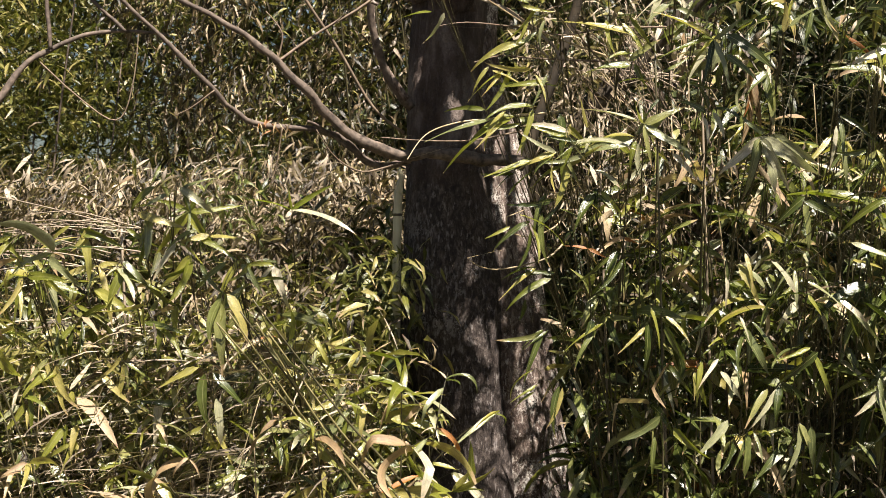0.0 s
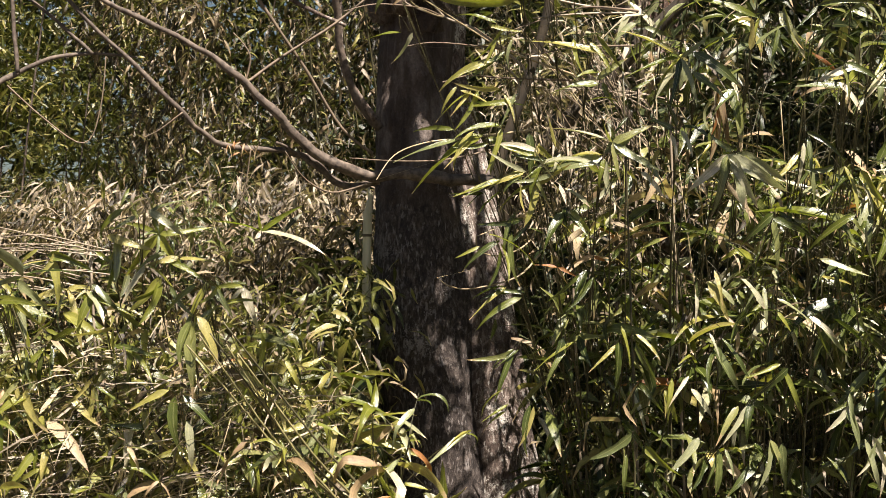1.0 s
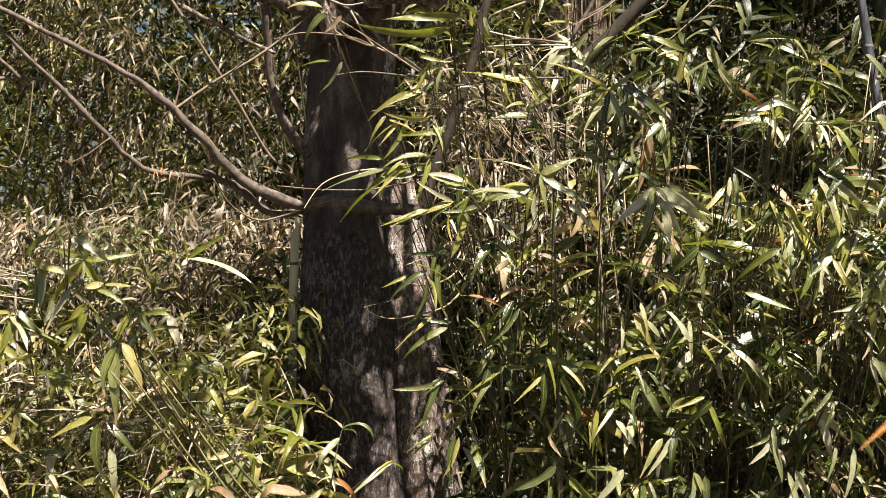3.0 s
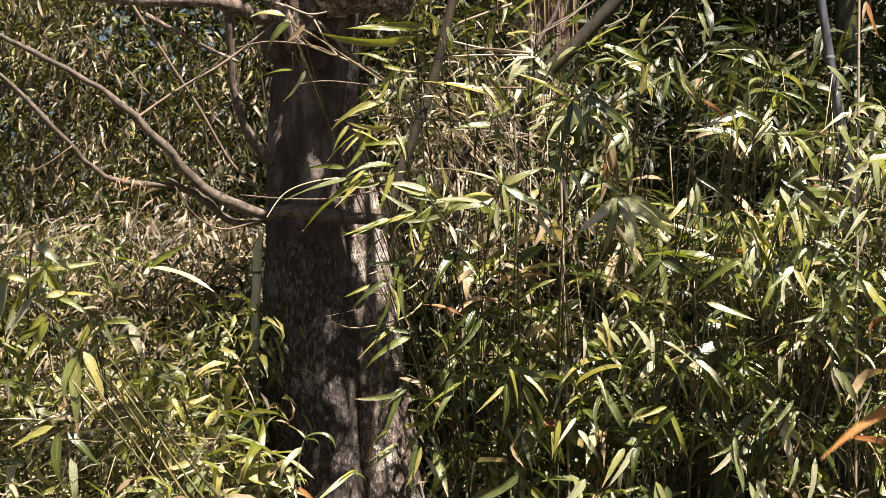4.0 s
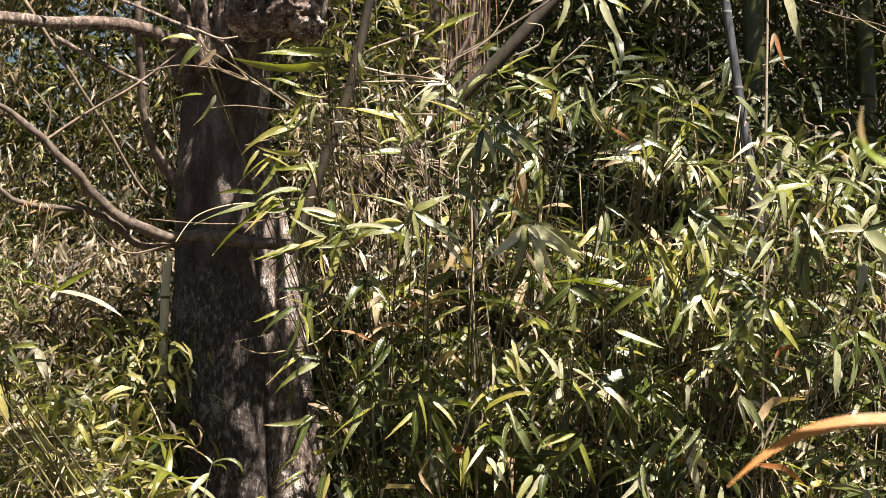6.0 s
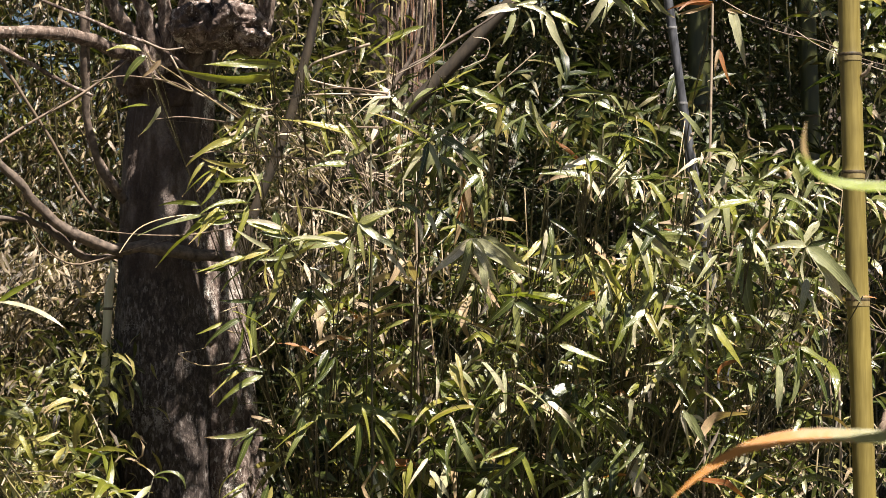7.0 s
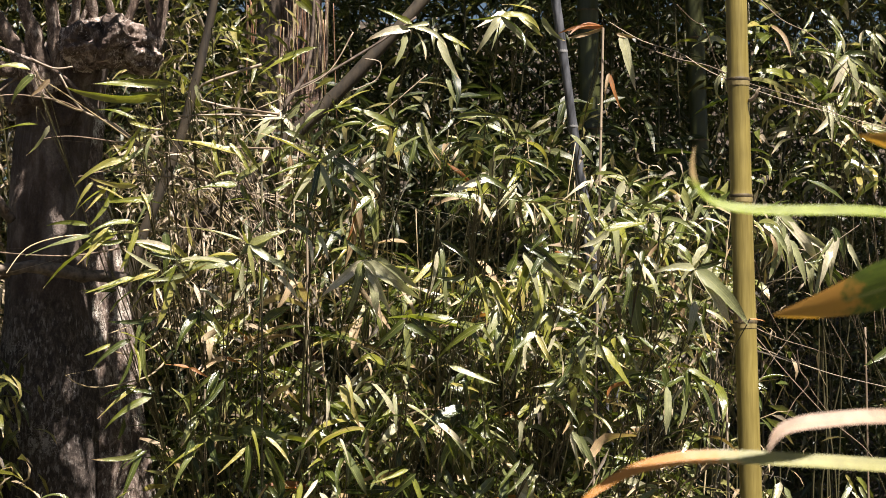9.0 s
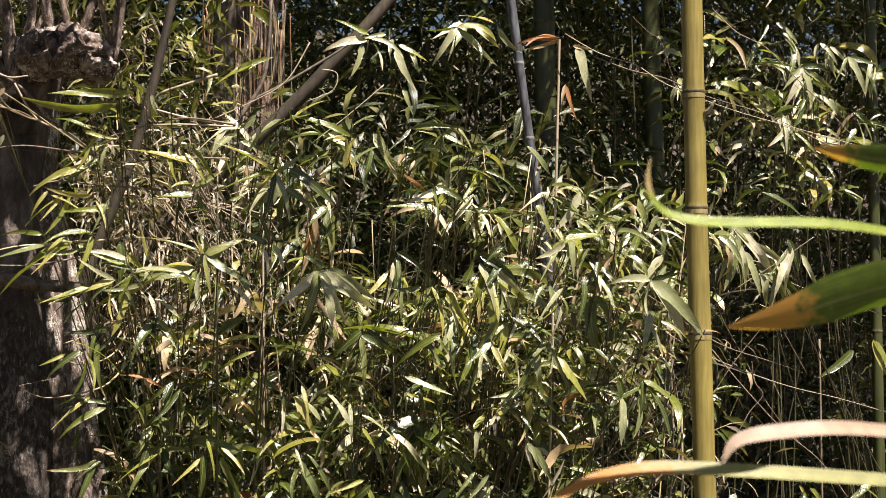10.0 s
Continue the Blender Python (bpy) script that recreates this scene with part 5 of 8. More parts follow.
spray((-0.862, 5.50, 1.562), (-0.85, 6.02), [(-0.015, -0.012, -122, 0.123, "y"), (-0.014, -0.023, -114, 0.108, "y"), (-0.025, -0.005, -56, 0.096, "y"), (-0.016, -0.023, -25, 0.118, "y"), (-0.036, -0.008, -44, 0.119, "p"), (-0.020, 0.011, -48, 0.106, "p")], "bushy bamboo with sunlit yellow-green leaves", "sunlit bamboo in front of the dry bank", spread=0.45)
spray((-0.797, 5.47, 1.422), (-0.69, 6.28), [(0.029, -0.008, -93, 0.112, "y"), (-0.024, -0.017, -4, 0.136, "g"), (0.004, -0.027, -25, 0.137, "y"), (-0.022, 0.032, -166, 0.133, "y"), (0.035, -0.005, -10, 0.077, "g"), (-0.023, 0.033, -89, 0.114, "y")], "bushy bamboo with sunlit yellow-green leaves", "sunlit bamboo in front of the dry bank", spread=0.45)
spray((-0.609, 5.45, 1.406), (-0.52, 6.00), [(-0.002, -0.019, -39, 0.101, "y"), (-0.033, 0.018, -35, 0.095, "y"), (0.011, -0.025, -188, 0.080, "y"), (0.002, 0.030, -73, 0.099, "y"), (-0.039, 0.031, -34, 0.110, "y")], "bushy bamboo with sunlit yellow-green leaves", "sunlit bamboo in front of the dry bank", spread=0.45)
spray((-0.567, 5.50, 1.559), (-0.56, 6.35), [(-0.013, -0.010, -115, 0.118, "y"), (-0.006, 0.025, -21, 0.077, "g"), (-0.028, 0.009, -148, 0.120, "y"), (0.011, 0.005, -47, 0.103, "p"), (0.039, 0.006, -127, 0.078, "y")], "bushy bamboo with sunlit yellow-green leaves", "sunlit bamboo in front of the dry bank", spread=0.45)
spray((-1.057, 5.37, 1.291), (-1.04, 6.27), [(0.032, -0.029, -100, 0.101, "y"), (-0.003, 0.025, -137, 0.131, "g"), (-0.011, 0.026, -83, 0.097, "y"), (-0.042, 0.024, -77, 0.129, "y"), (0.014, 0.008, -80, 0.132, "y"), (0.029, -0.012, -165, 0.133, "y")], "bushy bamboo with sunlit yellow-green leaves", "sunlit bamboo in front of the dry bank", spread=0.45)
spray((-1.131, 5.36, 1.216), (-1.07, 6.32), [(0.018, 0.026, -87, 0.127, "y"), (0.005, -0.022, -114, 0.092, "y"), (0.017, -0.030, -96, 0.092, "y"), (-0.007, 0.028, -110, 0.109, "p"), (-0.007, -0.005, 3, 0.115, "y"), (-0.008, -0.026, -138, 0.086, "p")], "bushy bamboo with sunlit yellow-green leaves", "sunlit bamboo in front of the dry bank", spread=0.45)
spray((-0.912, 5.51, 1.297), (-1.01, 6.48), [(-0.027, 0.016, -59, 0.091, "y"), (0.031, -0.003, -29, 0.132, "g"), (0.031, -0.006, -102, 0.096, "y"), (0.027, 0.021, -122, 0.117, "y"), (-0.031, -0.034, -51, 0.111, "y"), (0.035, -0.010, -78, 0.079, "g")], "bushy bamboo with sunlit yellow-green leaves", "sunlit bamboo in front of the dry bank", spread=0.45)
spray((-0.768, 5.58, 1.197), (-0.86, 6.24), [(0.036, -0.027, -180, 0.125, "g"), (-0.022, -0.027, -129, 0.134, "y"), (0.032, -0.028, -61, 0.096, "y"), (0.020, 0.029, -100, 0.085, "y"), (0.021, 0.011, -96, 0.080, "y"), (-0.026, -0.006, -91, 0.147, "p")], "bushy bamboo with sunlit yellow-green leaves", "sunlit bamboo in front of the dry bank", spread=0.45)
spray((-0.549, 5.62, 1.272), (-0.63, 6.56), [(-0.005, -0.002, -99, 0.097, "y"), (0.024, -0.018, -115, 0.100, "g"), (0.028, 0.027, -27, 0.147, "y"), (-0.034, 0.000, -84, 0.104, "g"), (0.022, -0.010, -58, 0.131, "y")], "bushy bamboo with sunlit yellow-green leaves", "sunlit bamboo in front of the dry bank", spread=0.45)
spray((-0.417, 5.55, 1.260), (-0.34, 6.08), [(-0.032, 0.012, -29, 0.129, "y"), (-0.028, 0.001, -117, 0.133, "g"), (0.022, -0.003, -59, 0.130, "y"), (-0.039, 0.025, -122, 0.112, "y"), (-0.013, 0.012, -52, 0.106, "y")], "bushy bamboo with sunlit yellow-green leaves", "sunlit bamboo in front of the dry bank", spread=0.45)
spray((-0.477, 5.50, 1.108), (-0.48, 6.26), [(0.008, -0.012, -159, 0.117, "g"), (0.006, -0.012, -62, 0.105, "g"), (0.031, -0.020, -74, 0.115, "y"), (-0.022, -0.019, -131, 0.079, "p"), (-0.010, -0.004, 0, 0.118, "g")], "bushy bamboo with sunlit yellow-green leaves", "sunlit bamboo in front of the dry bank", spread=0.45)
spray((-0.639, 5.56, 1.103), (-0.57, 6.08), [(-0.041, 0.021, -56, 0.123, "y"), (-0.001, -0.002, -57, 0.111, "y"), (0.028, -0.029, -147, 0.146, "y"), (0.035, 0.025, -25, 0.135, "y"), (0.010, -0.000, -184, 0.113, "y"), (0.033, -0.013, -125, 0.087, "y")], "bushy bamboo with sunlit yellow-green leaves", "sunlit bamboo in front of the dry bank", spread=0.45)
spray((-0.983, 5.37, 1.108), (-0.90, 6.14), [(-0.025, 0.029, 9, 0.089, "g"), (-0.033, 0.031, -92, 0.080, "y"), (-0.002, 0.029, -105, 0.134, "y"), (-0.003, -0.017, -117, 0.103, "y"), (-0.021, -0.023, -154, 0.106, "y"), (-0.042, 0.019, -128, 0.129, "y")], "bushy bamboo with sunlit yellow-green leaves", "sunlit bamboo in front of the dry bank", spread=0.45)
spray((-0.346, 5.40, 1.116), (-0.35, 6.18), [(0.000, -0.009, -78, 0.085, "y"), (-0.038, 0.032, -91, 0.107, "p"), (-0.022, 0.031, -60, 0.110, "y"), (-0.026, 0.011, -105, 0.083, "y"), (-0.018, -0.032, -46, 0.141, "y")], "bushy bamboo with sunlit yellow-green leaves", "sunlit bamboo in front of the dry bank", spread=0.45)
spray((-0.252, 5.36, 1.164), (-0.28, 6.03), [(-0.016, 0.030, -21, 0.105, "y"), (-0.040, 0.027, -159, 0.087, "y"), (0.001, 0.011, -133, 0.137, "p"), (-0.013, -0.011, -92, 0.101, "y"), (0.038, 0.021, -104, 0.103, "y")], "bushy bamboo with sunlit yellow-green leaves", "sunlit bamboo in front of the dry bank", spread=0.45)
spray((-0.561, 5.55, 1.009), (-0.60, 6.24), [(0.021, -0.016, -155, 0.137, "y"), (0.027, 0.004, -134, 0.109, "g"), (-0.029, -0.015, -122, 0.121, "g"), (-0.040, 0.023, -27, 0.131, "p"), (0.014, 0.012, -63, 0.121, "g"), (-0.040, 0.002, -74, 0.140, "g")], "bushy bamboo with sunlit yellow-green leaves", "sunlit bamboo in front of the dry bank", spread=0.45)
spray((-0.360, 5.37, 0.997), (-0.33, 6.19), [(-0.034, -0.005, -26, 0.083, "y"), (0.016, -0.032, -147, 0.140, "y"), (-0.023, -0.031, -158, 0.090, "y"), (0.035, 0.012, -89, 0.136, "y"), (-0.039, -0.020, -72, 0.116, "y"), (-0.035, 0.002, -34, 0.090, "g")], "bushy bamboo with sunlit yellow-green leaves", "sunlit bamboo in front of the dry bank", spread=0.45)
spray((-1.147, 5.58, 1.011), (-1.06, 6.26), [(0.009, 0.004, -120, 0.086, "y"), (-0.034, 0.034, -106, 0.099, "g"), (-0.001, 0.030, -111, 0.118, "g"), (-0.038, -0.001, -50, 0.096, "y"), (-0.037, 0.020, -99, 0.090, "y"), (0.043, -0.008, -37, 0.145, "y")], "bushy bamboo with sunlit yellow-green leaves", "sunlit bamboo in front of the dry bank", spread=0.45)
spray((-0.821, 5.41, 1.011), (-0.71, 6.12), [(0.034, -0.033, -102, 0.108, "y"), (0.037, 0.021, -131, 0.082, "g"), (-0.038, 0.002, -89, 0.089, "y"), (-0.013, -0.016, -99, 0.128, "y"), (0.035, 0.004, -97, 0.090, "p"), (0.041, -0.032, -49, 0.137, "y")], "bushy bamboo with sunlit yellow-green leaves", "sunlit bamboo in front of the dry bank", spread=0.45)
spray((-1.011, 5.63, 1.482), (-0.93, 6.43), [(-0.025, -0.032, -20, 0.100, "y"), (0.027, 0.014, -35, 0.096, "y"), (0.003, -0.003, -141, 0.091, "y"), (0.026, 0.010, -22, 0.149, "y"), (-0.028, 0.034, -182, 0.110, "y")], "bushy bamboo with sunlit yellow-green leaves", "sunlit bamboo in front of the dry bank", spread=0.45)
spray((-0.718, 5.59, 1.591), (-0.75, 6.41), [(0.015, 0.000, -123, 0.130, "y"), (0.011, -0.012, -99, 0.144, "y"), (0.023, -0.020, -141, 0.115, "y"), (-0.029, 0.034, -120, 0.125, "p"), (0.038, -0.022, -66, 0.122, "p")], "bushy bamboo with sunlit yellow-green leaves", "sunlit bamboo in front of the dry bank", spread=0.45)
spray((-1.175, 5.44, 1.626), (-1.17, 6.39), [(0.029, 0.027, -140, 0.130, "p"), (-0.004, -0.031, -47, 0.087, "y"), (-0.001, 0.018, -154, 0.108, "y"), (0.006, -0.003, -155, 0.110, "y"), (-0.020, 0.004, -39, 0.081, "y")], "bushy bamboo with sunlit yellow-green leaves", "sunlit bamboo in front of the dry bank", spread=0.45)
spray((0.724, 6.09, 2.388), (0.71, 7.08), [(0.041, 0.024, -126, 0.121, "p"), (0.043, -0.034, -117, 0.116, "p"), (-0.008, 0.007, -145, 0.164, "p"), (-0.041, -0.002, -126, 0.151, "p"), (-0.048, 0.016, -51, 0.169, "p")], "upright bamboo with glossy green and bleached leaves", "bamboo thicket beside the tree", spread=0.4)
spray((0.787, 5.91, 2.180), (0.70, 6.59), [(-0.030, 0.001, -82, 0.113, "p"), (0.046, -0.013, -154, 0.156, "p"), (0.012, 0.014, -128, 0.156, "p"), (0.043, -0.003, -180, 0.132, "p"), (-0.044, 0.029, -128, 0.108, "p")], "upright bamboo with glossy green and bleached leaves", "bamboo thicket beside the tree", spread=0.4)
spray((1.105, 6.07, 2.351), (1.06, 6.99), [(0.042, -0.038, -126, 0.170, "p"), (0.038, 0.030, -84, 0.159, "g"), (0.024, -0.021, -108, 0.136, "g"), (-0.034, 0.003, -113, 0.121, "y"), (0.024, 0.015, -60, 0.160, "p")], "upright bamboo with glossy green and bleached leaves", "bamboo thicket beside the tree", spread=0.4)
spray((0.936, 5.80, 2.085), (0.86, 6.60), [(0.011, 0.023, -143, 0.130, "p"), (0.045, -0.013, -31, 0.127, "g"), (-0.005, 0.026, -85, 0.132, "g"), (0.013, -0.007, -82, 0.140, "g"), (0.031, 0.015, -17, 0.162, "g")], "upright bamboo with glossy green and bleached leaves", "bamboo thicket beside the tree", spread=0.4)
spray((1.277, 5.83, 2.121), (1.32, 6.38), [(-0.023, 0.005, -44, 0.107, "p"), (0.035, -0.035, -86, 0.128, "p"), (-0.008, -0.004, -179, 0.134, "p"), (-0.011, -0.035, -47, 0.115, "p"), (-0.035, -0.017, -90, 0.117, "g"), (0.000, 0.007, -113, 0.115, "g")], "upright bamboo with glossy green and bleached leaves", "bamboo thicket beside the tree", spread=0.4)
spray((1.383, 5.92, 2.163), (1.45, 6.61), [(-0.041, 0.037, -149, 0.158, "p"), (-0.044, -0.003, -116, 0.161, "g"), (0.021, -0.022, -106, 0.104, "p"), (0.036, 0.009, -135, 0.125, "p"), (0.030, -0.007, -127, 0.094, "p")], "upright bamboo with glossy green and bleached leaves", "bamboo thicket beside the tree", spread=0.4)
spray((1.466, 5.92, 1.891), (1.39, 6.83), [(-0.034, 0.022, -95, 0.138, "y"), (-0.006, 0.030, -70, 0.166, "y"), (0.035, -0.018, -177, 0.113, "p"), (0.012, 0.030, -40, 0.140, "y"), (0.036, 0.022, -80, 0.119, "p"), (0.038, -0.001, -87, 0.106, "p")], "upright bamboo with glossy green and bleached leaves", "bamboo thicket beside the tree", spread=0.4)
spray((1.406, 6.04, 1.794), (1.49, 6.57), [(-0.015, 0.003, -110, 0.188, "p"), (0.038, 0.028, -114, 0.149, "y"), (0.034, -0.006, -112, 0.167, "y"), (-0.006, 0.014, -142, 0.118, "p"), (-0.004, -0.032, -137, 0.146, "p"), (-0.017, 0.019, -59, 0.181, "y")], "upright bamboo with glossy green and bleached leaves", "bamboo thicket beside the tree", spread=0.4)
spray((1.170, 5.89, 1.908), (1.27, 6.73), [(-0.023, 0.017, -128, 0.142, "y"), (-0.018, 0.024, -125, 0.100, "y"), (0.016, -0.008, -124, 0.101, "g"), (0.009, -0.009, -85, 0.122, "p"), (-0.004, 0.035, -85, 0.101, "g")], "upright bamboo with glossy green and bleached leaves", "bamboo thicket beside the tree", spread=0.4)
spray((1.072, 5.83, 1.755), (1.03, 6.53), [(-0.014, -0.036, 7, 0.124, "p"), (0.034, 0.026, -99, 0.111, "g"), (-0.002, -0.003, -47, 0.154, "g"), (-0.014, -0.010, -144, 0.135, "g"), (-0.018, -0.028, -79, 0.156, "g")], "upright bamboo with glossy green and bleached leaves", "bamboo thicket beside the tree", spread=0.4)
spray((1.331, 6.27, 1.444), (1.36, 7.12), [(-0.008, -0.005, -39, 0.177, "y"), (-0.025, -0.015, -81, 0.158, "y"), (-0.034, -0.032, -111, 0.150, "p"), (-0.009, -0.006, -126, 0.114, "g")], "upright bamboo with glossy green and bleached leaves", "bamboo thicket beside the tree", spread=0.4)
spray((1.136, 6.01, 1.384), (1.07, 6.74), [(0.005, 0.029, -135, 0.120, "g"), (-0.041, 0.017, -102, 0.114, "p"), (-0.002, 0.005, -36, 0.110, "g"), (0.001, 0.022, -81, 0.107, "p"), (0.038, 0.030, -43, 0.146, "p")], "upright bamboo with glossy green and bleached leaves", "bamboo thicket beside the tree", spread=0.4)
spray((1.014, 6.09, 1.520), (1.04, 6.87), [(-0.032, -0.013, -58, 0.112, "p"), (-0.006, 0.005, -42, 0.136, "p"), (-0.023, -0.003, -53, 0.138, "g"), (-0.007, 0.038, -146, 0.155, "g"), (0.034, -0.017, -35, 0.120, "g")], "upright bamboo with glossy green and bleached leaves", "bamboo thicket beside the tree", spread=0.4)
spray((1.555, 6.09, 1.517), (1.48, 6.60), [(-0.027, -0.034, -135, 0.096, "p"), (0.004, -0.013, -132, 0.139, "g"), (-0.041, -0.014, -139, 0.097, "p"), (-0.011, 0.003, -55, 0.172, "p"), (0.032, 0.033, -128, 0.146, "p")], "upright bamboo with glossy green and bleached leaves", "bamboo thicket beside the tree", spread=0.4)
spray((1.247, 6.13, 1.274), (1.21, 6.73), [(-0.039, -0.023, -33, 0.138, "p"), (-0.017, 0.021, -69, 0.144, "g"), (-0.008, 0.031, -122, 0.131, "p"), (-0.025, 0.031, -70, 0.139, "p")], "upright bamboo with glossy green and bleached leaves", "bamboo thicket beside the tree", spread=0.4)
spray((0.871, 5.95, 1.557), (0.76, 6.76), [(0.010, -0.012, -58, 0.129, "y"), (0.028, 0.024, -73, 0.108, "y"), (0.008, -0.009, -38, 0.108, "p"), (-0.026, -0.002, -87, 0.097, "p"), (-0.024, -0.031, -92, 0.106, "p")], "upright bamboo with glossy green and bleached leaves", "bamboo thicket beside the tree", spread=0.4)
spray((0.514, 5.69, 2.240), (0.50, 6.55), [(-0.044, 0.011, -92, 0.107, "y"), (0.027, 0.014, -56, 0.127, "y"), (0.042, 0.022, -181, 0.090, "g"), (0.020, 0.026, -60, 0.096, "g"), (0.001, 0.000, -47, 0.112, "y")], "upright bamboo with glossy green and bleached leaves", "bamboo thicket beside the tree", spread=0.4)
spray((0.427, 5.66, 1.738), (0.75, 6.34), [(0.009, 0.033, -94, 0.107, "g"), (0.022, 0.021, -55, 0.091, "y"), (-0.002, 0.021, -35, 0.109, "p"), (-0.040, 0.007, -30, 0.113, "y"), (0.000, 0.017, -128, 0.151, "g")], "upright bamboo with glossy green and bleached leaves", "bamboo thicket beside the tree", spread=0.4)
spray((0.366, 5.68, 1.948), (0.79, 6.25), [(-0.010, -0.002, -41, 0.094, "y"), (-0.008, -0.024, -183, 0.130, "y"), (0.000, 0.005, -104, 0.099, "y"), (-0.030, 0.034, -82, 0.127, "g")], "upright bamboo with glossy green and bleached leaves", "bamboo thicket beside the tree", spread=0.4)
spray((0.627, 6.02, 1.900), (0.72, 6.69), [(0.009, -0.033, -165, 0.113, "p"), (-0.034, 0.021, -102, 0.156, "p"), (0.001, 0.035, -74, 0.134, "g"), (-0.011, -0.036, -126, 0.112, "p"), (0.034, -0.028, -103, 0.116, "g")], "upright bamboo with glossy green and bleached leaves", "bamboo thicket beside the tree", spread=0.4)
spray((0.507, 5.67, 1.561), (0.58, 6.56), [(0.005, 0.007, -84, 0.122, "g"), (-0.032, 0.016, -141, 0.128, "g"), (-0.014, 0.020, -115, 0.099, "g"), (0.003, 0.007, -119, 0.128, "g"), (-0.014, 0.029, -125, 0.116, "g")], "upright bamboo with glossy green and bleached leaves", "bamboo thicket beside the tree", spread=0.4)
spray((0.452, 5.60, 1.387), (0.64, 6.35), [(-0.034, 0.023, -77, 0.107, "y"), (-0.034, 0.013, -110, 0.124, "g"), (-0.043, 0.004, -78, 0.136, "g"), (-0.029, -0.024, -135, 0.119, "g"), (-0.003, 0.002, -150, 0.135, "y")], "upright bamboo with glossy green and bleached leaves", "bamboo thicket beside the tree", spread=0.4)
spray((0.405, 6.11, 1.179), (0.76, 6.88), [(-0.030, -0.037, -64, 0.087, "p"), (-0.023, 0.032, -54, 0.118, "p"), (0.046, 0.034, -14, 0.106, "p"), (-0.015, 0.001, -89, 0.079, "g")], "upright bamboo with glossy green and bleached leaves", "bamboo thicket beside the tree", spread=0.4)
spray((0.618, 5.98, 1.253), (0.53, 6.84), [(-0.039, -0.025, -171, 0.111, "p"), (-0.043, 0.004, -54, 0.098, "p"), (0.023, -0.009, -65, 0.150, "p"), (0.019, -0.011, -18, 0.089, "p"), (-0.014, -0.001, -65, 0.121, "g")], "upright bamboo with glossy green and bleached leaves", "bamboo thicket beside the tree", spread=0.4)
spray((0.784, 6.23, 1.061), (0.77, 7.06), [(-0.026, 0.026, -133, 0.168, "g"), (0.040, -0.003, -141, 0.116, "g"), (-0.020, 0.033, -34, 0.170, "g"), (0.046, -0.001, -95, 0.161, "p"), (0.023, 0.005, -149, 0.096, "g")], "upright bamboo with glossy green and bleached leaves", "bamboo thicket beside the tree", spread=0.4)
spray((1.074, 6.16, 1.012), (1.03, 6.81), [(0.002, 0.001, -90, 0.160, "p"), (-0.040, -0.015, 9, 0.159, "p"), (0.035, -0.016, -130, 0.171, "g"), (0.043, -0.010, -31, 0.110, "g"), (0.016, -0.024, -115, 0.147, "p")], "upright bamboo with glossy green and bleached leaves", "bamboo thicket beside the tree", spread=0.4)
spray((1.250, 6.16, 0.975), (1.16, 6.80), [(0.028, 0.025, -62, 0.129, "g"), (0.002, 0.012, -46, 0.096, "g"), (-0.042, -0.025, -44, 0.106, "p"), (0.034, -0.006, -138, 0.111, "g"), (-0.048, -0.003, -85, 0.147, "p")], "upright bamboo with glossy green and bleached leaves", "bamboo thicket beside the tree", spread=0.4)
spray((0.797, 6.04, 1.385), (0.76, 6.74), [(0.008, 0.026, -26, 0.124, "p"), (-0.009, 0.036, -94, 0.142, "p"), (-0.008, 0.010, -39, 0.089, "g"), (0.018, 0.006, -144, 0.109, "g"), (-0.022, 0.010, -181, 0.124, "p")], "upright bamboo with glossy green and bleached leaves", "bamboo thicket beside the tree", spread=0.4)
spray((1.382, 5.96, 1.248), (1.50, 6.84), [(0.044, 0.020, -78, 0.164, "p"), (0.011, 0.020, -107, 0.159, "g"), (-0.022, 0.027, -131, 0.158, "g"), (0.036, 0.025, -45, 0.155, "p")], "upright bamboo with glossy green and bleached leaves", "bamboo thicket beside the tree", spread=0.4)
spray((1.533, 6.09, 1.101), (1.61, 6.91), [(-0.028, -0.019, -71, 0.137, "p"), (0.019, -0.011, -49, 0.143, "p"), (-0.041, -0.037, -108, 0.116, "g"), (-0.029, -0.018, -134, 0.157, "g")], "upright bamboo with glossy green and bleached leaves", "bamboo thicket beside the tree", spread=0.4)
spray((2.203, 5.81, 2.034), (2.23, 6.47), [(-0.022, 0.018, -60, 0.176, "p"), (0.007, -0.032, -167, 0.155, "g"), (0.042, -0.024, -62, 0.145, "p"), (0.022, 0.027, -101, 0.177, "p"), (0.023, 0.008, -95, 0.143, "p"), (0.026, 0.001, -83, 0.113, "p"), (-0.001, 0.032, -84, 0.134, "p")], "bamboo with bleached drooping leaves", "pale bamboo by the golden culm", spread=0.4)
spray((2.367, 5.99, 2.013), (3.44, 6.91), [(-0.009, 0.032, -58, 0.188, "p"), (0.022, 0.018, -94, 0.105, "p"), (0.024, -0.024, -102, 0.152, "p"), (-0.043, 0.032, -17, 0.152, "p"), (0.028, 0.022, -111, 0.115, "p"), (-0.004, -0.030, -51, 0.174, "p"), (0.027, 0.029, -57, 0.107, "p")], "bamboo with bleached drooping leaves", "pale bamboo by the golden culm", spread=0.4)
spray((2.406, 5.81, 2.021), (3.52, 6.68), [(-0.014, -0.028, -123, 0.140, "p"), (-0.001, 0.007, -111, 0.156, "p"), (-0.013, 0.031, -64, 0.111, "g"), (0.025, 0.019, -94, 0.106, "p"), (0.035, -0.014, -78, 0.146, "p"), (-0.006, -0.000, -131, 0.117, "p")], "bamboo with bleached drooping leaves", "pale bamboo by the golden culm", spread=0.4)
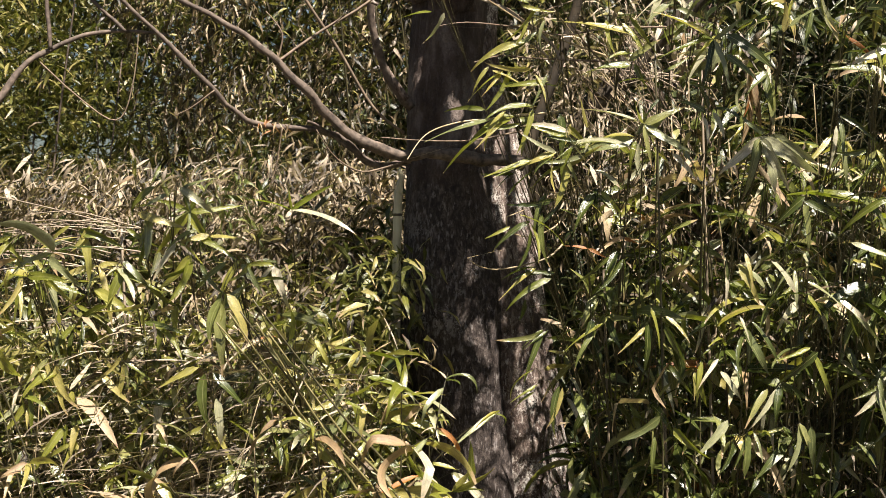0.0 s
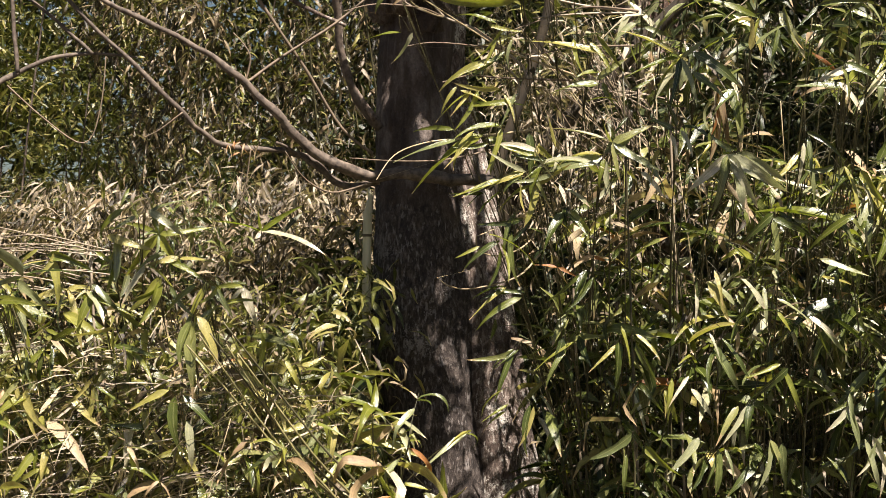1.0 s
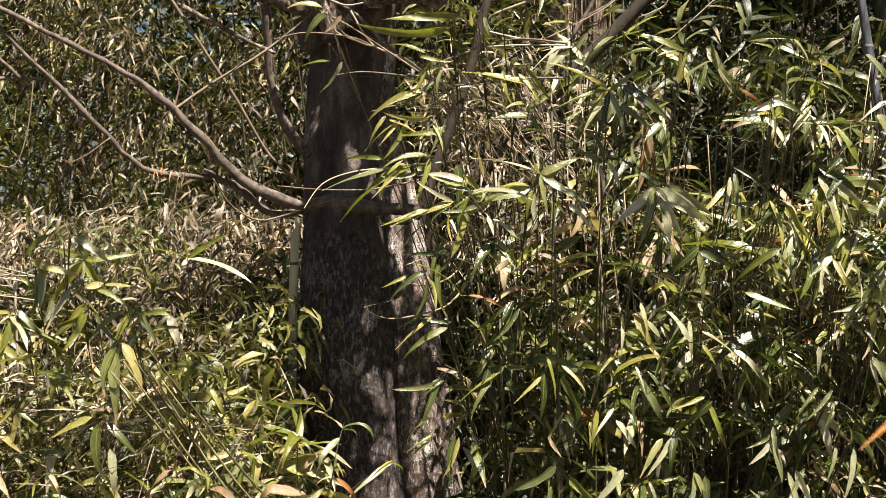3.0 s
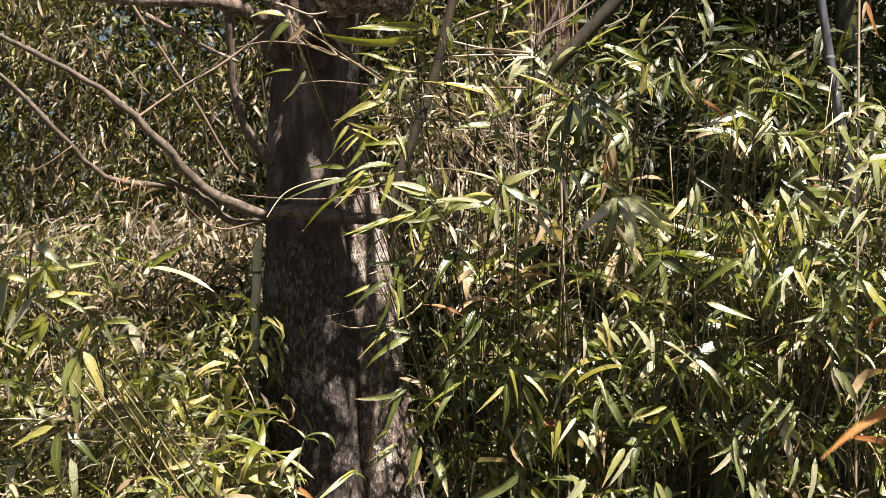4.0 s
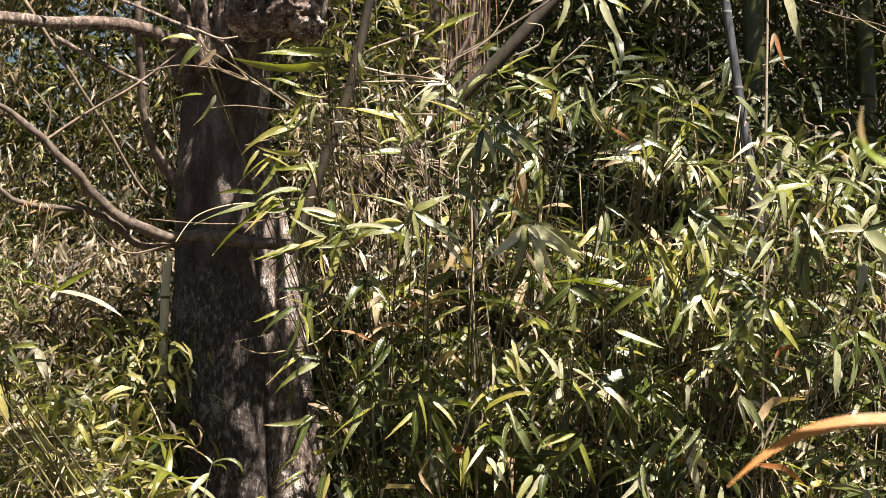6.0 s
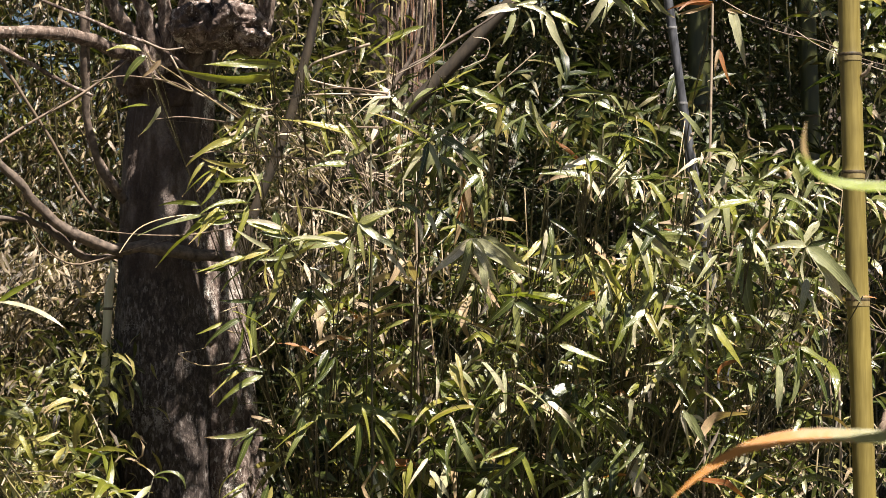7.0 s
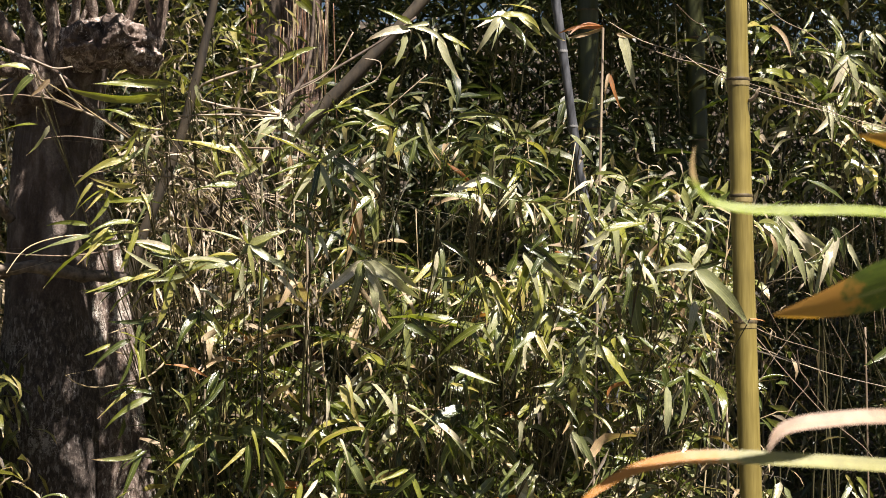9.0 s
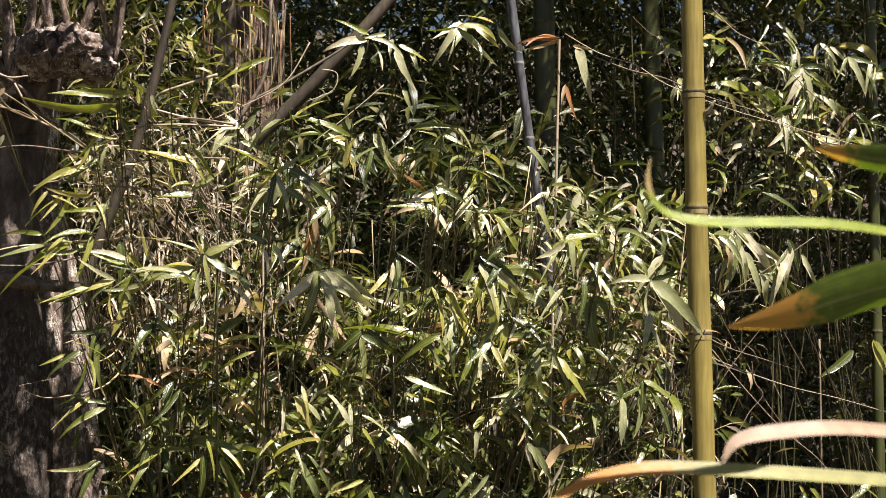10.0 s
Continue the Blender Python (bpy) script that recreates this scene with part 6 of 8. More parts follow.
spray((2.034, 6.02, 2.096), (2.07, 6.94), [(0.044, 0.017, -59, 0.086, "p"), (0.032, -0.003, -99, 0.139, "p"), (-0.045, -0.035, -55, 0.094, "g"), (-0.003, -0.015, 0, 0.098, "p"), (0.007, 0.036, -118, 0.103, "p"), (-0.045, 0.016, -109, 0.128, "p")], "bamboo with bleached drooping leaves", "pale bamboo by the golden culm", spread=0.4)
spray((1.915, 6.00, 2.056), (1.95, 6.97), [(-0.024, 0.026, -99, 0.116, "p"), (0.027, 0.015, -124, 0.130, "p"), (0.018, 0.021, -109, 0.125, "p"), (0.011, -0.033, -53, 0.115, "p"), (0.002, -0.006, -114, 0.110, "y"), (0.018, -0.033, -106, 0.088, "y")], "bamboo with bleached drooping leaves", "pale bamboo by the golden culm", spread=0.4)
spray((1.765, 5.75, 1.933), (1.83, 6.29), [(-0.012, -0.015, -51, 0.114, "p"), (-0.018, 0.007, -88, 0.100, "p"), (0.011, 0.013, -64, 0.081, "p"), (-0.003, 0.029, -109, 0.090, "g"), (-0.031, 0.028, -60, 0.100, "p"), (-0.044, -0.027, -94, 0.141, "g")], "bamboo with bleached drooping leaves", "pale bamboo by the golden culm", spread=0.4)
spray((2.041, 5.93, 1.966), (2.13, 6.90), [(-0.002, -0.001, -126, 0.136, "p"), (-0.046, -0.019, -103, 0.117, "p"), (0.032, -0.014, -110, 0.139, "p"), (0.014, -0.033, -101, 0.151, "g"), (-0.013, 0.033, -128, 0.155, "p"), (-0.028, -0.016, -69, 0.166, "p")], "bamboo with bleached drooping leaves", "pale bamboo by the golden culm", spread=0.4)
spray((1.677, 5.75, 2.016), (1.60, 6.67), [(-0.002, 0.002, -104, 0.101, "p"), (0.039, -0.028, -129, 0.083, "p"), (0.000, 0.031, -95, 0.133, "p"), (-0.016, 0.004, -140, 0.112, "p"), (-0.035, -0.011, -123, 0.122, "p")], "bamboo with bleached drooping leaves", "pale bamboo by the golden culm", spread=0.4)
spray((1.614, 5.84, 2.072), (1.66, 6.78), [(-0.012, 0.012, -25, 0.082, "p"), (-0.030, 0.020, -102, 0.136, "p"), (-0.003, 0.015, -105, 0.082, "p"), (0.037, -0.005, -64, 0.093, "y"), (0.012, -0.024, -116, 0.115, "p")], "bamboo with bleached drooping leaves", "pale bamboo by the golden culm", spread=0.4)
spray((1.946, 5.81, 1.802), (2.04, 6.49), [(0.039, 0.019, -104, 0.138, "g"), (0.027, -0.031, -129, 0.089, "g"), (0.003, 0.012, -115, 0.131, "p"), (0.033, -0.015, -18, 0.101, "p"), (-0.025, 0.004, -55, 0.141, "p")], "bamboo with bleached drooping leaves", "pale bamboo by the golden culm", spread=0.4)
spray((1.884, 5.78, 1.595), (1.95, 6.40), [(0.016, 0.012, -87, 0.109, "g"), (-0.046, 0.019, -81, 0.128, "g"), (-0.034, 0.025, -94, 0.142, "g"), (0.018, -0.027, -88, 0.133, "p")], "bamboo with bleached drooping leaves", "pale bamboo by the golden culm", spread=0.4)
spray((2.176, 6.04, 1.885), (2.21, 6.67), [(0.027, -0.026, -84, 0.131, "g"), (-0.021, 0.016, -61, 0.154, "p"), (-0.007, -0.022, -166, 0.167, "g"), (-0.004, 0.017, -61, 0.140, "g"), (-0.047, -0.025, -111, 0.134, "g")], "bamboo with bleached drooping leaves", "pale bamboo by the golden culm", spread=0.4)
spray((2.757, 6.76, 2.872), (3.53, 7.28), [(-0.045, 0.031, -117, 0.092, "p"), (0.049, -0.039, -95, 0.132, "p"), (0.015, -0.001, -63, 0.079, "g"), (0.011, 0.005, -65, 0.111, "g"), (0.026, 0.000, -64, 0.126, "p"), (-0.016, 0.040, -38, 0.108, "p")], "bamboo with bleached drooping leaves", "pale bamboo by the golden culm", spread=0.4)
spray((2.893, 6.62, 2.813), (3.44, 7.38), [(-0.042, 0.005, -45, 0.096, "p"), (-0.047, 0.006, -112, 0.139, "p"), (-0.002, -0.005, -52, 0.080, "p"), (-0.008, -0.013, -91, 0.133, "p"), (-0.014, -0.017, -102, 0.117, "p"), (0.009, 0.029, -130, 0.097, "p")], "bamboo with bleached drooping leaves", "pale bamboo by the golden culm", spread=0.4)
spray((2.802, 6.56, 2.638), (3.62, 7.52), [(-0.029, -0.000, -107, 0.116, "p"), (0.034, 0.005, -75, 0.082, "g"), (-0.040, -0.031, -105, 0.137, "g"), (0.006, -0.014, -42, 0.120, "p"), (0.005, -0.007, -119, 0.099, "p"), (0.020, 0.025, -86, 0.130, "p")], "bamboo with bleached drooping leaves", "pale bamboo by the golden culm", spread=0.4)
spray((3.057, 6.69, 2.750), (3.56, 7.60), [(0.040, 0.003, -103, 0.082, "p"), (0.025, -0.009, -96, 0.108, "p"), (0.026, 0.028, -118, 0.140, "p"), (-0.013, -0.002, -55, 0.118, "g"), (0.036, -0.030, -139, 0.091, "g"), (0.026, 0.010, -109, 0.119, "p")], "bamboo with bleached drooping leaves", "pale bamboo by the golden culm", spread=0.4)
spray((2.973, 6.66, 2.556), (3.38, 7.31), [(0.037, -0.000, -71, 0.131, "p"), (0.045, 0.020, -62, 0.131, "p"), (0.034, -0.033, -126, 0.105, "p"), (-0.048, 0.034, -110, 0.094, "p"), (0.026, 0.030, -50, 0.103, "g"), (0.034, -0.017, 8, 0.129, "g")], "bamboo with bleached drooping leaves", "pale bamboo by the golden culm", spread=0.4)
spray((2.632, 6.41, 2.492), (3.53, 7.33), [(-0.023, 0.020, -81, 0.079, "p"), (0.037, -0.030, -48, 0.105, "g"), (-0.006, 0.033, -86, 0.138, "p"), (0.013, 0.008, -123, 0.123, "p")], "bamboo with bleached drooping leaves", "pale bamboo by the golden culm", spread=0.4)
spray((3.016, 6.61, 1.744), (3.45, 7.41), [(0.033, 0.021, -88, 0.160, "y"), (0.032, 0.016, -61, 0.164, "y"), (-0.043, -0.021, -137, 0.164, "g")], "bamboo with bleached drooping leaves", "pale bamboo by the golden culm", spread=0.4)
spray((2.943, 7.00, 1.202), (3.51, 7.75), [(0.039, -0.013, -78, 0.128, "p"), (0.043, -0.006, -54, 0.103, "p"), (-0.013, 0.026, -64, 0.097, "y"), (0.031, 0.014, -56, 0.106, "y"), (0.009, -0.004, -121, 0.128, "p"), (0.011, -0.040, -49, 0.130, "p")], "bamboo with bleached drooping leaves", "pale bamboo by the golden culm", spread=0.4)
spray((3.099, 6.85, 1.231), (3.65, 7.84), [(0.005, -0.034, -132, 0.103, "p"), (0.010, -0.026, -114, 0.144, "p"), (0.009, -0.004, -28, 0.163, "y"), (0.035, -0.039, -132, 0.144, "p"), (0.048, 0.011, -142, 0.149, "p"), (0.003, -0.018, -124, 0.174, "p")], "bamboo with bleached drooping leaves", "pale bamboo by the golden culm", spread=0.4)
spray((2.515, 6.64, 1.204), (3.53, 7.33), [(0.024, 0.014, -121, 0.151, "p"), (0.020, -0.025, -182, 0.151, "g"), (0.038, -0.004, -67, 0.101, "p"), (-0.030, -0.038, -65, 0.166, "p"), (0.001, 0.035, -95, 0.108, "p")], "bamboo with bleached drooping leaves", "pale bamboo by the golden culm", spread=0.4)
spray((0.327, 5.70, 2.385), (0.51, 6.42), [(0.031, 0.019, -183, 0.225, "y"), (-0.012, -0.017, -169, 0.263, "y"), (-0.018, 0.008, 163, 0.083, "y"), (-0.001, -0.010, -177, 0.162, "y")], "upright bamboo with glossy green and bleached leaves", "bamboo thicket beside the tree", spread=0.18, wide=0)
spray((0.397, 5.63, 2.375), (0.69, 6.60), [(-0.016, -0.011, 106, 0.080, "y"), (0.017, 0.022, -86, 0.064, "p"), (0.036, -0.022, 52, 0.076, "y"), (-0.037, 0.011, -105, 0.039, "y")], "upright bamboo with glossy green and bleached leaves", "bamboo thicket beside the tree", spread=0.15, wide=1)
spray((0.457, 5.67, 2.564), (0.70, 6.39), [(0.000, -0.000, -4, 0.190, "y")], "upright bamboo with glossy green and bleached leaves", "bamboo thicket beside the tree", spread=0.15, wide=0)
spray((0.673, 5.62, 2.481), (0.73, 6.53), [(-0.020, -0.012, 34, 0.111, "y"), (0.020, 0.012, -151, 0.120, "y")], "upright bamboo with glossy green and bleached leaves", "bamboo thicket beside the tree", spread=0.15, wide=1)
spray((0.343, 5.69, 2.218), (0.62, 6.38), [(-0.097, 0.026, 15, 0.082, "g"), (0.219, -0.013, 167, 0.238, "y"), (-0.097, -0.028, -170, 0.184, "y"), (-0.070, -0.001, -140, 0.131, "p"), (0.045, 0.015, -11, 0.081, "g")], "upright bamboo with glossy green and bleached leaves", "bamboo thicket beside the tree", spread=0.15, wide=0)
spray((0.722, 5.62, 2.316), (0.70, 6.40), [(0.061, 0.023, -146, 0.156, "p"), (-0.058, -0.044, -27, 0.085, "p"), (0.077, 0.053, -69, 0.059, "y"), (-0.079, -0.031, -149, 0.120, "p")], "upright bamboo with glossy green and bleached leaves", "bamboo thicket beside the tree", spread=0.22, wide=1)
spray((0.789, 5.62, 2.340), (0.69, 6.40), [(0.016, 0.008, -13, 0.199, "y"), (0.081, 0.018, -163, 0.125, "y"), (0.027, 0.008, 35, 0.121, "y"), (-0.124, -0.033, -175, 0.089, "p")], "upright bamboo with glossy green and bleached leaves", "bamboo thicket beside the tree", spread=0.22, wide=0)
spray((0.544, 5.70, 2.132), (0.43, 6.60), [(-0.010, -0.002, 43, 0.108, "g"), (0.007, -0.007, -72, 0.102, "g"), (-0.001, -0.011, -180, 0.155, "g"), (0.004, 0.020, 171, 0.082, "y")], "upright bamboo with glossy green and bleached leaves", "bamboo thicket beside the tree", spread=0.2, wide=1)
spray((0.820, 5.62, 2.182), (0.75, 6.16), [(-0.033, 0.015, -143, 0.152, "y"), (-0.047, -0.017, -104, 0.077, "p"), (-0.020, 0.015, -28, 0.163, "g"), (-0.022, -0.039, -39, 0.131, "p"), (0.032, 0.013, 49, 0.082, "p"), (-0.001, 0.020, 119, 0.048, "p"), (0.091, -0.007, -148, 0.055, "t")], "upright bamboo with glossy green and bleached leaves", "bamboo thicket beside the tree", spread=0.25, wide=1)
spray((0.964, 5.62, 2.209), (1.06, 6.60), [(-0.001, -0.007, 80, 0.094, "y"), (0.015, 0.009, 39, 0.119, "p"), (0.026, 0.120, 37, 0.070, "p"), (-0.012, -0.083, 31, 0.082, "g"), (-0.028, -0.039, -46, 0.096, "y")], "upright bamboo with glossy green and bleached leaves", "bamboo thicket beside the tree", spread=0.22, wide=1)
spray((1.029, 5.62, 2.576), (0.94, 6.36), [(-0.019, -0.012, -99, 0.101, "p"), (0.013, -0.006, -61, 0.089, "p"), (-0.003, -0.001, -179, 0.134, "p"), (0.002, 0.015, 164, 0.109, "y"), (0.008, 0.004, -10, 0.102, "p")], "upright bamboo with glossy green and bleached leaves", "bamboo thicket beside the tree", spread=0.3, wide=1)
spray((0.359, 5.70, 2.002), (0.68, 6.26), [(-0.032, 0.060, -188, 0.213, "g"), (-0.026, 0.068, -81, 0.041, "p"), (0.055, -0.063, 101, 0.099, "y"), (0.003, -0.065, 169, 0.120, "y")], "upright bamboo with glossy green and bleached leaves", "bamboo thicket beside the tree", spread=0.15, wide=0)
spray((0.137, 5.66, 1.989), (0.74, 6.47), [(-0.014, 0.004, 169, 0.117, "y"), (0.002, -0.024, -166, 0.194, "p"), (0.013, 0.020, -14, 0.071, "g")], "upright bamboo with glossy green and bleached leaves", "bamboo thicket beside the tree", spread=0.18, wide=0)
spray((0.239, 5.68, 1.963), (0.59, 6.62), [(-0.030, 0.017, -154, 0.254, "y"), (0.008, -0.007, -109, 0.097, "p"), (-0.025, 0.006, -15, 0.112, "g"), (0.046, -0.016, -31, 0.124, "g")], "upright bamboo with glossy green and bleached leaves", "bamboo thicket beside the tree", spread=0.18, wide=1)
spray((0.537, 5.65, 1.917), (0.51, 6.17), [(0.005, -0.009, -164, 0.180, "p"), (0.005, -0.003, -187, 0.136, "y"), (0.011, 0.002, 50, 0.090, "p"), (0.038, 0.002, -15, 0.160, "p"), (0.027, 0.007, 25, 0.096, "y"), (-0.114, 0.002, -121, 0.067, "p"), (0.011, -0.014, -112, 0.084, "y"), (0.016, 0.013, 142, 0.087, "g")], "upright bamboo with glossy green and bleached leaves", "bamboo thicket beside the tree", spread=0.28, wide=1)
spray((0.751, 5.62, 1.979), (0.81, 6.25), [(0.010, -0.000, -57, 0.082, "p"), (-0.017, -0.013, -70, 0.081, "p"), (-0.006, -0.003, 142, 0.087, "g"), (-0.001, 0.008, 100, 0.077, "g"), (0.015, 0.008, 2, 0.087, "g")], "upright bamboo with glossy green and bleached leaves", "bamboo thicket beside the tree", spread=0.28, wide=1)
spray((0.916, 5.62, 1.917), (0.81, 6.62), [(-0.005, -0.003, -146, 0.074, "p"), (0.001, -0.005, -75, 0.088, "p"), (0.006, -0.003, -27, 0.157, "p"), (0.001, 0.008, 16, 0.087, "y"), (-0.005, 0.003, 161, 0.088, "p"), (0.017, -0.008, -59, 0.096, "y"), (-0.015, 0.008, 103, 0.078, "g")], "upright bamboo with glossy green and bleached leaves", "bamboo thicket beside the tree", spread=0.3, wide=1)
spray((-0.016, 5.63, 2.352), (0.65, 6.39), [(0.026, -0.086, -118, 0.106, "p"), (0.024, 0.046, -126, 0.076, "t"), (-0.006, -0.084, -176, 0.100, "y"), (-0.017, 0.057, -141, 0.107, "g"), (-0.028, 0.067, 159, 0.100, "y")], "upright bamboo with glossy green and bleached leaves", "bamboo thicket beside the tree", spread=0.12, wide=1)
spray((0.614, 5.62, 2.080), (0.67, 6.18), [(0.009, 0.013, 23, 0.089, "y"), (-0.002, -0.062, -136, 0.084, "g"), (0.084, -0.019, -22, 0.087, "g"), (0.030, 0.088, 115, 0.087, "y"), (-0.121, -0.019, 23, 0.089, "g")], "upright bamboo with glossy green and bleached leaves", "bamboo thicket beside the tree", spread=0.2, wide=0)
spray((0.492, 5.62, 1.871), (0.65, 6.23), [(0.209, 0.056, -116, 0.114, "y"), (0.155, -0.009, -39, 0.091, "p"), (-0.125, 0.013, -127, 0.102, "y"), (-0.060, -0.052, -33, 0.084, "p"), (-0.179, -0.009, -154, 0.078, "g")], "upright bamboo with glossy green and bleached leaves", "bamboo thicket beside the tree", spread=0.2, wide=1)
spray((1.151, 5.80, 2.583), (1.25, 6.55), [(-0.016, 0.034, -109, 0.094, "p"), (-0.004, 0.008, -81, 0.136, "p"), (0.037, 0.008, -81, 0.086, "p"), (0.019, -0.112, -80, 0.083, "p"), (-0.037, 0.046, -157, 0.087, "p"), (0.001, 0.016, -29, 0.101, "y")], "upright bamboo with glossy green and bleached leaves", "bamboo thicket beside the tree", spread=0.35, wide=1)
spray((1.395, 5.80, 2.671), (1.50, 6.50), [(-0.048, 0.004, -146, 0.106, "p"), (-0.036, -0.005, -130, 0.136, "p"), (0.053, 0.007, 166, 0.108, "y"), (0.065, -0.005, -68, 0.101, "p"), (-0.009, -0.008, -46, 0.096, "g"), (-0.024, 0.007, 47, 0.069, "p")], "upright bamboo with glossy green and bleached leaves", "bamboo thicket beside the tree", spread=0.35, wide=1)
spray((1.328, 5.50, 2.327), (1.27, 6.31), [(-0.028, 0.011, -173, 0.081, "g"), (0.050, 0.051, -179, 0.145, "g"), (0.143, -0.055, -50, 0.103, "p"), (-0.106, 0.004, -154, 0.112, "g"), (-0.059, -0.011, -54, 0.091, "p")], "upright bamboo with glossy green and bleached leaves", "bamboo thicket beside the tree", spread=0.25, wide=1)
spray((1.539, 5.45, 2.110), (1.46, 6.37), [(-0.016, 0.043, 9, 0.117, "p"), (0.076, 0.031, -114, 0.139, "p"), (0.014, -0.111, 10, 0.142, "y"), (-0.020, 0.028, -148, 0.099, "p"), (-0.050, -0.003, -72, 0.112, "g"), (-0.004, 0.012, -19, 0.086, "y")], "upright bamboo with glossy green and bleached leaves", "bamboo thicket beside the tree", spread=0.3, wide=1)
spray((1.219, 5.50, 2.080), (1.14, 6.04), [(-0.032, 0.069, -161, 0.104, "g"), (-0.024, 0.061, -75, 0.104, "g"), (-0.017, 0.069, -19, 0.104, "g"), (0.092, 0.022, -51, 0.112, "p"), (-0.079, -0.009, -141, 0.110, "g"), (-0.048, -0.055, -55, 0.108, "g"), (0.046, -0.071, -15, 0.118, "g"), (0.061, -0.087, -134, 0.100, "p")], "upright bamboo with glossy green and bleached leaves", "bamboo thicket beside the tree", spread=0.35, wide=1)
spray((1.261, 5.50, 2.049), (1.21, 6.48), [(-0.196, 0.053, -103, 0.111, "g"), (-0.165, -0.056, -54, 0.091, "g"), (0.100, 0.037, -167, 0.084, "p"), (0.115, 0.022, -56, 0.125, "y"), (0.146, -0.056, -141, 0.088, "g")], "upright bamboo with glossy green and bleached leaves", "bamboo thicket beside the tree", spread=0.3, wide=1)
spray((0.214, 5.63, 1.972), (0.73, 6.43), [(0.043, 0.022, -102, 0.134, "y"), (0.004, -0.020, -160, 0.103, "y"), (-0.042, -0.012, -133, 0.110, "y"), (-0.033, 0.016, -139, 0.127, "y"), (0.044, 0.028, -186, 0.144, "y")], "upright bamboo with glossy green and bleached leaves", "bamboo thicket beside the tree", spread=0.3, wide=0)
spray((0.233, 5.63, 1.829), (0.59, 6.27), [(0.021, -0.013, -146, 0.101, "g"), (0.024, 0.023, -159, 0.144, "y"), (-0.028, -0.012, -142, 0.089, "g"), (-0.030, -0.018, -178, 0.097, "g"), (0.008, 0.022, -149, 0.111, "g")], "upright bamboo with glossy green and bleached leaves", "bamboo thicket beside the tree", spread=0.3, wide=0)
spray((0.277, 5.62, 2.100), (0.62, 6.14), [(0.023, -0.030, -171, 0.150, "y"), (-0.024, 0.004, -176, 0.129, "y"), (-0.013, -0.012, -58, 0.086, "y"), (0.017, -0.020, -167, 0.091, "p"), (0.020, -0.010, -112, 0.103, "p")], "upright bamboo with glossy green and bleached leaves", "bamboo thicket beside the tree", spread=0.3, wide=0)
spray((0.159, 5.66, 2.094), (0.73, 6.59), [(-0.017, 0.011, -22, 0.137, "y"), (-0.025, 0.022, -132, 0.091, "y"), (0.015, 0.009, -147, 0.131, "y"), (0.015, 0.011, -125, 0.094, "y"), (0.035, 0.008, -111, 0.132, "y")], "upright bamboo with glossy green and bleached leaves", "bamboo thicket beside the tree", spread=0.3, wide=0)
spray((0.313, 5.69, 1.735), (0.72, 6.67), [(-0.030, -0.033, -99, 0.156, "g"), (-0.017, 0.022, -123, 0.127, "g"), (0.025, 0.010, -118, 0.106, "g"), (0.019, -0.023, -19, 0.103, "g"), (0.005, 0.003, -164, 0.137, "g")], "upright bamboo with glossy green and bleached leaves", "bamboo thicket beside the tree", spread=0.3, wide=0)
spray((0.215, 5.65, 1.670), (0.78, 6.52), [(0.033, 0.007, -156, 0.137, "g"), (-0.024, -0.007, -150, 0.087, "y"), (0.034, -0.019, -98, 0.121, "g"), (0.035, -0.002, -67, 0.118, "y"), (0.003, 0.025, -18, 0.151, "y")], "upright bamboo with glossy green and bleached leaves", "bamboo thicket beside the tree", spread=0.3, wide=0)
spray((0.305, 5.69, 1.542), (0.61, 6.48), [(0.014, -0.013, -181, 0.099, "g"), (0.004, -0.028, -162, 0.157, "y"), (-0.037, 0.005, -143, 0.141, "y"), (-0.021, -0.014, -185, 0.098, "g"), (-0.045, 0.004, -172, 0.095, "g")], "upright bamboo with glossy green and bleached leaves", "bamboo thicket beside the tree", spread=0.3, wide=0)
spray((0.326, 5.69, 1.381), (0.68, 6.25), [(-0.027, -0.014, -144, 0.086, "g"), (0.004, 0.031, -129, 0.093, "g"), (-0.036, -0.022, -163, 0.143, "g"), (-0.041, -0.012, -147, 0.100, "g"), (-0.044, -0.017, -118, 0.155, "g")], "upright bamboo with glossy green and bleached leaves", "bamboo thicket beside the tree", spread=0.3, wide=0)
spray((0.358, 5.63, 1.893), (0.61, 6.20), [(-0.008, 0.032, -58, 0.094, "p"), (0.000, 0.032, -204, 0.136, "p"), (0.026, 0.009, -180, 0.105, "g"), (0.022, -0.003, -147, 0.082, "p"), (0.043, -0.031, -160, 0.123, "p")], "upright bamboo with glossy green and bleached leaves", "bamboo thicket beside the tree", spread=0.3, wide=0)
spray((0.294, 5.62, 1.226), (0.75, 6.61), [(0.039, -0.019, -101, 0.122, "y"), (-0.044, 0.031, -155, 0.108, "y"), (-0.030, -0.010, -150, 0.089, "y"), (0.031, -0.012, -112, 0.146, "g"), (-0.040, -0.030, -149, 0.099, "g")], "upright bamboo with glossy green and bleached leaves", "bamboo thicket beside the tree", spread=0.3, wide=0)
spray((0.254, 5.64, 2.262), (0.62, 6.58), [(0.040, -0.015, -117, 0.088, "p"), (0.019, 0.026, -124, 0.155, "y"), (-0.009, -0.010, -104, 0.090, "y"), (-0.029, 0.026, -23, 0.097, "y"), (-0.005, 0.029, -202, 0.134, "y")], "upright bamboo with glossy green and bleached leaves", "bamboo thicket beside the tree", spread=0.3, wide=0)
leaning = root("bare_twigs", (0.9, 6.2, 0.0), "sheaf of pale bare twigs leaning towards the tree", "twig")
under("cane", tube_mesh("cane", [(0, 0.1, 0), (0.0, 0.05, 0.9), (-0.1, 0, 1.75)], [0.005, 0.004], CANE, 6), leaning)
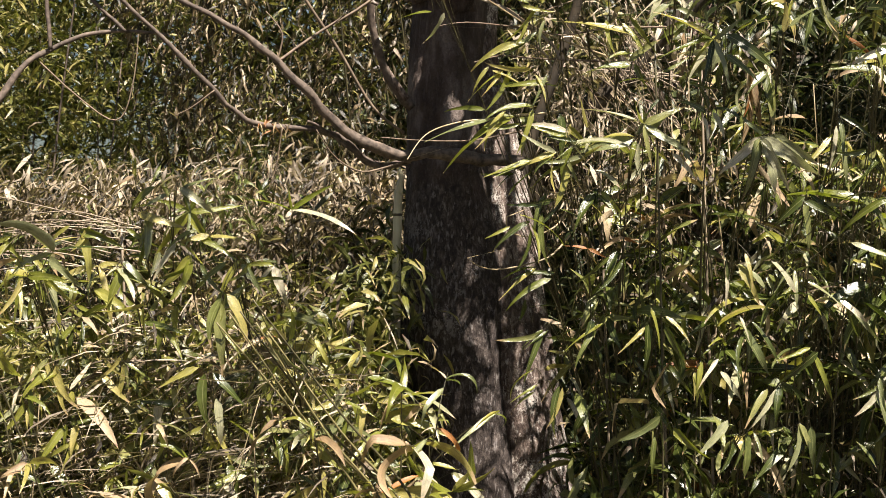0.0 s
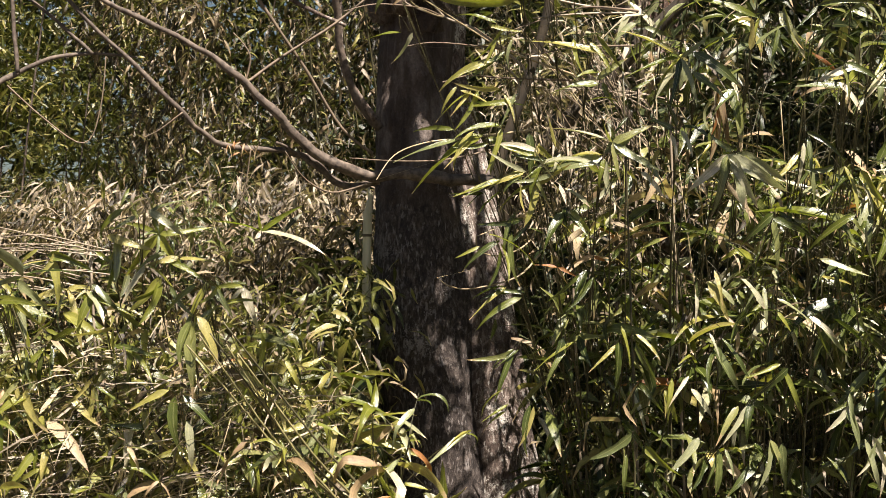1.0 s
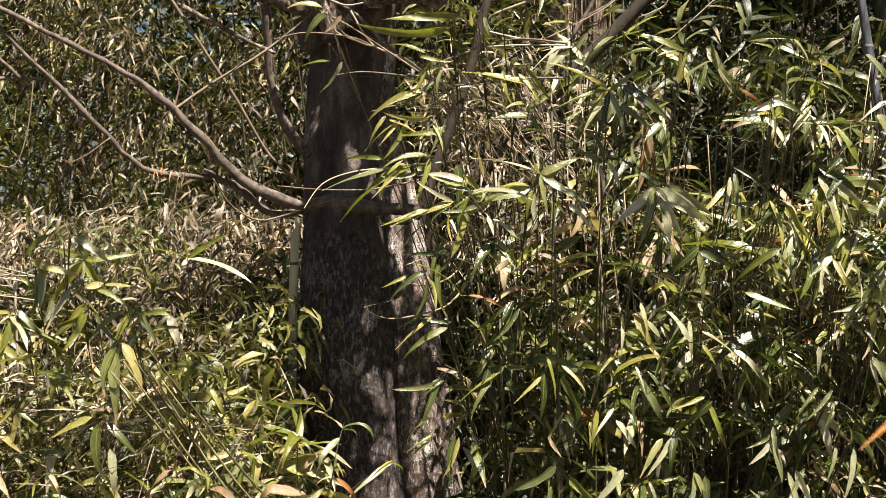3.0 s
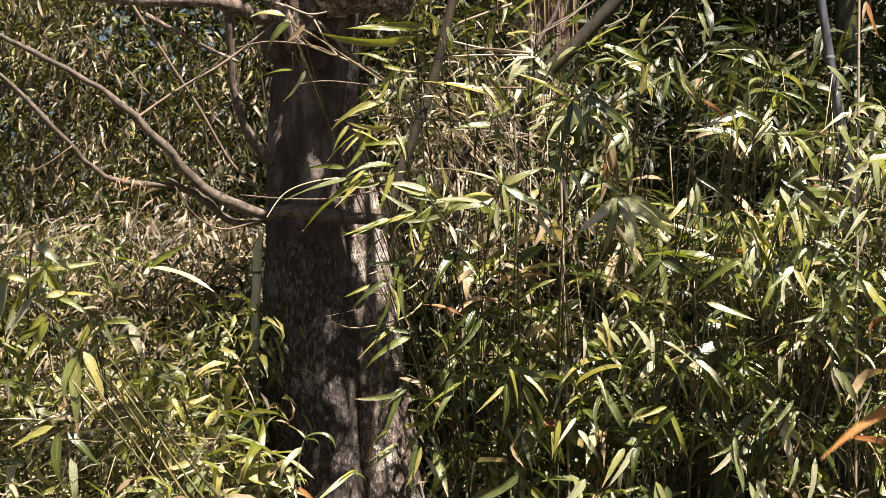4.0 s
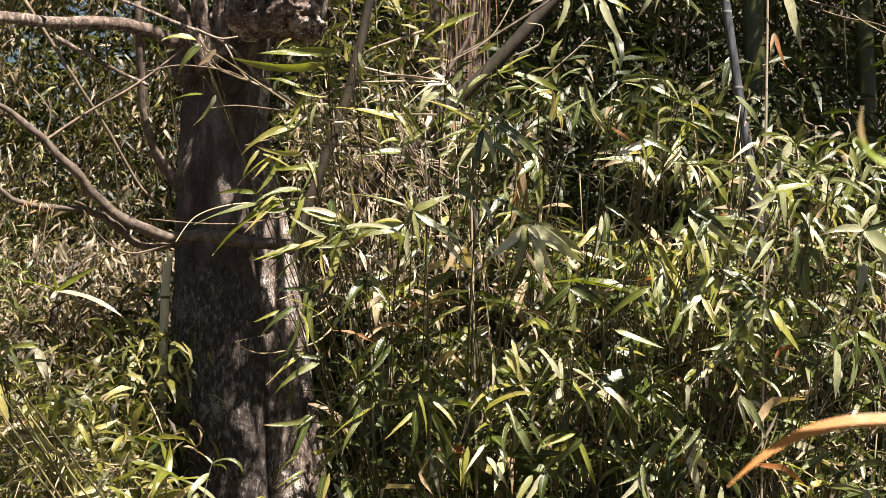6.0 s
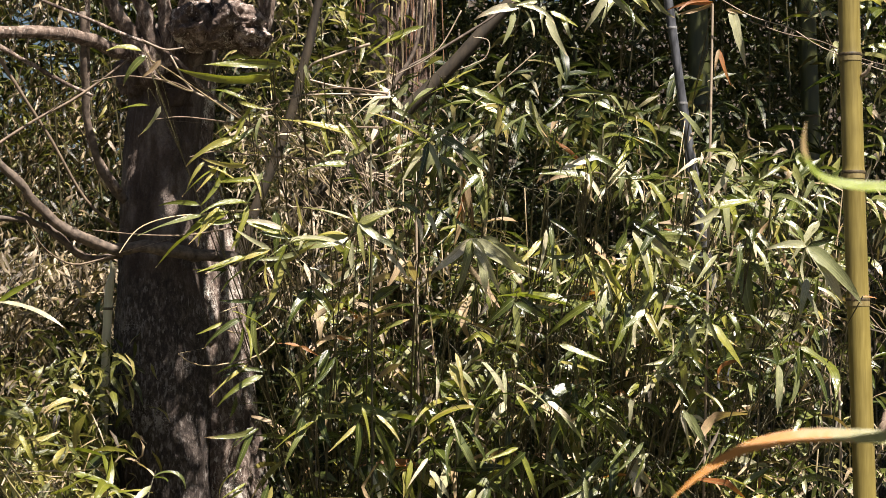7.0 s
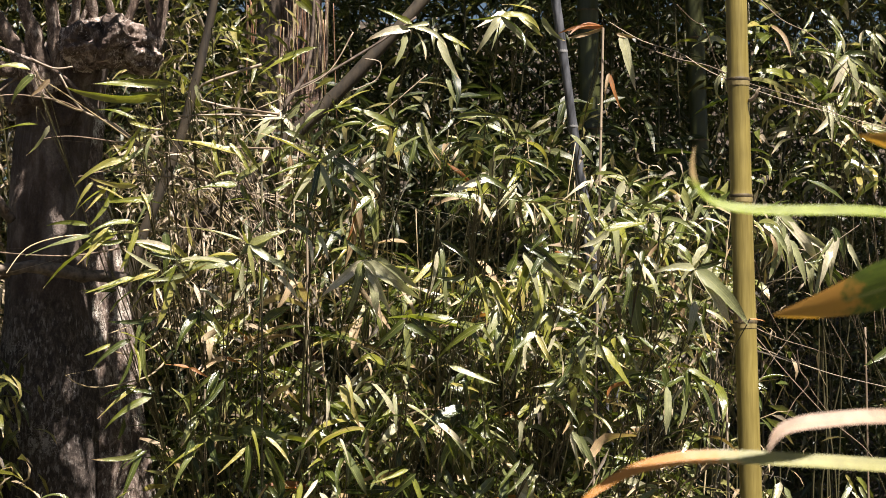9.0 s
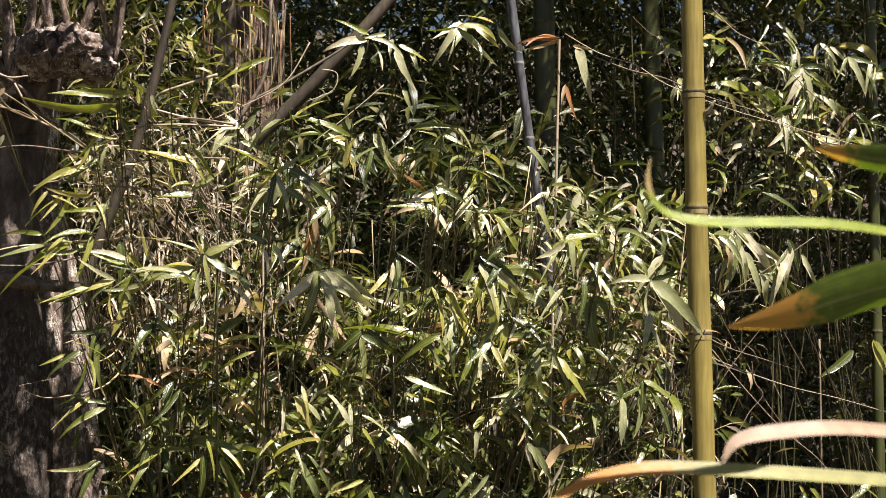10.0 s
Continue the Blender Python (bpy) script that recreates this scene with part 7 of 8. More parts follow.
under("twig", tube_mesh("twig", away([(0.781, 6.25, 1.963), (0.731, 6.25, 2.047), (0.626, 6.20, 2.228), (0.509, 6.15, 2.415)], leaning.location), (0.0018, 0.0012), TWIG, 4), leaning)
under("twig", tube_mesh("twig", away([(0.711, 6.12, 1.919), (0.663, 6.12, 2.001), (0.509, 6.07, 2.095), (0.375, 6.02, 2.192)], leaning.location), (0.0020, 0.0012), PALE_TWIG, 4), leaning)
under("twig", tube_mesh("twig", away([(0.625, 6.25, 1.978), (0.576, 6.25, 2.061), (0.449, 6.20, 2.213), (0.331, 6.15, 2.357)], leaning.location), (0.0026, 0.0012), STRAW, 4), leaning)
under("twig", tube_mesh("twig", away([(0.669, 6.21, 1.875), (0.620, 6.21, 1.958), (0.511, 6.17, 2.058), (0.417, 6.12, 2.144)], leaning.location), (0.0021, 0.0012), PALE_TWIG, 4), leaning)
under("twig", tube_mesh("twig", away([(0.550, 6.12, 2.039), (0.502, 6.12, 2.120), (0.401, 6.07, 2.242), (0.291, 6.02, 2.374)], leaning.location), (0.0027, 0.0012), STRAW, 4), leaning)
under("twig", tube_mesh("twig", away([(0.642, 6.14, 1.924), (0.594, 6.14, 2.006), (0.527, 6.09, 2.081), (0.446, 6.04, 2.147)], leaning.location), (0.0020, 0.0012), PALE_TWIG, 4), leaning)
under("twig", tube_mesh("twig", away([(0.749, 6.08, 1.853), (0.701, 6.08, 1.934), (0.628, 6.03, 2.067), (0.547, 5.98, 2.203)], leaning.location), (0.0019, 0.0012), TWIG, 4), leaning)
under("twig", tube_mesh("twig", away([(0.681, 6.03, 2.012), (0.634, 6.03, 2.093), (0.548, 5.98, 2.215), (0.448, 5.93, 2.331)], leaning.location), (0.0017, 0.0012), TWIG, 4), leaning)
under("twig", tube_mesh("twig", away([(0.583, 6.07, 1.873), (0.535, 6.07, 1.954), (0.455, 6.02, 2.065), (0.385, 5.97, 2.185)], leaning.location), (0.0025, 0.0012), TWIG, 4), leaning)
under("twig", tube_mesh("twig", away([(0.819, 6.27, 1.983), (0.769, 6.27, 2.067), (0.672, 6.22, 2.236), (0.584, 6.17, 2.401)], leaning.location), (0.0026, 0.0012), PALE_TWIG, 4), leaning)
under("twig", tube_mesh("twig", away([(0.861, 6.23, 2.054), (0.811, 6.23, 2.137), (0.714, 6.18, 2.297), (0.603, 6.13, 2.444)], leaning.location), (0.0023, 0.0012), STRAW, 4), leaning)
under("twig", tube_mesh("twig", away([(0.660, 6.16, 2.068), (0.611, 6.16, 2.150), (0.467, 6.11, 2.237), (0.331, 6.06, 2.308)], leaning.location), (0.0016, 0.0012), PALE_TWIG, 4), leaning)
under("twig", tube_mesh("twig", away([(0.743, 6.24, 1.980), (0.693, 6.24, 2.063), (0.608, 6.19, 2.192), (0.536, 6.14, 2.325)], leaning.location), (0.0018, 0.0012), PALE_TWIG, 4), leaning)
under("twig", tube_mesh("twig", away([(0.533, 6.18, 1.971), (0.484, 6.18, 2.053), (0.412, 6.13, 2.151), (0.334, 6.08, 2.229)], leaning.location), (0.0024, 0.0012), TWIG, 4), leaning)
under("twig", tube_mesh("twig", away([(0.784, 6.17, 1.881), (0.735, 6.17, 1.964), (0.671, 6.12, 2.051), (0.603, 6.07, 2.119)], leaning.location), (0.0016, 0.0012), TWIG, 4), leaning)
under("twig", tube_mesh("twig", away([(0.641, 6.21, 2.144), (0.591, 6.21, 2.227), (0.511, 6.16, 2.327), (0.426, 6.11, 2.424)], leaning.location), (0.0017, 0.0012), STRAW, 4), leaning)
under("twig", tube_mesh("twig", away([(0.569, 6.21, 2.130), (0.520, 6.21, 2.213), (0.463, 6.16, 2.266), (0.416, 6.11, 2.318)], leaning.location), (0.0026, 0.0012), TWIG, 4), leaning)
under("twig", tube_mesh("twig", away([(0.685, 6.00, 2.368), (0.568, 6.00, 2.377), (0.464, 6.00, 2.399), (0.452, 6.00, 2.403)], leaning.location), (0.0045, 0.0027), PALE_TWIG, 6), leaning)
under("twig", tube_mesh("twig", away([(0.685, 6.00, 2.360), (0.522, 6.00, 2.360), (0.373, 6.00, 2.349)], leaning.location), (0.0035, 0.0021), PALE_TWIG, 6), leaning)
under("twig", tube_mesh("twig", away([(0.636, 6.00, 2.516), (0.543, 6.00, 2.483), (0.463, 6.00, 2.451), (0.441, 6.00, 2.421)], leaning.location), (0.0050, 0.0030), PALE_TWIG, 6), leaning)
under("twig", tube_mesh("twig", away([(0.284, 6.00, 2.248), (0.192, 6.00, 2.320), (0.101, 6.00, 2.363), (0.037, 6.00, 2.464)], leaning.location), (0.0050, 0.0030), PALE_TWIG, 6), leaning)
under("twig", tube_mesh("twig", away([(0.295, 6.00, 2.243), (0.342, 6.00, 2.198), (0.354, 6.00, 2.141)], leaning.location), (0.0060, 0.0036), PALE_TWIG, 6), leaning)
under("twig", tube_mesh("twig", away([(-0.048, 6.00, 2.507), (0.019, 6.00, 2.481), (0.075, 6.00, 2.488)], leaning.location), (0.0040, 0.0024), PALE_TWIG, 6), leaning)
under("twig", tube_mesh("twig", away([(-0.036, 6.00, 2.461), (-0.013, 6.00, 2.405), (0.078, 6.00, 2.362)], leaning.location), (0.0030, 0.0018), PALE_TWIG, 6), leaning)
under("twig", tube_mesh("twig", away([(0.284, 6.00, 2.208), (0.325, 6.00, 2.163), (0.326, 6.00, 2.106)], leaning.location), (0.0045, 0.0027), PALE_TWIG, 6), leaning)
under("twig", tube_mesh("twig", away([(0.916, 6.00, 2.627), (0.847, 6.00, 2.507), (0.754, 6.00, 2.444), (0.626, 6.00, 2.381)], leaning.location), (0.0025, 0.0015), PALE_TWIG, 6), leaning)
under("twig", tube_mesh("twig", away([(0.953, 6.00, 2.546), (1.001, 6.00, 2.536), (0.989, 6.00, 2.483), (0.907, 6.00, 2.444)], leaning.location), (0.0022, 0.0013), PALE_TWIG, 6), leaning)
under("twig", tube_mesh("twig", away([(1.148, 6.00, 2.506), (1.038, 6.00, 2.408), (0.932, 6.00, 2.322)], leaning.location), (0.0020, 0.0012), PALE_TWIG, 6), leaning)
straws = root("dry_straws", (1.0, 7.6, 0.0), "reddish dry straws hanging upright before the shreddy bark", "dry straw")
under("straw", tube_mesh("straw", away([(1.009, 7.56, 2.917), (1.014, 7.56, 2.779), (0.996, 7.56, 2.640)], straws.location), (0.0022, 0.0012), STRAW, 4), straws)
under("straw", tube_mesh("straw", away([(1.048, 7.58, 2.941), (1.045, 7.58, 2.711), (1.070, 7.58, 2.483)], straws.location), (0.0022, 0.0012), STRAW, 4), straws)
under("straw", tube_mesh("straw", away([(0.990, 7.64, 3.013), (0.991, 7.64, 2.774), (1.001, 7.64, 2.537)], straws.location), (0.0022, 0.0012), RUSSET, 4), straws)
under("straw", tube_mesh("straw", away([(0.917, 7.40, 3.010), (0.918, 7.40, 2.815), (0.925, 7.40, 2.621)], straws.location), (0.0022, 0.0012), RUSSET, 4), straws)
under("straw", tube_mesh("straw", away([(0.903, 7.41, 3.038), (0.905, 7.41, 2.803), (0.911, 7.41, 2.569)], straws.location), (0.0022, 0.0012), STRAW, 4), straws)
under("straw", tube_mesh("straw", away([(0.933, 7.55, 3.033), (0.929, 7.55, 2.884), (0.954, 7.55, 2.736)], straws.location), (0.0022, 0.0012), STRAW, 4), straws)
under("straw", tube_mesh("straw", away([(1.011, 7.41, 2.948), (1.016, 7.41, 2.731), (1.014, 7.41, 2.513)], straws.location), (0.0022, 0.0012), STRAW, 4), straws)
under("straw", tube_mesh("straw", away([(0.923, 7.59, 2.954), (0.934, 7.59, 2.717), (0.926, 7.59, 2.481)], straws.location), (0.0022, 0.0012), TWIG, 4), straws)
under("straw", tube_mesh("straw", away([(0.983, 7.58, 2.959), (0.985, 7.58, 2.825), (0.987, 7.58, 2.691)], straws.location), (0.0022, 0.0012), STRAW, 4), straws)
under("straw", tube_mesh("straw", away([(0.893, 7.76, 2.966), (0.893, 7.76, 2.807), (0.885, 7.76, 2.649)], straws.location), (0.0022, 0.0012), TWIG, 4), straws)
under("straw", tube_mesh("straw", away([(1.070, 7.64, 3.054), (1.066, 7.64, 2.938), (1.062, 7.64, 2.823)], straws.location), (0.0022, 0.0012), TWIG, 4), straws)
under("straw", tube_mesh("straw", away([(0.962, 7.77, 3.118), (0.968, 7.77, 3.002), (0.954, 7.77, 2.884)], straws.location), (0.0022, 0.0012), STRAW, 4), straws)
under("straw", tube_mesh("straw", away([(1.054, 7.78, 3.031), (1.049, 7.78, 2.887), (1.046, 7.78, 2.743)], straws.location), (0.0022, 0.0012), STRAW, 4), straws)
under("straw", tube_mesh("straw", away([(0.951, 7.77, 3.104), (0.949, 7.77, 2.974), (0.936, 7.77, 2.843)], straws.location), (0.0022, 0.0012), STRAW, 4), straws)
under("straw", tube_mesh("straw", away([(0.956, 7.48, 3.053), (0.956, 7.48, 2.874), (0.943, 7.48, 2.695)], straws.location), (0.0022, 0.0012), RUSSET, 4), straws)
under("straw", tube_mesh("straw", away([(1.082, 7.79, 2.969), (1.085, 7.79, 2.849), (1.070, 7.79, 2.729)], straws.location), (0.0022, 0.0012), TWIG, 4), straws)
under("straw", tube_mesh("straw", away([(0.870, 7.43, 2.879), (0.871, 7.43, 2.766), (0.878, 7.43, 2.653)], straws.location), (0.0022, 0.0012), STRAW, 4), straws)
under("straw", tube_mesh("straw", away([(1.015, 7.40, 2.909), (1.023, 7.40, 2.759), (1.026, 7.40, 2.609)], straws.location), (0.0022, 0.0012), RUSSET, 4), straws)
under("straw", tube_mesh("straw", away([(1.003, 7.52, 3.049), (1.001, 7.52, 2.817), (1.006, 7.52, 2.586)], straws.location), (0.0022, 0.0012), TWIG, 4), straws)
under("straw", tube_mesh("straw", away([(0.920, 7.50, 2.983), (0.916, 7.50, 2.792), (0.922, 7.50, 2.603)], straws.location), (0.0022, 0.0012), STRAW, 4), straws)
under("straw", tube_mesh("straw", away([(0.887, 7.66, 2.929), (0.881, 7.66, 2.766), (0.903, 7.66, 2.605)], straws.location), (0.0022, 0.0012), RUSSET, 4), straws)
under("straw", tube_mesh("straw", away([(0.861, 7.51, 2.891), (0.869, 7.51, 2.688), (0.871, 7.51, 2.485)], straws.location), (0.0022, 0.0012), STRAW, 4), straws)
under("straw", tube_mesh("straw", away([(0.897, 7.58, 3.006), (0.906, 7.58, 2.879), (0.907, 7.58, 2.751)], straws.location), (0.0022, 0.0012), TWIG, 4), straws)
under("straw", tube_mesh("straw", away([(1.090, 7.66, 3.021), (1.099, 7.66, 2.783), (1.108, 7.66, 2.546)], straws.location), (0.0022, 0.0012), RUSSET, 4), straws)
under("straw", tube_mesh("straw", away([(0.957, 7.60, 3.075), (0.966, 7.60, 2.863), (0.977, 7.60, 2.652)], straws.location), (0.0022, 0.0012), RUSSET, 4), straws)
under("straw", tube_mesh("straw", away([(1.057, 7.60, 3.022), (1.063, 7.60, 2.802), (1.052, 7.60, 2.581)], straws.location), (0.0022, 0.0012), STRAW, 4), straws)
under("straw", tube_mesh("straw", away([(0.762, 7.41, 3.033), (0.767, 7.41, 2.922), (0.757, 7.41, 2.810)], straws.location), (0.0022, 0.0012), RUSSET, 4), straws)
under("straw", tube_mesh("straw", away([(0.805, 7.79, 3.039), (0.803, 7.79, 2.915), (0.824, 7.79, 2.792)], straws.location), (0.0022, 0.0012), TWIG, 4), straws)
under("straw", tube_mesh("straw", away([(0.733, 7.42, 2.955), (0.734, 7.42, 2.805), (0.730, 7.42, 2.656)], straws.location), (0.0022, 0.0012), RUSSET, 4), straws)
under("straw", tube_mesh("straw", away([(0.733, 7.47, 3.035), (0.734, 7.47, 2.814), (0.743, 7.47, 2.593)], straws.location), (0.0022, 0.0012), TWIG, 4), straws)
under("straw", tube_mesh("straw", away([(0.721, 7.62, 2.945), (0.721, 7.62, 2.813), (0.710, 7.62, 2.680)], straws.location), (0.0022, 0.0012), TWIG, 4), straws)
under("straw", tube_mesh("straw", away([(0.762, 7.64, 3.024), (0.772, 7.64, 2.837), (0.762, 7.64, 2.648)], straws.location), (0.0022, 0.0012), RUSSET, 4), straws)
under("straw", tube_mesh("straw", away([(0.750, 7.47, 2.978), (0.759, 7.47, 2.810), (0.756, 7.47, 2.641)], straws.location), (0.0022, 0.0012), RUSSET, 4), straws)
under("straw", tube_mesh("straw", away([(0.764, 7.56, 2.952), (0.770, 7.56, 2.826), (0.753, 7.56, 2.699)], straws.location), (0.0022, 0.0012), RUSSET, 4), straws)
spray((0.911, 5.90, 2.126), (0.90, 6.44), [(0.000, 0.000, -90, 0.225, "t"), (0.000, 0.000, -84, 0.192, "t"), (0.000, 0.000, -95, 0.209, "t"), (0.000, 0.000, -88, 0.159, "o"), (0.000, 0.000, -100, 0.133, "t")], "upright bamboo with glossy green and bleached leaves", "bamboo thicket beside the tree", spread=0.12, wide=0)
spray((0.758, 6.25, 2.272), (0.85, 6.91), [(0.000, 0.000, -85, 0.168, "t"), (0.000, 0.000, -95, 0.141, "t")], "upright bamboo with glossy green and bleached leaves", "bamboo thicket beside the tree", spread=0.12, wide=0)
spray((-0.344, 5.75, 1.024), (-0.45, 6.40), [(0.000, 0.000, 170, 0.068, "o"), (0.000, 0.000, 10, 0.049, "o"), (0.000, 0.000, 200, 0.081, "t")], "bushy bamboo with sunlit yellow-green leaves", "sunlit bamboo in front of the dry bank", spread=0.2, wide=1)
spray((0.408, 5.64, 1.598), (0.53, 6.19), [(0.000, 0.000, -20, 0.057, "o"), (0.000, 0.000, -60, 0.054, "t"), (0.000, 0.000, 170, 0.064, "o")], "upright bamboo with glossy green and bleached leaves", "bamboo thicket beside the tree", spread=0.2, wide=1)
spray((0.516, 5.69, 1.629), (0.63, 6.55), [(0.000, 0.000, -30, 0.058, "o"), (0.000, 0.000, 190, 0.064, "t")], "upright bamboo with glossy green and bleached leaves", "bamboo thicket beside the tree", spread=0.2, wide=1)
spray((1.974, 5.40, 1.751), (1.92, 6.24), [(0.000, 0.000, -4, 0.055, "o")], "bamboo with bleached drooping leaves", "pale bamboo by the golden culm", spread=0.2, wide=0)
spray((1.800, 6.25, 2.571), (1.75, 6.82), [(0.000, 0.000, -80, 0.124, "o"), (0.000, 0.000, -110, 0.106, "t")], "bamboo with bleached drooping leaves", "pale bamboo by the golden culm", spread=0.2, wide=0)
cluster = root("dead_leaf_cluster", (-0.526, 6.36, 1.998), "small reddish brown cluster of dead leaves caught on the bough", "dry leaves")
for i in range(16):
    leaf(cluster, (rng.uniform(-0.06, 0.06), rng.uniform(-0.02, 0.02), rng.uniform(-0.02, 0.02)), (rng.uniform(-1, 1), rng.uniform(-0.6, 0.3), rng.uniform(-1, 0.6)), rng.uniform(0.03, 0.06), rng.choice("oot"))
spray((0.995, 5.60, 1.103), (0.93, 6.19), [(0.000, 0.000, -94, 0.139, "p"), (0.032, -0.008, -86, 0.133, "p"), (0.000, 0.000, -70, 0.095, "g"), (0.000, 0.000, 170, 0.095, "g")], "upright bamboo with glossy green and bleached leaves", "bamboo thicket beside the tree", spread=0.3, wide=1)
spray((1.058, 5.60, 1.303), (1.12, 6.25), [(-0.038, 0.020, -120, 0.096, "g"), (-0.021, -0.005, -73, 0.139, "y"), (-0.030, 0.014, -153, 0.113, "y"), (-0.010, 0.000, -144, 0.147, "g"), (-0.014, 0.027, -127, 0.112, "y")], "upright bamboo with glossy green and bleached leaves", "bamboo thicket beside the tree", spread=0.4)
spray((1.218, 5.60, 1.206), (1.27, 6.56), [(-0.008, -0.016, -65, 0.118, "p"), (0.003, 0.027, -94, 0.125, "p"), (-0.020, -0.019, -159, 0.134, "g"), (0.005, -0.011, -128, 0.099, "p"), (0.011, 0.008, -145, 0.096, "g")], "upright bamboo with glossy green and bleached leaves", "bamboo thicket beside the tree", spread=0.4)
spray((1.380, 5.60, 1.316), (1.40, 6.35), [(0.022, 0.008, -65, 0.107, "y"), (0.009, 0.005, -74, 0.107, "p"), (0.013, -0.028, -113, 0.116, "g"), (0.012, 0.017, -126, 0.116, "p"), (-0.028, 0.024, -137, 0.113, "g")], "upright bamboo with glossy green and bleached leaves", "bamboo thicket beside the tree", spread=0.4)
spray((1.297, 5.60, 1.094), (1.38, 6.45), [(0.012, 0.017, -123, 0.151, "p"), (-0.006, -0.025, -120, 0.095, "p"), (0.020, -0.027, -93, 0.126, "p"), (-0.014, 0.014, -67, 0.135, "p"), (-0.036, 0.007, -80, 0.150, "p")], "upright bamboo with glossy green and bleached leaves", "bamboo thicket beside the tree", spread=0.4)
spray((0.929, 5.60, 1.193), (0.86, 6.49), [(-0.001, 0.027, -63, 0.106, "g"), (0.012, 0.016, -109, 0.121, "g"), (-0.022, 0.008, -124, 0.127, "g"), (0.009, 0.014, -120, 0.144, "p"), (0.022, 0.014, -78, 0.144, "p")], "upright bamboo with glossy green and bleached leaves", "bamboo thicket beside the tree", spread=0.4)
spray((0.738, 5.60, 1.274), (0.67, 6.23), [(-0.034, -0.025, -79, 0.100, "y"), (0.031, 0.013, -135, 0.104, "p"), (-0.038, -0.025, -83, 0.077, "y"), (-0.016, 0.008, -104, 0.125, "y"), (0.037, -0.023, -58, 0.094, "p")], "upright bamboo with glossy green and bleached leaves", "bamboo thicket beside the tree", spread=0.4)
spray((1.140, 5.60, 1.430), (1.11, 6.58), [(0.002, 0.004, -61, 0.133, "p"), (0.038, 0.011, -38, 0.141, "g"), (0.004, -0.018, -101, 0.122, "p"), (-0.011, 0.002, -74, 0.091, "y"), (-0.029, 0.017, -43, 0.094, "p")], "upright bamboo with glossy green and bleached leaves", "bamboo thicket beside the tree", spread=0.4)
spray((1.427, 5.60, 1.172), (1.49, 6.26), [(0.016, -0.011, -71, 0.078, "g"), (-0.026, -0.000, -102, 0.102, "p"), (0.034, -0.024, -63, 0.091, "p"), (0.024, -0.006, -94, 0.148, "p"), (0.018, -0.022, -151, 0.077, "g")], "upright bamboo with glossy green and bleached leaves", "bamboo thicket beside the tree", spread=0.4)
spray((0.867, 5.60, 1.384), (0.90, 6.16), [(-0.027, -0.020, -63, 0.135, "p"), (-0.015, -0.015, -83, 0.092, "p"), (-0.002, 0.005, -56, 0.131, "g"), (-0.021, -0.023, -123, 0.129, "g"), (-0.037, 0.022, -70, 0.086, "p")], "upright bamboo with glossy green and bleached leaves", "bamboo thicket beside the tree", spread=0.4)
spray((0.595, 5.60, 1.402), (0.63, 6.33), [(-0.014, 0.029, -75, 0.129, "y"), (-0.022, -0.014, -94, 0.143, "g"), (0.025, -0.021, -62, 0.123, "g"), (0.027, 0.005, -37, 0.099, "y"), (-0.025, -0.023, -136, 0.109, "y")], "upright bamboo with glossy green and bleached leaves", "bamboo thicket beside the tree", spread=0.4)
spray((1.012, 5.60, 1.526), (1.12, 6.25), [(-0.018, -0.027, -140, 0.099, "y"), (-0.031, -0.028, -117, 0.113, "y"), (-0.039, 0.018, -121, 0.083, "p"), (-0.028, 0.008, -95, 0.115, "p"), (0.009, -0.026, -31, 0.152, "p")], "upright bamboo with glossy green and bleached leaves", "bamboo thicket beside the tree", spread=0.4)
spray((1.433, 5.60, 1.715), (1.42, 6.45), [(0.022, -0.012, -113, 0.091, "p"), (-0.037, -0.011, -71, 0.129, "y"), (-0.021, -0.019, -64, 0.082, "p"), (0.025, -0.024, -75, 0.122, "p"), (-0.038, -0.003, -136, 0.102, "p")], "upright bamboo with glossy green and bleached leaves", "bamboo thicket beside the tree", spread=0.4)
spray((1.478, 5.60, 1.395), (1.50, 6.28), [(-0.025, 0.011, -37, 0.098, "p"), (-0.030, 0.021, -157, 0.085, "g"), (0.039, 0.020, -55, 0.125, "p"), (0.024, 0.028, -76, 0.112, "p"), (0.028, 0.030, -59, 0.088, "p")], "upright bamboo with glossy green and bleached leaves", "bamboo thicket beside the tree", spread=0.4)
spray((0.609, 5.60, 1.101), (0.49, 6.11), [(0.002, 0.030, -97, 0.132, "g"), (-0.003, 0.026, -141, 0.142, "p"), (-0.027, 0.012, -89, 0.125, "g"), (0.032, -0.008, -51, 0.141, "y"), (-0.019, -0.031, -103, 0.131, "g")], "upright bamboo with glossy green and bleached leaves", "bamboo thicket beside the tree", spread=0.4)
spray((0.832, 5.60, 1.083), (0.78, 6.42), [(-0.024, -0.030, -104, 0.103, "g"), (-0.038, 0.031, -126, 0.132, "p"), (0.034, -0.003, -66, 0.086, "p"), (0.015, -0.005, -96, 0.124, "g"), (0.018, -0.013, -111, 0.097, "g")], "upright bamboo with glossy green and bleached leaves", "bamboo thicket beside the tree", spread=0.4)
spray((-0.765, 5.60, 1.758), (-0.87, 6.21), [(-0.007, 0.003, -148, 0.077, "p"), (-0.042, 0.024, -147, 0.095, "y"), (0.034, 0.017, 21, 0.112, "p"), (0.032, 0.014, -54, 0.079, "p"), (0.027, 0.020, -40, 0.128, "p")], "bushy bamboo with sunlit yellow-green leaves", "sunlit bamboo in front of the dry bank", spread=0.4)
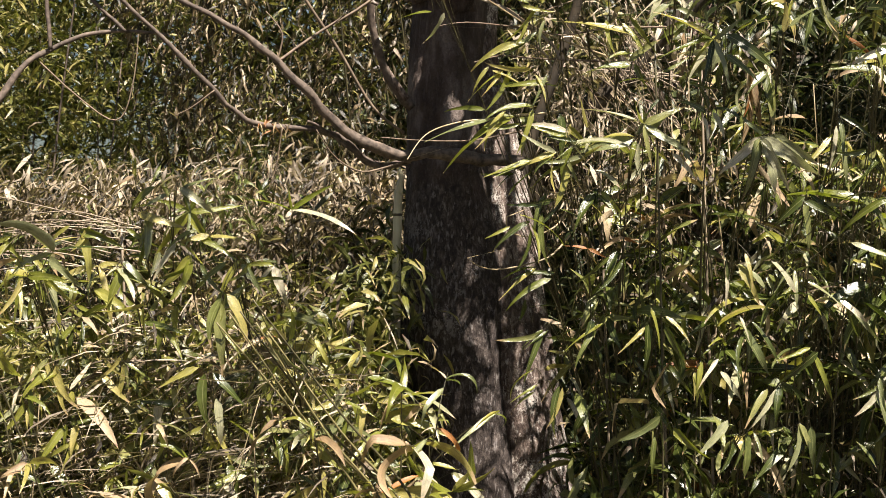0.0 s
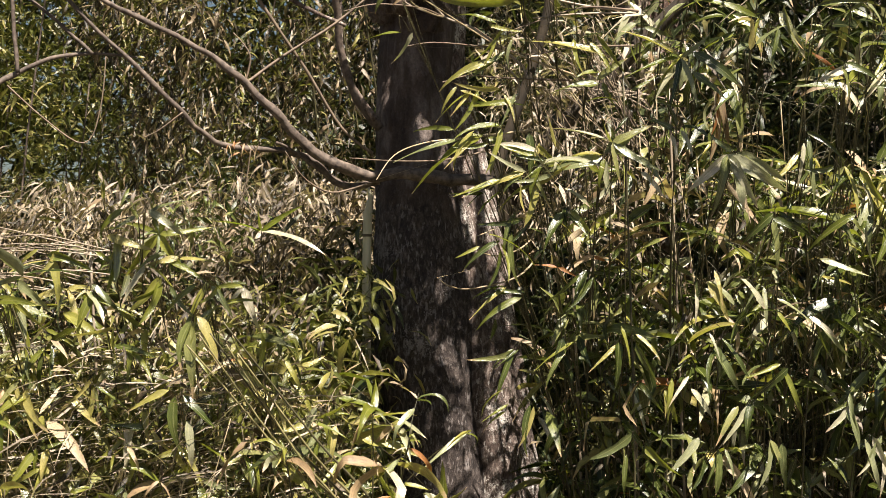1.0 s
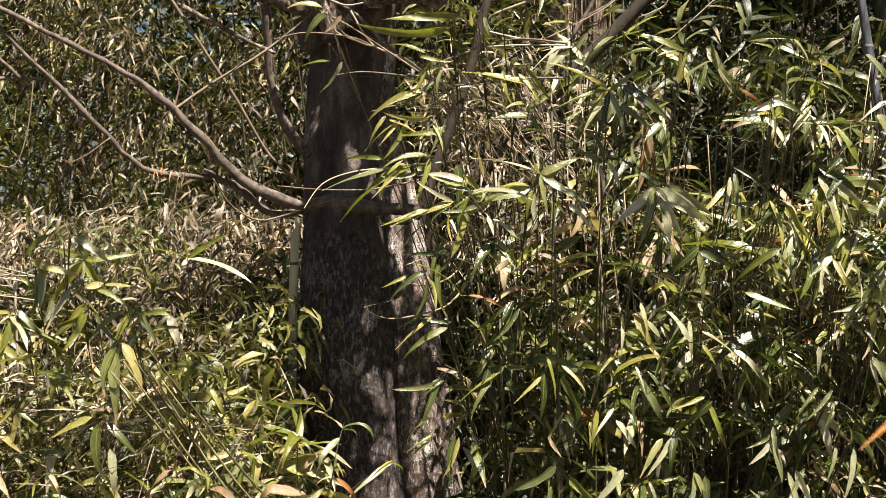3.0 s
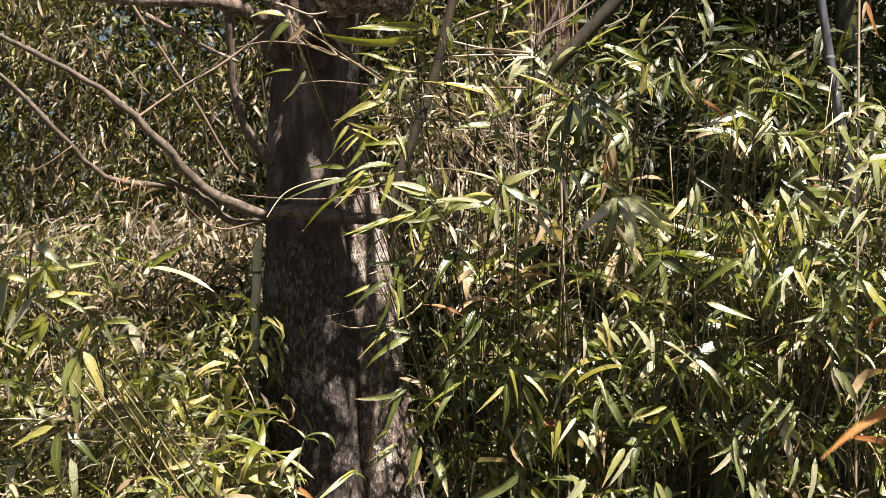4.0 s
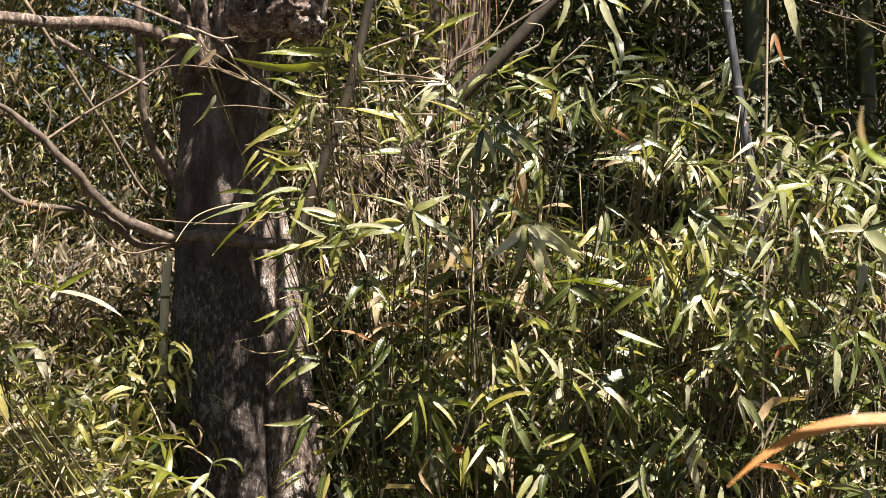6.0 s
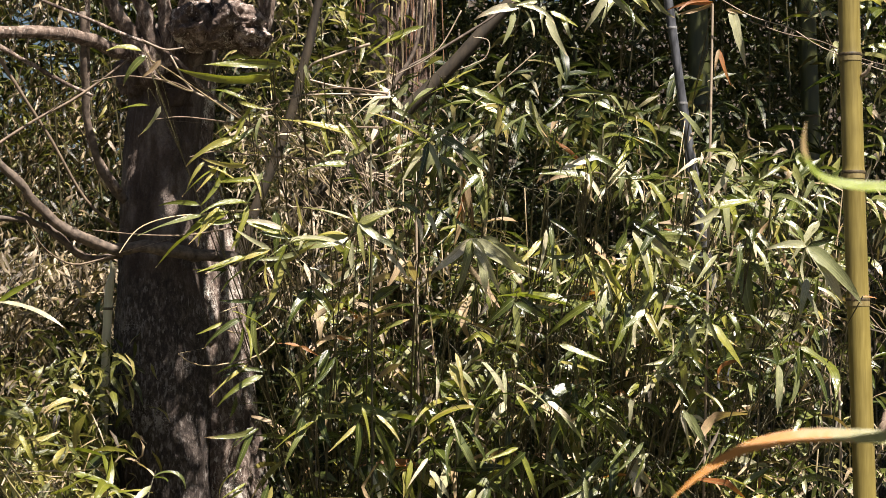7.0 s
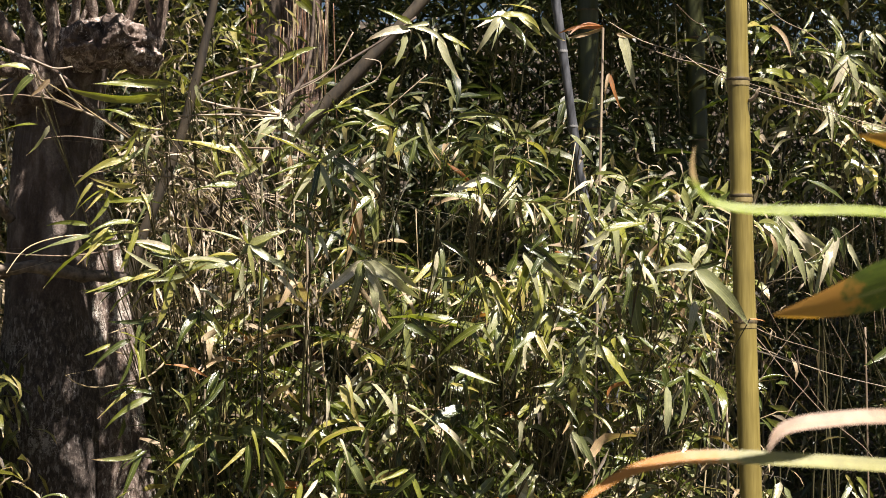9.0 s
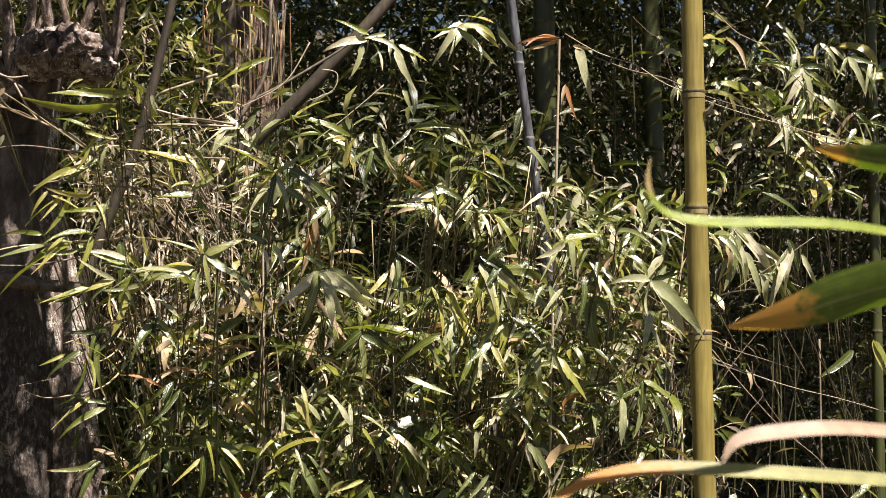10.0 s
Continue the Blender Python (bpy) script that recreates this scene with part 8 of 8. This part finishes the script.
spray((-0.845, 5.60, 1.679), (-0.84, 6.17), [(0.020, 0.014, -109, 0.090, "y"), (-0.043, -0.014, -37, 0.111, "y"), (-0.010, 0.029, -21, 0.142, "y"), (0.000, -0.014, -84, 0.110, "y"), (0.017, 0.027, -90, 0.136, "p")], "bushy bamboo with sunlit yellow-green leaves", "sunlit bamboo in front of the dry bank", spread=0.4)
spray((-1.004, 5.60, 1.641), (-0.91, 6.54), [(0.014, 0.031, -112, 0.088, "y"), (-0.003, 0.002, -73, 0.128, "y"), (-0.006, 0.013, -4, 0.078, "y"), (-0.041, 0.033, -148, 0.086, "y"), (-0.018, 0.016, -6, 0.129, "y")], "bushy bamboo with sunlit yellow-green leaves", "sunlit bamboo in front of the dry bank", spread=0.4)
spray((-0.687, 5.60, 1.639), (-0.75, 6.57), [(-0.036, -0.025, -41, 0.110, "y"), (0.034, 0.006, -164, 0.100, "y"), (0.035, 0.002, -2, 0.127, "y"), (0.007, -0.008, -19, 0.127, "y"), (-0.000, 0.020, -164, 0.105, "y")], "bushy bamboo with sunlit yellow-green leaves", "sunlit bamboo in front of the dry bank", spread=0.4)
spray((-1.147, 5.60, 1.587), (-1.24, 6.49), [(0.000, -0.024, -70, 0.117, "y"), (-0.011, 0.008, -42, 0.127, "y"), (0.019, 0.023, 25, 0.130, "y"), (0.038, -0.001, -35, 0.135, "p"), (0.029, -0.032, -62, 0.135, "p")], "bushy bamboo with sunlit yellow-green leaves", "sunlit bamboo in front of the dry bank", spread=0.4)
spray((-0.577, 5.60, 1.479), (-0.49, 6.53), [(0.036, 0.031, -139, 0.099, "p"), (-0.043, 0.005, -120, 0.091, "y"), (0.019, 0.021, -131, 0.132, "p"), (0.006, 0.010, -148, 0.122, "y"), (0.043, 0.031, 20, 0.100, "y")], "bushy bamboo with sunlit yellow-green leaves", "sunlit bamboo in front of the dry bank", spread=0.4)
spray((1.123, 5.65, 1.942), (1.06, 6.42), [(-0.013, 0.024, -43, 0.155, "g"), (0.040, 0.020, -94, 0.143, "p"), (0.000, 0.028, -26, 0.126, "g"), (-0.008, -0.003, -101, 0.138, "p"), (0.004, 0.013, -84, 0.121, "p"), (0.039, -0.012, -44, 0.134, "p")], "upright bamboo with glossy green and bleached leaves", "bamboo thicket beside the tree", spread=0.4)
spray((1.237, 5.65, 1.853), (1.32, 6.59), [(-0.039, 0.020, -156, 0.096, "g"), (0.015, 0.008, -135, 0.153, "g"), (0.038, 0.007, -69, 0.157, "y"), (-0.036, -0.001, -43, 0.086, "g"), (-0.009, 0.020, -67, 0.150, "y"), (0.042, -0.010, -79, 0.123, "p")], "upright bamboo with glossy green and bleached leaves", "bamboo thicket beside the tree", spread=0.4)
spray((1.402, 5.65, 1.942), (1.36, 6.46), [(0.042, 0.020, -120, 0.127, "g"), (-0.030, 0.001, -73, 0.151, "p"), (-0.018, -0.021, -112, 0.147, "y"), (-0.034, 0.029, -25, 0.145, "g"), (-0.005, -0.029, -127, 0.108, "y"), (0.001, 0.032, -106, 0.103, "y")], "upright bamboo with glossy green and bleached leaves", "bamboo thicket beside the tree", spread=0.4)
spray((1.483, 5.65, 1.796), (1.48, 6.33), [(-0.015, -0.022, -157, 0.097, "g"), (0.007, -0.010, -123, 0.084, "p"), (0.001, -0.016, -23, 0.156, "g"), (-0.035, -0.026, -143, 0.141, "p"), (-0.036, -0.024, -93, 0.122, "y"), (-0.016, -0.009, -30, 0.130, "g")], "upright bamboo with glossy green and bleached leaves", "bamboo thicket beside the tree", spread=0.4)
spray((1.318, 5.65, 1.715), (1.26, 6.55), [(0.025, -0.015, -24, 0.109, "p"), (0.038, -0.005, -88, 0.155, "p"), (0.041, 0.019, -106, 0.112, "g"), (0.033, -0.011, -102, 0.124, "y"), (-0.025, -0.001, -91, 0.139, "p"), (-0.018, 0.018, -106, 0.100, "p")], "upright bamboo with glossy green and bleached leaves", "bamboo thicket beside the tree", spread=0.4)
spray((1.565, 5.65, 1.698), (1.51, 6.42), [(-0.039, -0.029, -109, 0.146, "g"), (-0.022, -0.006, -94, 0.130, "p"), (0.041, -0.024, -60, 0.156, "y"), (0.015, 0.010, -65, 0.145, "p"), (0.011, 0.020, -132, 0.095, "p"), (0.029, 0.009, -88, 0.085, "p")], "upright bamboo with glossy green and bleached leaves", "bamboo thicket beside the tree", spread=0.4)
spray((1.153, 5.65, 1.635), (1.16, 6.57), [(0.001, 0.032, -78, 0.129, "p"), (0.025, 0.012, -73, 0.121, "g"), (0.036, 0.010, -129, 0.123, "p"), (0.000, -0.025, -24, 0.150, "p"), (-0.030, 0.029, -84, 0.099, "g"), (-0.029, -0.026, -32, 0.140, "p")], "upright bamboo with glossy green and bleached leaves", "bamboo thicket beside the tree", spread=0.4)
spray((1.600, 5.65, 1.861), (1.57, 6.30), [(0.024, -0.031, -108, 0.118, "p"), (-0.018, 0.027, -81, 0.152, "p"), (0.011, -0.032, -137, 0.158, "y"), (-0.003, 0.002, -33, 0.084, "y"), (0.026, 0.017, -132, 0.152, "p"), (-0.022, 0.027, -146, 0.094, "p")], "upright bamboo with glossy green and bleached leaves", "bamboo thicket beside the tree", spread=0.4)
bare = root("bare_twigs", (2.20, 5.75, 0.0), "thin bare twigs that cross beside the golden culm", "twig")
under("twig", tube_mesh("twig", away([(1.698, 5.90, 2.675), (1.797, 5.87, 2.615), (1.906, 5.83, 2.575), (1.995, 5.80, 2.515), (2.187, 5.77, 2.443), (2.373, 5.73, 2.390), (2.570, 5.70, 2.338)], bare.location), (0.0019, 0.0012), PALE_TWIG, 5), bare)
under("twig", tube_mesh("twig", away([(1.804, 5.95, 2.617), (1.917, 5.92, 2.574), (2.022, 5.89, 2.548), (2.147, 5.87, 2.495), (2.343, 5.84, 2.438), (2.536, 5.81, 2.347), (2.711, 5.78, 2.293)], bare.location), (0.0019, 0.0012), TWIG, 5), bare)
under("twig", tube_mesh("twig", away([(2.215, 6.00, 2.799), (2.290, 5.98, 2.723), (2.378, 5.95, 2.672), (2.456, 5.93, 2.590), (2.568, 5.91, 2.478), (2.648, 5.88, 2.385), (2.749, 5.86, 2.284)], bare.location), (0.0019, 0.0012), TWIG, 5), bare)
under("twig", tube_mesh("twig", away([(1.895, 6.05, 1.844), (2.033, 6.03, 1.782), (2.142, 6.01, 1.717), (2.291, 6.00, 1.652), (2.465, 5.98, 1.594), (2.631, 5.96, 1.556), (2.783, 5.94, 1.514)], bare.location), (0.0019, 0.0012), PALE_TWIG, 5), bare)
under("twig", tube_mesh("twig", away([(2.096, 5.90, 2.054), (2.182, 5.92, 1.940), (2.226, 5.94, 1.809), (2.315, 5.96, 1.670), (2.374, 5.98, 1.570), (2.447, 6.00, 1.482), (2.531, 6.02, 1.402)], bare.location), (0.0019, 0.0012), TWIG, 5), bare)
under("twig", tube_mesh("twig", away([(2.086, 5.95, 1.809), (2.153, 5.91, 1.738), (2.218, 5.87, 1.649), (2.281, 5.83, 1.564), (2.373, 5.78, 1.454), (2.465, 5.74, 1.372), (2.543, 5.70, 1.259)], bare.location), (0.0019, 0.0012), TWIG, 5), bare)
under("twig", tube_mesh("twig", away([(2.029, 6.00, 1.667), (2.082, 5.96, 1.726), (2.090, 5.93, 1.760), (2.139, 5.89, 1.808), (2.238, 5.85, 1.893), (2.355, 5.82, 1.971), (2.468, 5.78, 2.056)], bare.location), (0.0019, 0.0012), PALE_TWIG, 5), bare)
under("twig", tube_mesh("twig", away([(2.138, 6.05, 2.520), (2.104, 6.02, 2.554), (2.072, 5.99, 2.590), (2.048, 5.96, 2.629), (2.013, 5.92, 2.674), (1.963, 5.89, 2.693), (1.904, 5.86, 2.732)], bare.location), (0.0019, 0.0012), TWIG, 5), bare)
under("twig", tube_mesh("twig", away([(2.311, 5.90, 1.670), (2.320, 5.91, 1.624), (2.329, 5.91, 1.599), (2.356, 5.92, 1.564), (2.316, 5.93, 1.512), (2.279, 5.93, 1.451), (2.233, 5.94, 1.386)], bare.location), (0.0019, 0.0012), TWIG, 5), bare)
under("twig", tube_mesh("twig", away([(2.217, 5.95, 2.043), (2.297, 5.96, 2.000), (2.407, 5.97, 1.974), (2.478, 5.99, 1.925), (2.587, 6.00, 1.890), (2.707, 6.01, 1.857), (2.821, 6.02, 1.823)], bare.location), (0.0019, 0.0012), PALE_TWIG, 5), bare)
under("twig", tube_mesh("twig", away([(1.842, 6.00, 1.965), (1.930, 5.95, 1.907), (2.046, 5.90, 1.823), (2.125, 5.85, 1.754), (2.203, 5.80, 1.707), (2.313, 5.75, 1.669), (2.397, 5.70, 1.635)], bare.location), (0.0019, 0.0012), TWIG, 5), bare)
tendrils = root("bare_twigs", (0.62, 5.8, 0.0), "thin curling bare twigs in front of the tree", "twig")
under("cane", tube_mesh("cane", [(0, 0.1, 0), (0.02, 0.05, 1.0), (0, 0, 2.2)], [0.004, 0.003], CANE, 6), tendrils)
under("twig", tube_mesh("twig", away([(0.380, 5.95, 2.010), (0.176, 5.89, 1.986), (0.042, 5.83, 1.968), (-0.048, 5.76, 1.929), (-0.100, 5.70, 1.856)], tendrils.location), (0.0036, 0.0022, 0.0014), STRAW, 5), tendrils)
under("twig", tube_mesh("twig", away([(0.482, 5.95, 2.155), (0.275, 5.87, 2.158), (0.173, 5.78, 2.158), (0.093, 5.70, 2.132)], tendrils.location), (0.0036, 0.0022, 0.0014), TWIG, 5), tendrils)
under("twig", tube_mesh("twig", away([(0.278, 5.95, 1.960), (0.108, 5.87, 1.921), (-0.032, 5.78, 1.913), (-0.175, 5.70, 1.920)], tendrils.location), (0.0036, 0.0022, 0.0014), TWIG, 5), tendrils)
under("twig", tube_mesh("twig", away([(0.396, 5.95, 1.774), (0.341, 5.89, 1.672), (0.255, 5.83, 1.635), (0.191, 5.76, 1.651), (0.182, 5.70, 1.690)], tendrils.location), (0.0036, 0.0022, 0.0014), STRAW, 5), tendrils)
under("twig", tube_mesh("twig", away([(0.379, 5.95, 1.639), (0.308, 5.89, 1.572), (0.173, 5.83, 1.540), (0.106, 5.76, 1.549), (0.069, 5.70, 1.574)], tendrils.location), (0.0036, 0.0022, 0.0014), STRAW, 5), tendrils)
under("twig", tube_mesh("twig", away([(0.489, 5.95, 2.172), (0.284, 5.89, 2.243), (0.166, 5.83, 2.307), (0.035, 5.76, 2.384), (-0.053, 5.70, 2.421)], tendrils.location), (0.0036, 0.0022, 0.0014), STRAW, 5), tendrils)
under("twig", tube_mesh("twig", away([(0.287, 5.95, 2.250), (0.184, 5.87, 2.255), (0.070, 5.78, 2.255), (-0.010, 5.70, 2.236)], tendrils.location), (0.0036, 0.0022, 0.0014), TWIG, 5), tendrils)
under("twig", tube_mesh("twig", away([(0.102, 5.95, 2.351), (0.071, 5.87, 2.349), (0.010, 5.78, 2.372), (-0.031, 5.70, 2.427)], tendrils.location), (0.0036, 0.0022, 0.0014), STRAW, 5), tendrils)
under("twig", tube_mesh("twig", away([(0.095, 5.95, 2.354), (0.035, 5.87, 2.368), (-0.093, 5.78, 2.369), (-0.185, 5.70, 2.339)], tendrils.location), (0.0036, 0.0022, 0.0014), TWIG, 5), tendrils)
under("twig", tube_mesh("twig", away([(0.507, 5.95, 2.122), (0.415, 5.87, 2.212), (0.342, 5.78, 2.316), (0.327, 5.70, 2.435)], tendrils.location), (0.0036, 0.0022, 0.0014), TWIG, 5), tendrils)
under("twig", tube_mesh("twig", away([(0.688, 5.95, 2.359), (0.526, 5.87, 2.363), (0.387, 5.78, 2.317), (0.284, 5.70, 2.273)], tendrils.location), (0.0036, 0.0022, 0.0014), TWIG, 5), tendrils)
under("twig", tube_mesh("twig", away([(0.670, 5.95, 2.256), (0.493, 5.87, 2.245), (0.321, 5.78, 2.218), (0.187, 5.70, 2.288)], tendrils.location), (0.0036, 0.0022, 0.0014), TWIG, 5), tendrils)


def near_blade(parent, line, width, material, label, face=(0.15, -0.7, 0.7)):
    """A long arching blade swept along a line from its sheath to its tip."""
    p = np.array(line, float)
    k = np.linspace(0, len(p) - 1, 25)
    q = np.stack([np.interp(k, np.arange(len(p)), p[:, j]) for j in range(3)], 1)
    for _ in range(8):
        q[1:-1] = (q[:-2] + 2 * q[1:-1] + q[2:]) / 4
    u = np.linspace(0, 1, 25)
    half = width * 0.5 * np.clip(u * 6 + 0.25, 0, 1) * np.clip((1 - u) * 2.2, 0.03, 1) ** 0.8
    d = np.gradient(q, axis=0)
    d /= np.linalg.norm(d, axis=1, keepdims=True)
    side = np.cross(d, face)
    side /= np.linalg.norm(side, axis=1, keepdims=True)
    rise = np.cross(side, d)
    pts = np.stack([q - side * half[:, None] + rise * half[:, None] * 0.3, q, q + side * half[:, None] + rise * half[:, None] * 0.3], 1)[None]
    uvs = np.stack([np.stack([u, 0 * u + v], 1) for v in (0.0, 0.5, 1.0)], 1)[None]
    return under("leaf", blade_mesh("leaf", pts - np.array(parent.location), uvs, material), parent, label)


near = root("bamboo_plant", (1.36, 2.3, 0.0), "bamboo close by with large leaves that turn orange at the tips", "bamboo", "bamboo close by")
under("culm", tube_mesh("culm", [(0, 0, 0), (0.03, 0.02, 0.9), (0.02, 0, 1.9)], [0.006, 0.004], CANE, 8), near)
near_blade(near, [(1.380, 2.30, 1.507), (0.882, 1.95, 1.557), (0.819, 1.95, 1.552), (0.757, 1.95, 1.546), (0.739, 1.95, 1.536), (0.733, 1.95, 1.518)], 0.020, TIPPED["pink"], "withered leaf gone pinkish white")
near_blade(near, [(1.380, 2.30, 1.460), (0.941, 2.15, 1.494), (0.825, 2.15, 1.500), (0.736, 2.15, 1.505), (0.666, 2.15, 1.499), (0.608, 2.15, 1.472), (0.564, 2.15, 1.432)], 0.021, TIPPED["rust"], "arching leaf withered to rust at the tip")
near_blade(near, [(1.380, 2.30, 1.726), (0.932, 2.00, 1.776), (0.835, 2.00, 1.773), (0.758, 2.00, 1.768), (0.695, 2.00, 1.769), (0.670, 2.00, 1.786), (0.664, 2.00, 1.813), (0.670, 2.00, 1.837)], 0.016, TIPPED["curl"], "narrow yellow-green leaf with a curled dry tip")
near_blade(near, [(1.380, 2.30, 1.683), (1.108, 2.25, 1.731), (1.055, 2.25, 1.721), (0.997, 2.25, 1.703), (0.950, 2.25, 1.686), (0.900, 2.25, 1.674), (0.852, 2.25, 1.667)], 0.068, TIPPED["green"], "broad green leaf with an orange tip", (0.15, 0.8, 0.55))
near_blade(near, [(1.380, 2.30, 1.803), (1.035, 2.10, 1.853), (0.985, 2.10, 1.855), (0.938, 2.10, 1.860), (0.897, 2.10, 1.867)], 0.036, TIPPED["green"], "green leaf with an orange tip", (0.15, 0.8, 0.55))
leaning_canes = root("leaning_canes", (-0.1, 5.4, 0.0), "bundle of thin olive brown canes leaning over the bush", "bamboo")
under("culm", tube_mesh("culm", away([(0.022, 5.45, 0.211), (-0.150, 5.38, 0.868), (-0.368, 5.32, 1.144), (-0.564, 5.25, 1.439)], leaning_canes.location), (0.0042, 0.0036, 0.0022), OLIVE_CANE, 7), leaning_canes)
under("culm", tube_mesh("culm", away([(0.052, 5.45, 0.210), (-0.120, 5.38, 0.867), (-0.337, 5.32, 1.152), (-0.534, 5.25, 1.441)], leaning_canes.location), (0.0042, 0.0036, 0.0022), CANE, 7), leaning_canes)
under("culm", tube_mesh("culm", away([(0.044, 5.45, 0.179), (-0.128, 5.38, 0.837), (-0.316, 5.32, 1.116), (-0.493, 5.25, 1.411)], leaning_canes.location), (0.0042, 0.0036, 0.0022), OLIVE_CANE, 7), leaning_canes)
under("culm", tube_mesh("culm", away([(0.098, 5.45, 0.178), (-0.075, 5.38, 0.836), (-0.275, 5.32, 1.115), (-0.464, 5.25, 1.388)], leaning_canes.location), (0.0042, 0.0036, 0.0022), OLIVE_CANE, 7), leaning_canes)
under("culm", tube_mesh("culm", away([(0.114, 5.45, 0.209), (-0.059, 5.38, 0.866), (-0.274, 5.32, 1.163), (-0.500, 5.25, 1.470)], leaning_canes.location), (0.0042, 0.0036, 0.0022), CANE, 7), leaning_canes)
under("culm", tube_mesh("culm", away([(-0.025, 5.45, 0.212), (-0.196, 5.38, 0.869), (-0.387, 5.32, 1.150), (-0.597, 5.25, 1.412)], leaning_canes.location), (0.0042, 0.0036, 0.0022), OLIVE_CANE, 7), leaning_canes)
spray((-0.400, 5.30, 1.362), (-0.49, 6.14), [(-0.062, -0.022, -41, 0.130, "p"), (-0.009, -0.000, 71, 0.087, "y"), (0.013, 0.022, 144, 0.064, "y"), (0.058, -0.000, -63, 0.084, "y")], "bushy bamboo with sunlit yellow-green leaves", "sunlit bamboo in front of the dry bank", spread=0.3, wide=1)
spray((-0.236, 5.65, 1.190), (-0.14, 6.38), [(-0.043, -0.006, 23, 0.140, "y"), (0.021, 0.050, -12, 0.147, "y"), (0.085, -0.070, -5, 0.161, "y"), (-0.043, 0.026, -119, 0.129, "p"), (-0.019, 0.002, -77, 0.107, "y")], "bushy bamboo with sunlit yellow-green leaves", "sunlit bamboo in front of the dry bank", spread=0.3, wide=1)
spray((-0.583, 5.30, 1.479), (-0.69, 6.04), [(0.004, 0.006, -98, 0.152, "y"), (-0.004, -0.002, -123, 0.135, "g"), (0.011, 0.006, -57, 0.141, "y"), (-0.011, -0.009, -83, 0.196, "g")], "bushy bamboo with sunlit yellow-green leaves", "sunlit bamboo in front of the dry bank", spread=0.3, wide=1)
spray((-0.625, 5.30, 1.263), (-0.69, 6.20), [(0.021, -0.054, -88, 0.127, "p"), (-0.024, 0.028, -150, 0.121, "y"), (-0.009, 0.013, -101, 0.153, "g"), (0.013, 0.013, -47, 0.122, "g")], "bushy bamboo with sunlit yellow-green leaves", "sunlit bamboo in front of the dry bank", spread=0.3, wide=1)


# ---- dry stalks ----
def stalks(at, aim, count, length, spread, label, group, radius=0.0022, skin=STRAW):
    """Bare dry twigs that fan out from one cane."""
    ob = root("dry_twigs", (at[0], at[1], 0.0), label, "twig", group)
    under("cane", tube_mesh("cane", [(0.05, 0.05, 0), (0.02, 0.02, at[2] * 0.6), (0, 0, at[2])], [0.005, 0.004], skin, 6), ob)
    for i in range(count):
        d = Vector(aim).normalized() + Vector((rng.uniform(-1, 1), rng.uniform(-0.7, 0.4), rng.uniform(-1, 1))) * spread
        s = Vector((rng.uniform(-0.09, 0.09), rng.uniform(-0.06, 0.06), at[2] + rng.uniform(-0.14, 0.02)))
        e = s + d.normalized() * length * rng.uniform(0.5, 1.15)
        m = s.lerp(e, 0.5) + Vector((0, 0, rng.uniform(0.0, 0.03)))
        under("twig", tube_mesh("twig", [s, m, e], [radius * rng.uniform(0.7, 1.3), radius * 0.5], skin, 4), ob)
    return ob


stalks((0.658, 6.15, 2.032), (-0.7, -0.1, 0.75), 7, 0.340, 0.6, "fan of thin bare straw twigs beside the tree", "bare straw twigs", skin=PALE_TWIG)
stalks((0.494, 6.30, 2.023), (-0.5, -0.1, 0.9), 6, 0.300, 0.65, "fan of thin bare straw twigs beside the tree", "bare straw twigs", skin=PALE_TWIG)
stalks((0.799, 6.15, 2.156), (-0.8, -0.1, 0.5), 6, 0.300, 0.6, "fan of thin bare straw twigs beside the tree", "bare straw twigs", skin=PALE_TWIG)
stalks((-0.949, 5.90, 1.667), (-1, -0.1, 0.06), 18, 0.420, 0.22, "bundle of dry straw stalks lying over the bush", "dry stalks in the bush", skin=PALE_TWIG)
stalks((-0.747, 5.80, 1.279), (-1, -0.1, -0.1), 12, 0.400, 0.25, "bundle of dry straw stalks lying in the bush", "dry stalks in the bush", skin=PALE_TWIG)
stalks((-0.946, 5.70, 1.029), (-1, -0.1, -0.2), 12, 0.400, 0.3, "bundle of dry straw stalks lying in the bush", "dry stalks in the bush", skin=PALE_TWIG)
stalks((2.186, 6.20, 1.508), (0.1, -0.1, 1), 6, 0.500, 0.5, "thin bare twigs by the golden culm", "bare straw twigs", skin=PALE_TWIG)
stalks((2.925, 6.80, 1.766), (-0.3, -0.1, 0.6), 5, 0.500, 0.6, "thin bare twigs by the golden culm", "bare straw twigs", skin=TWIG)
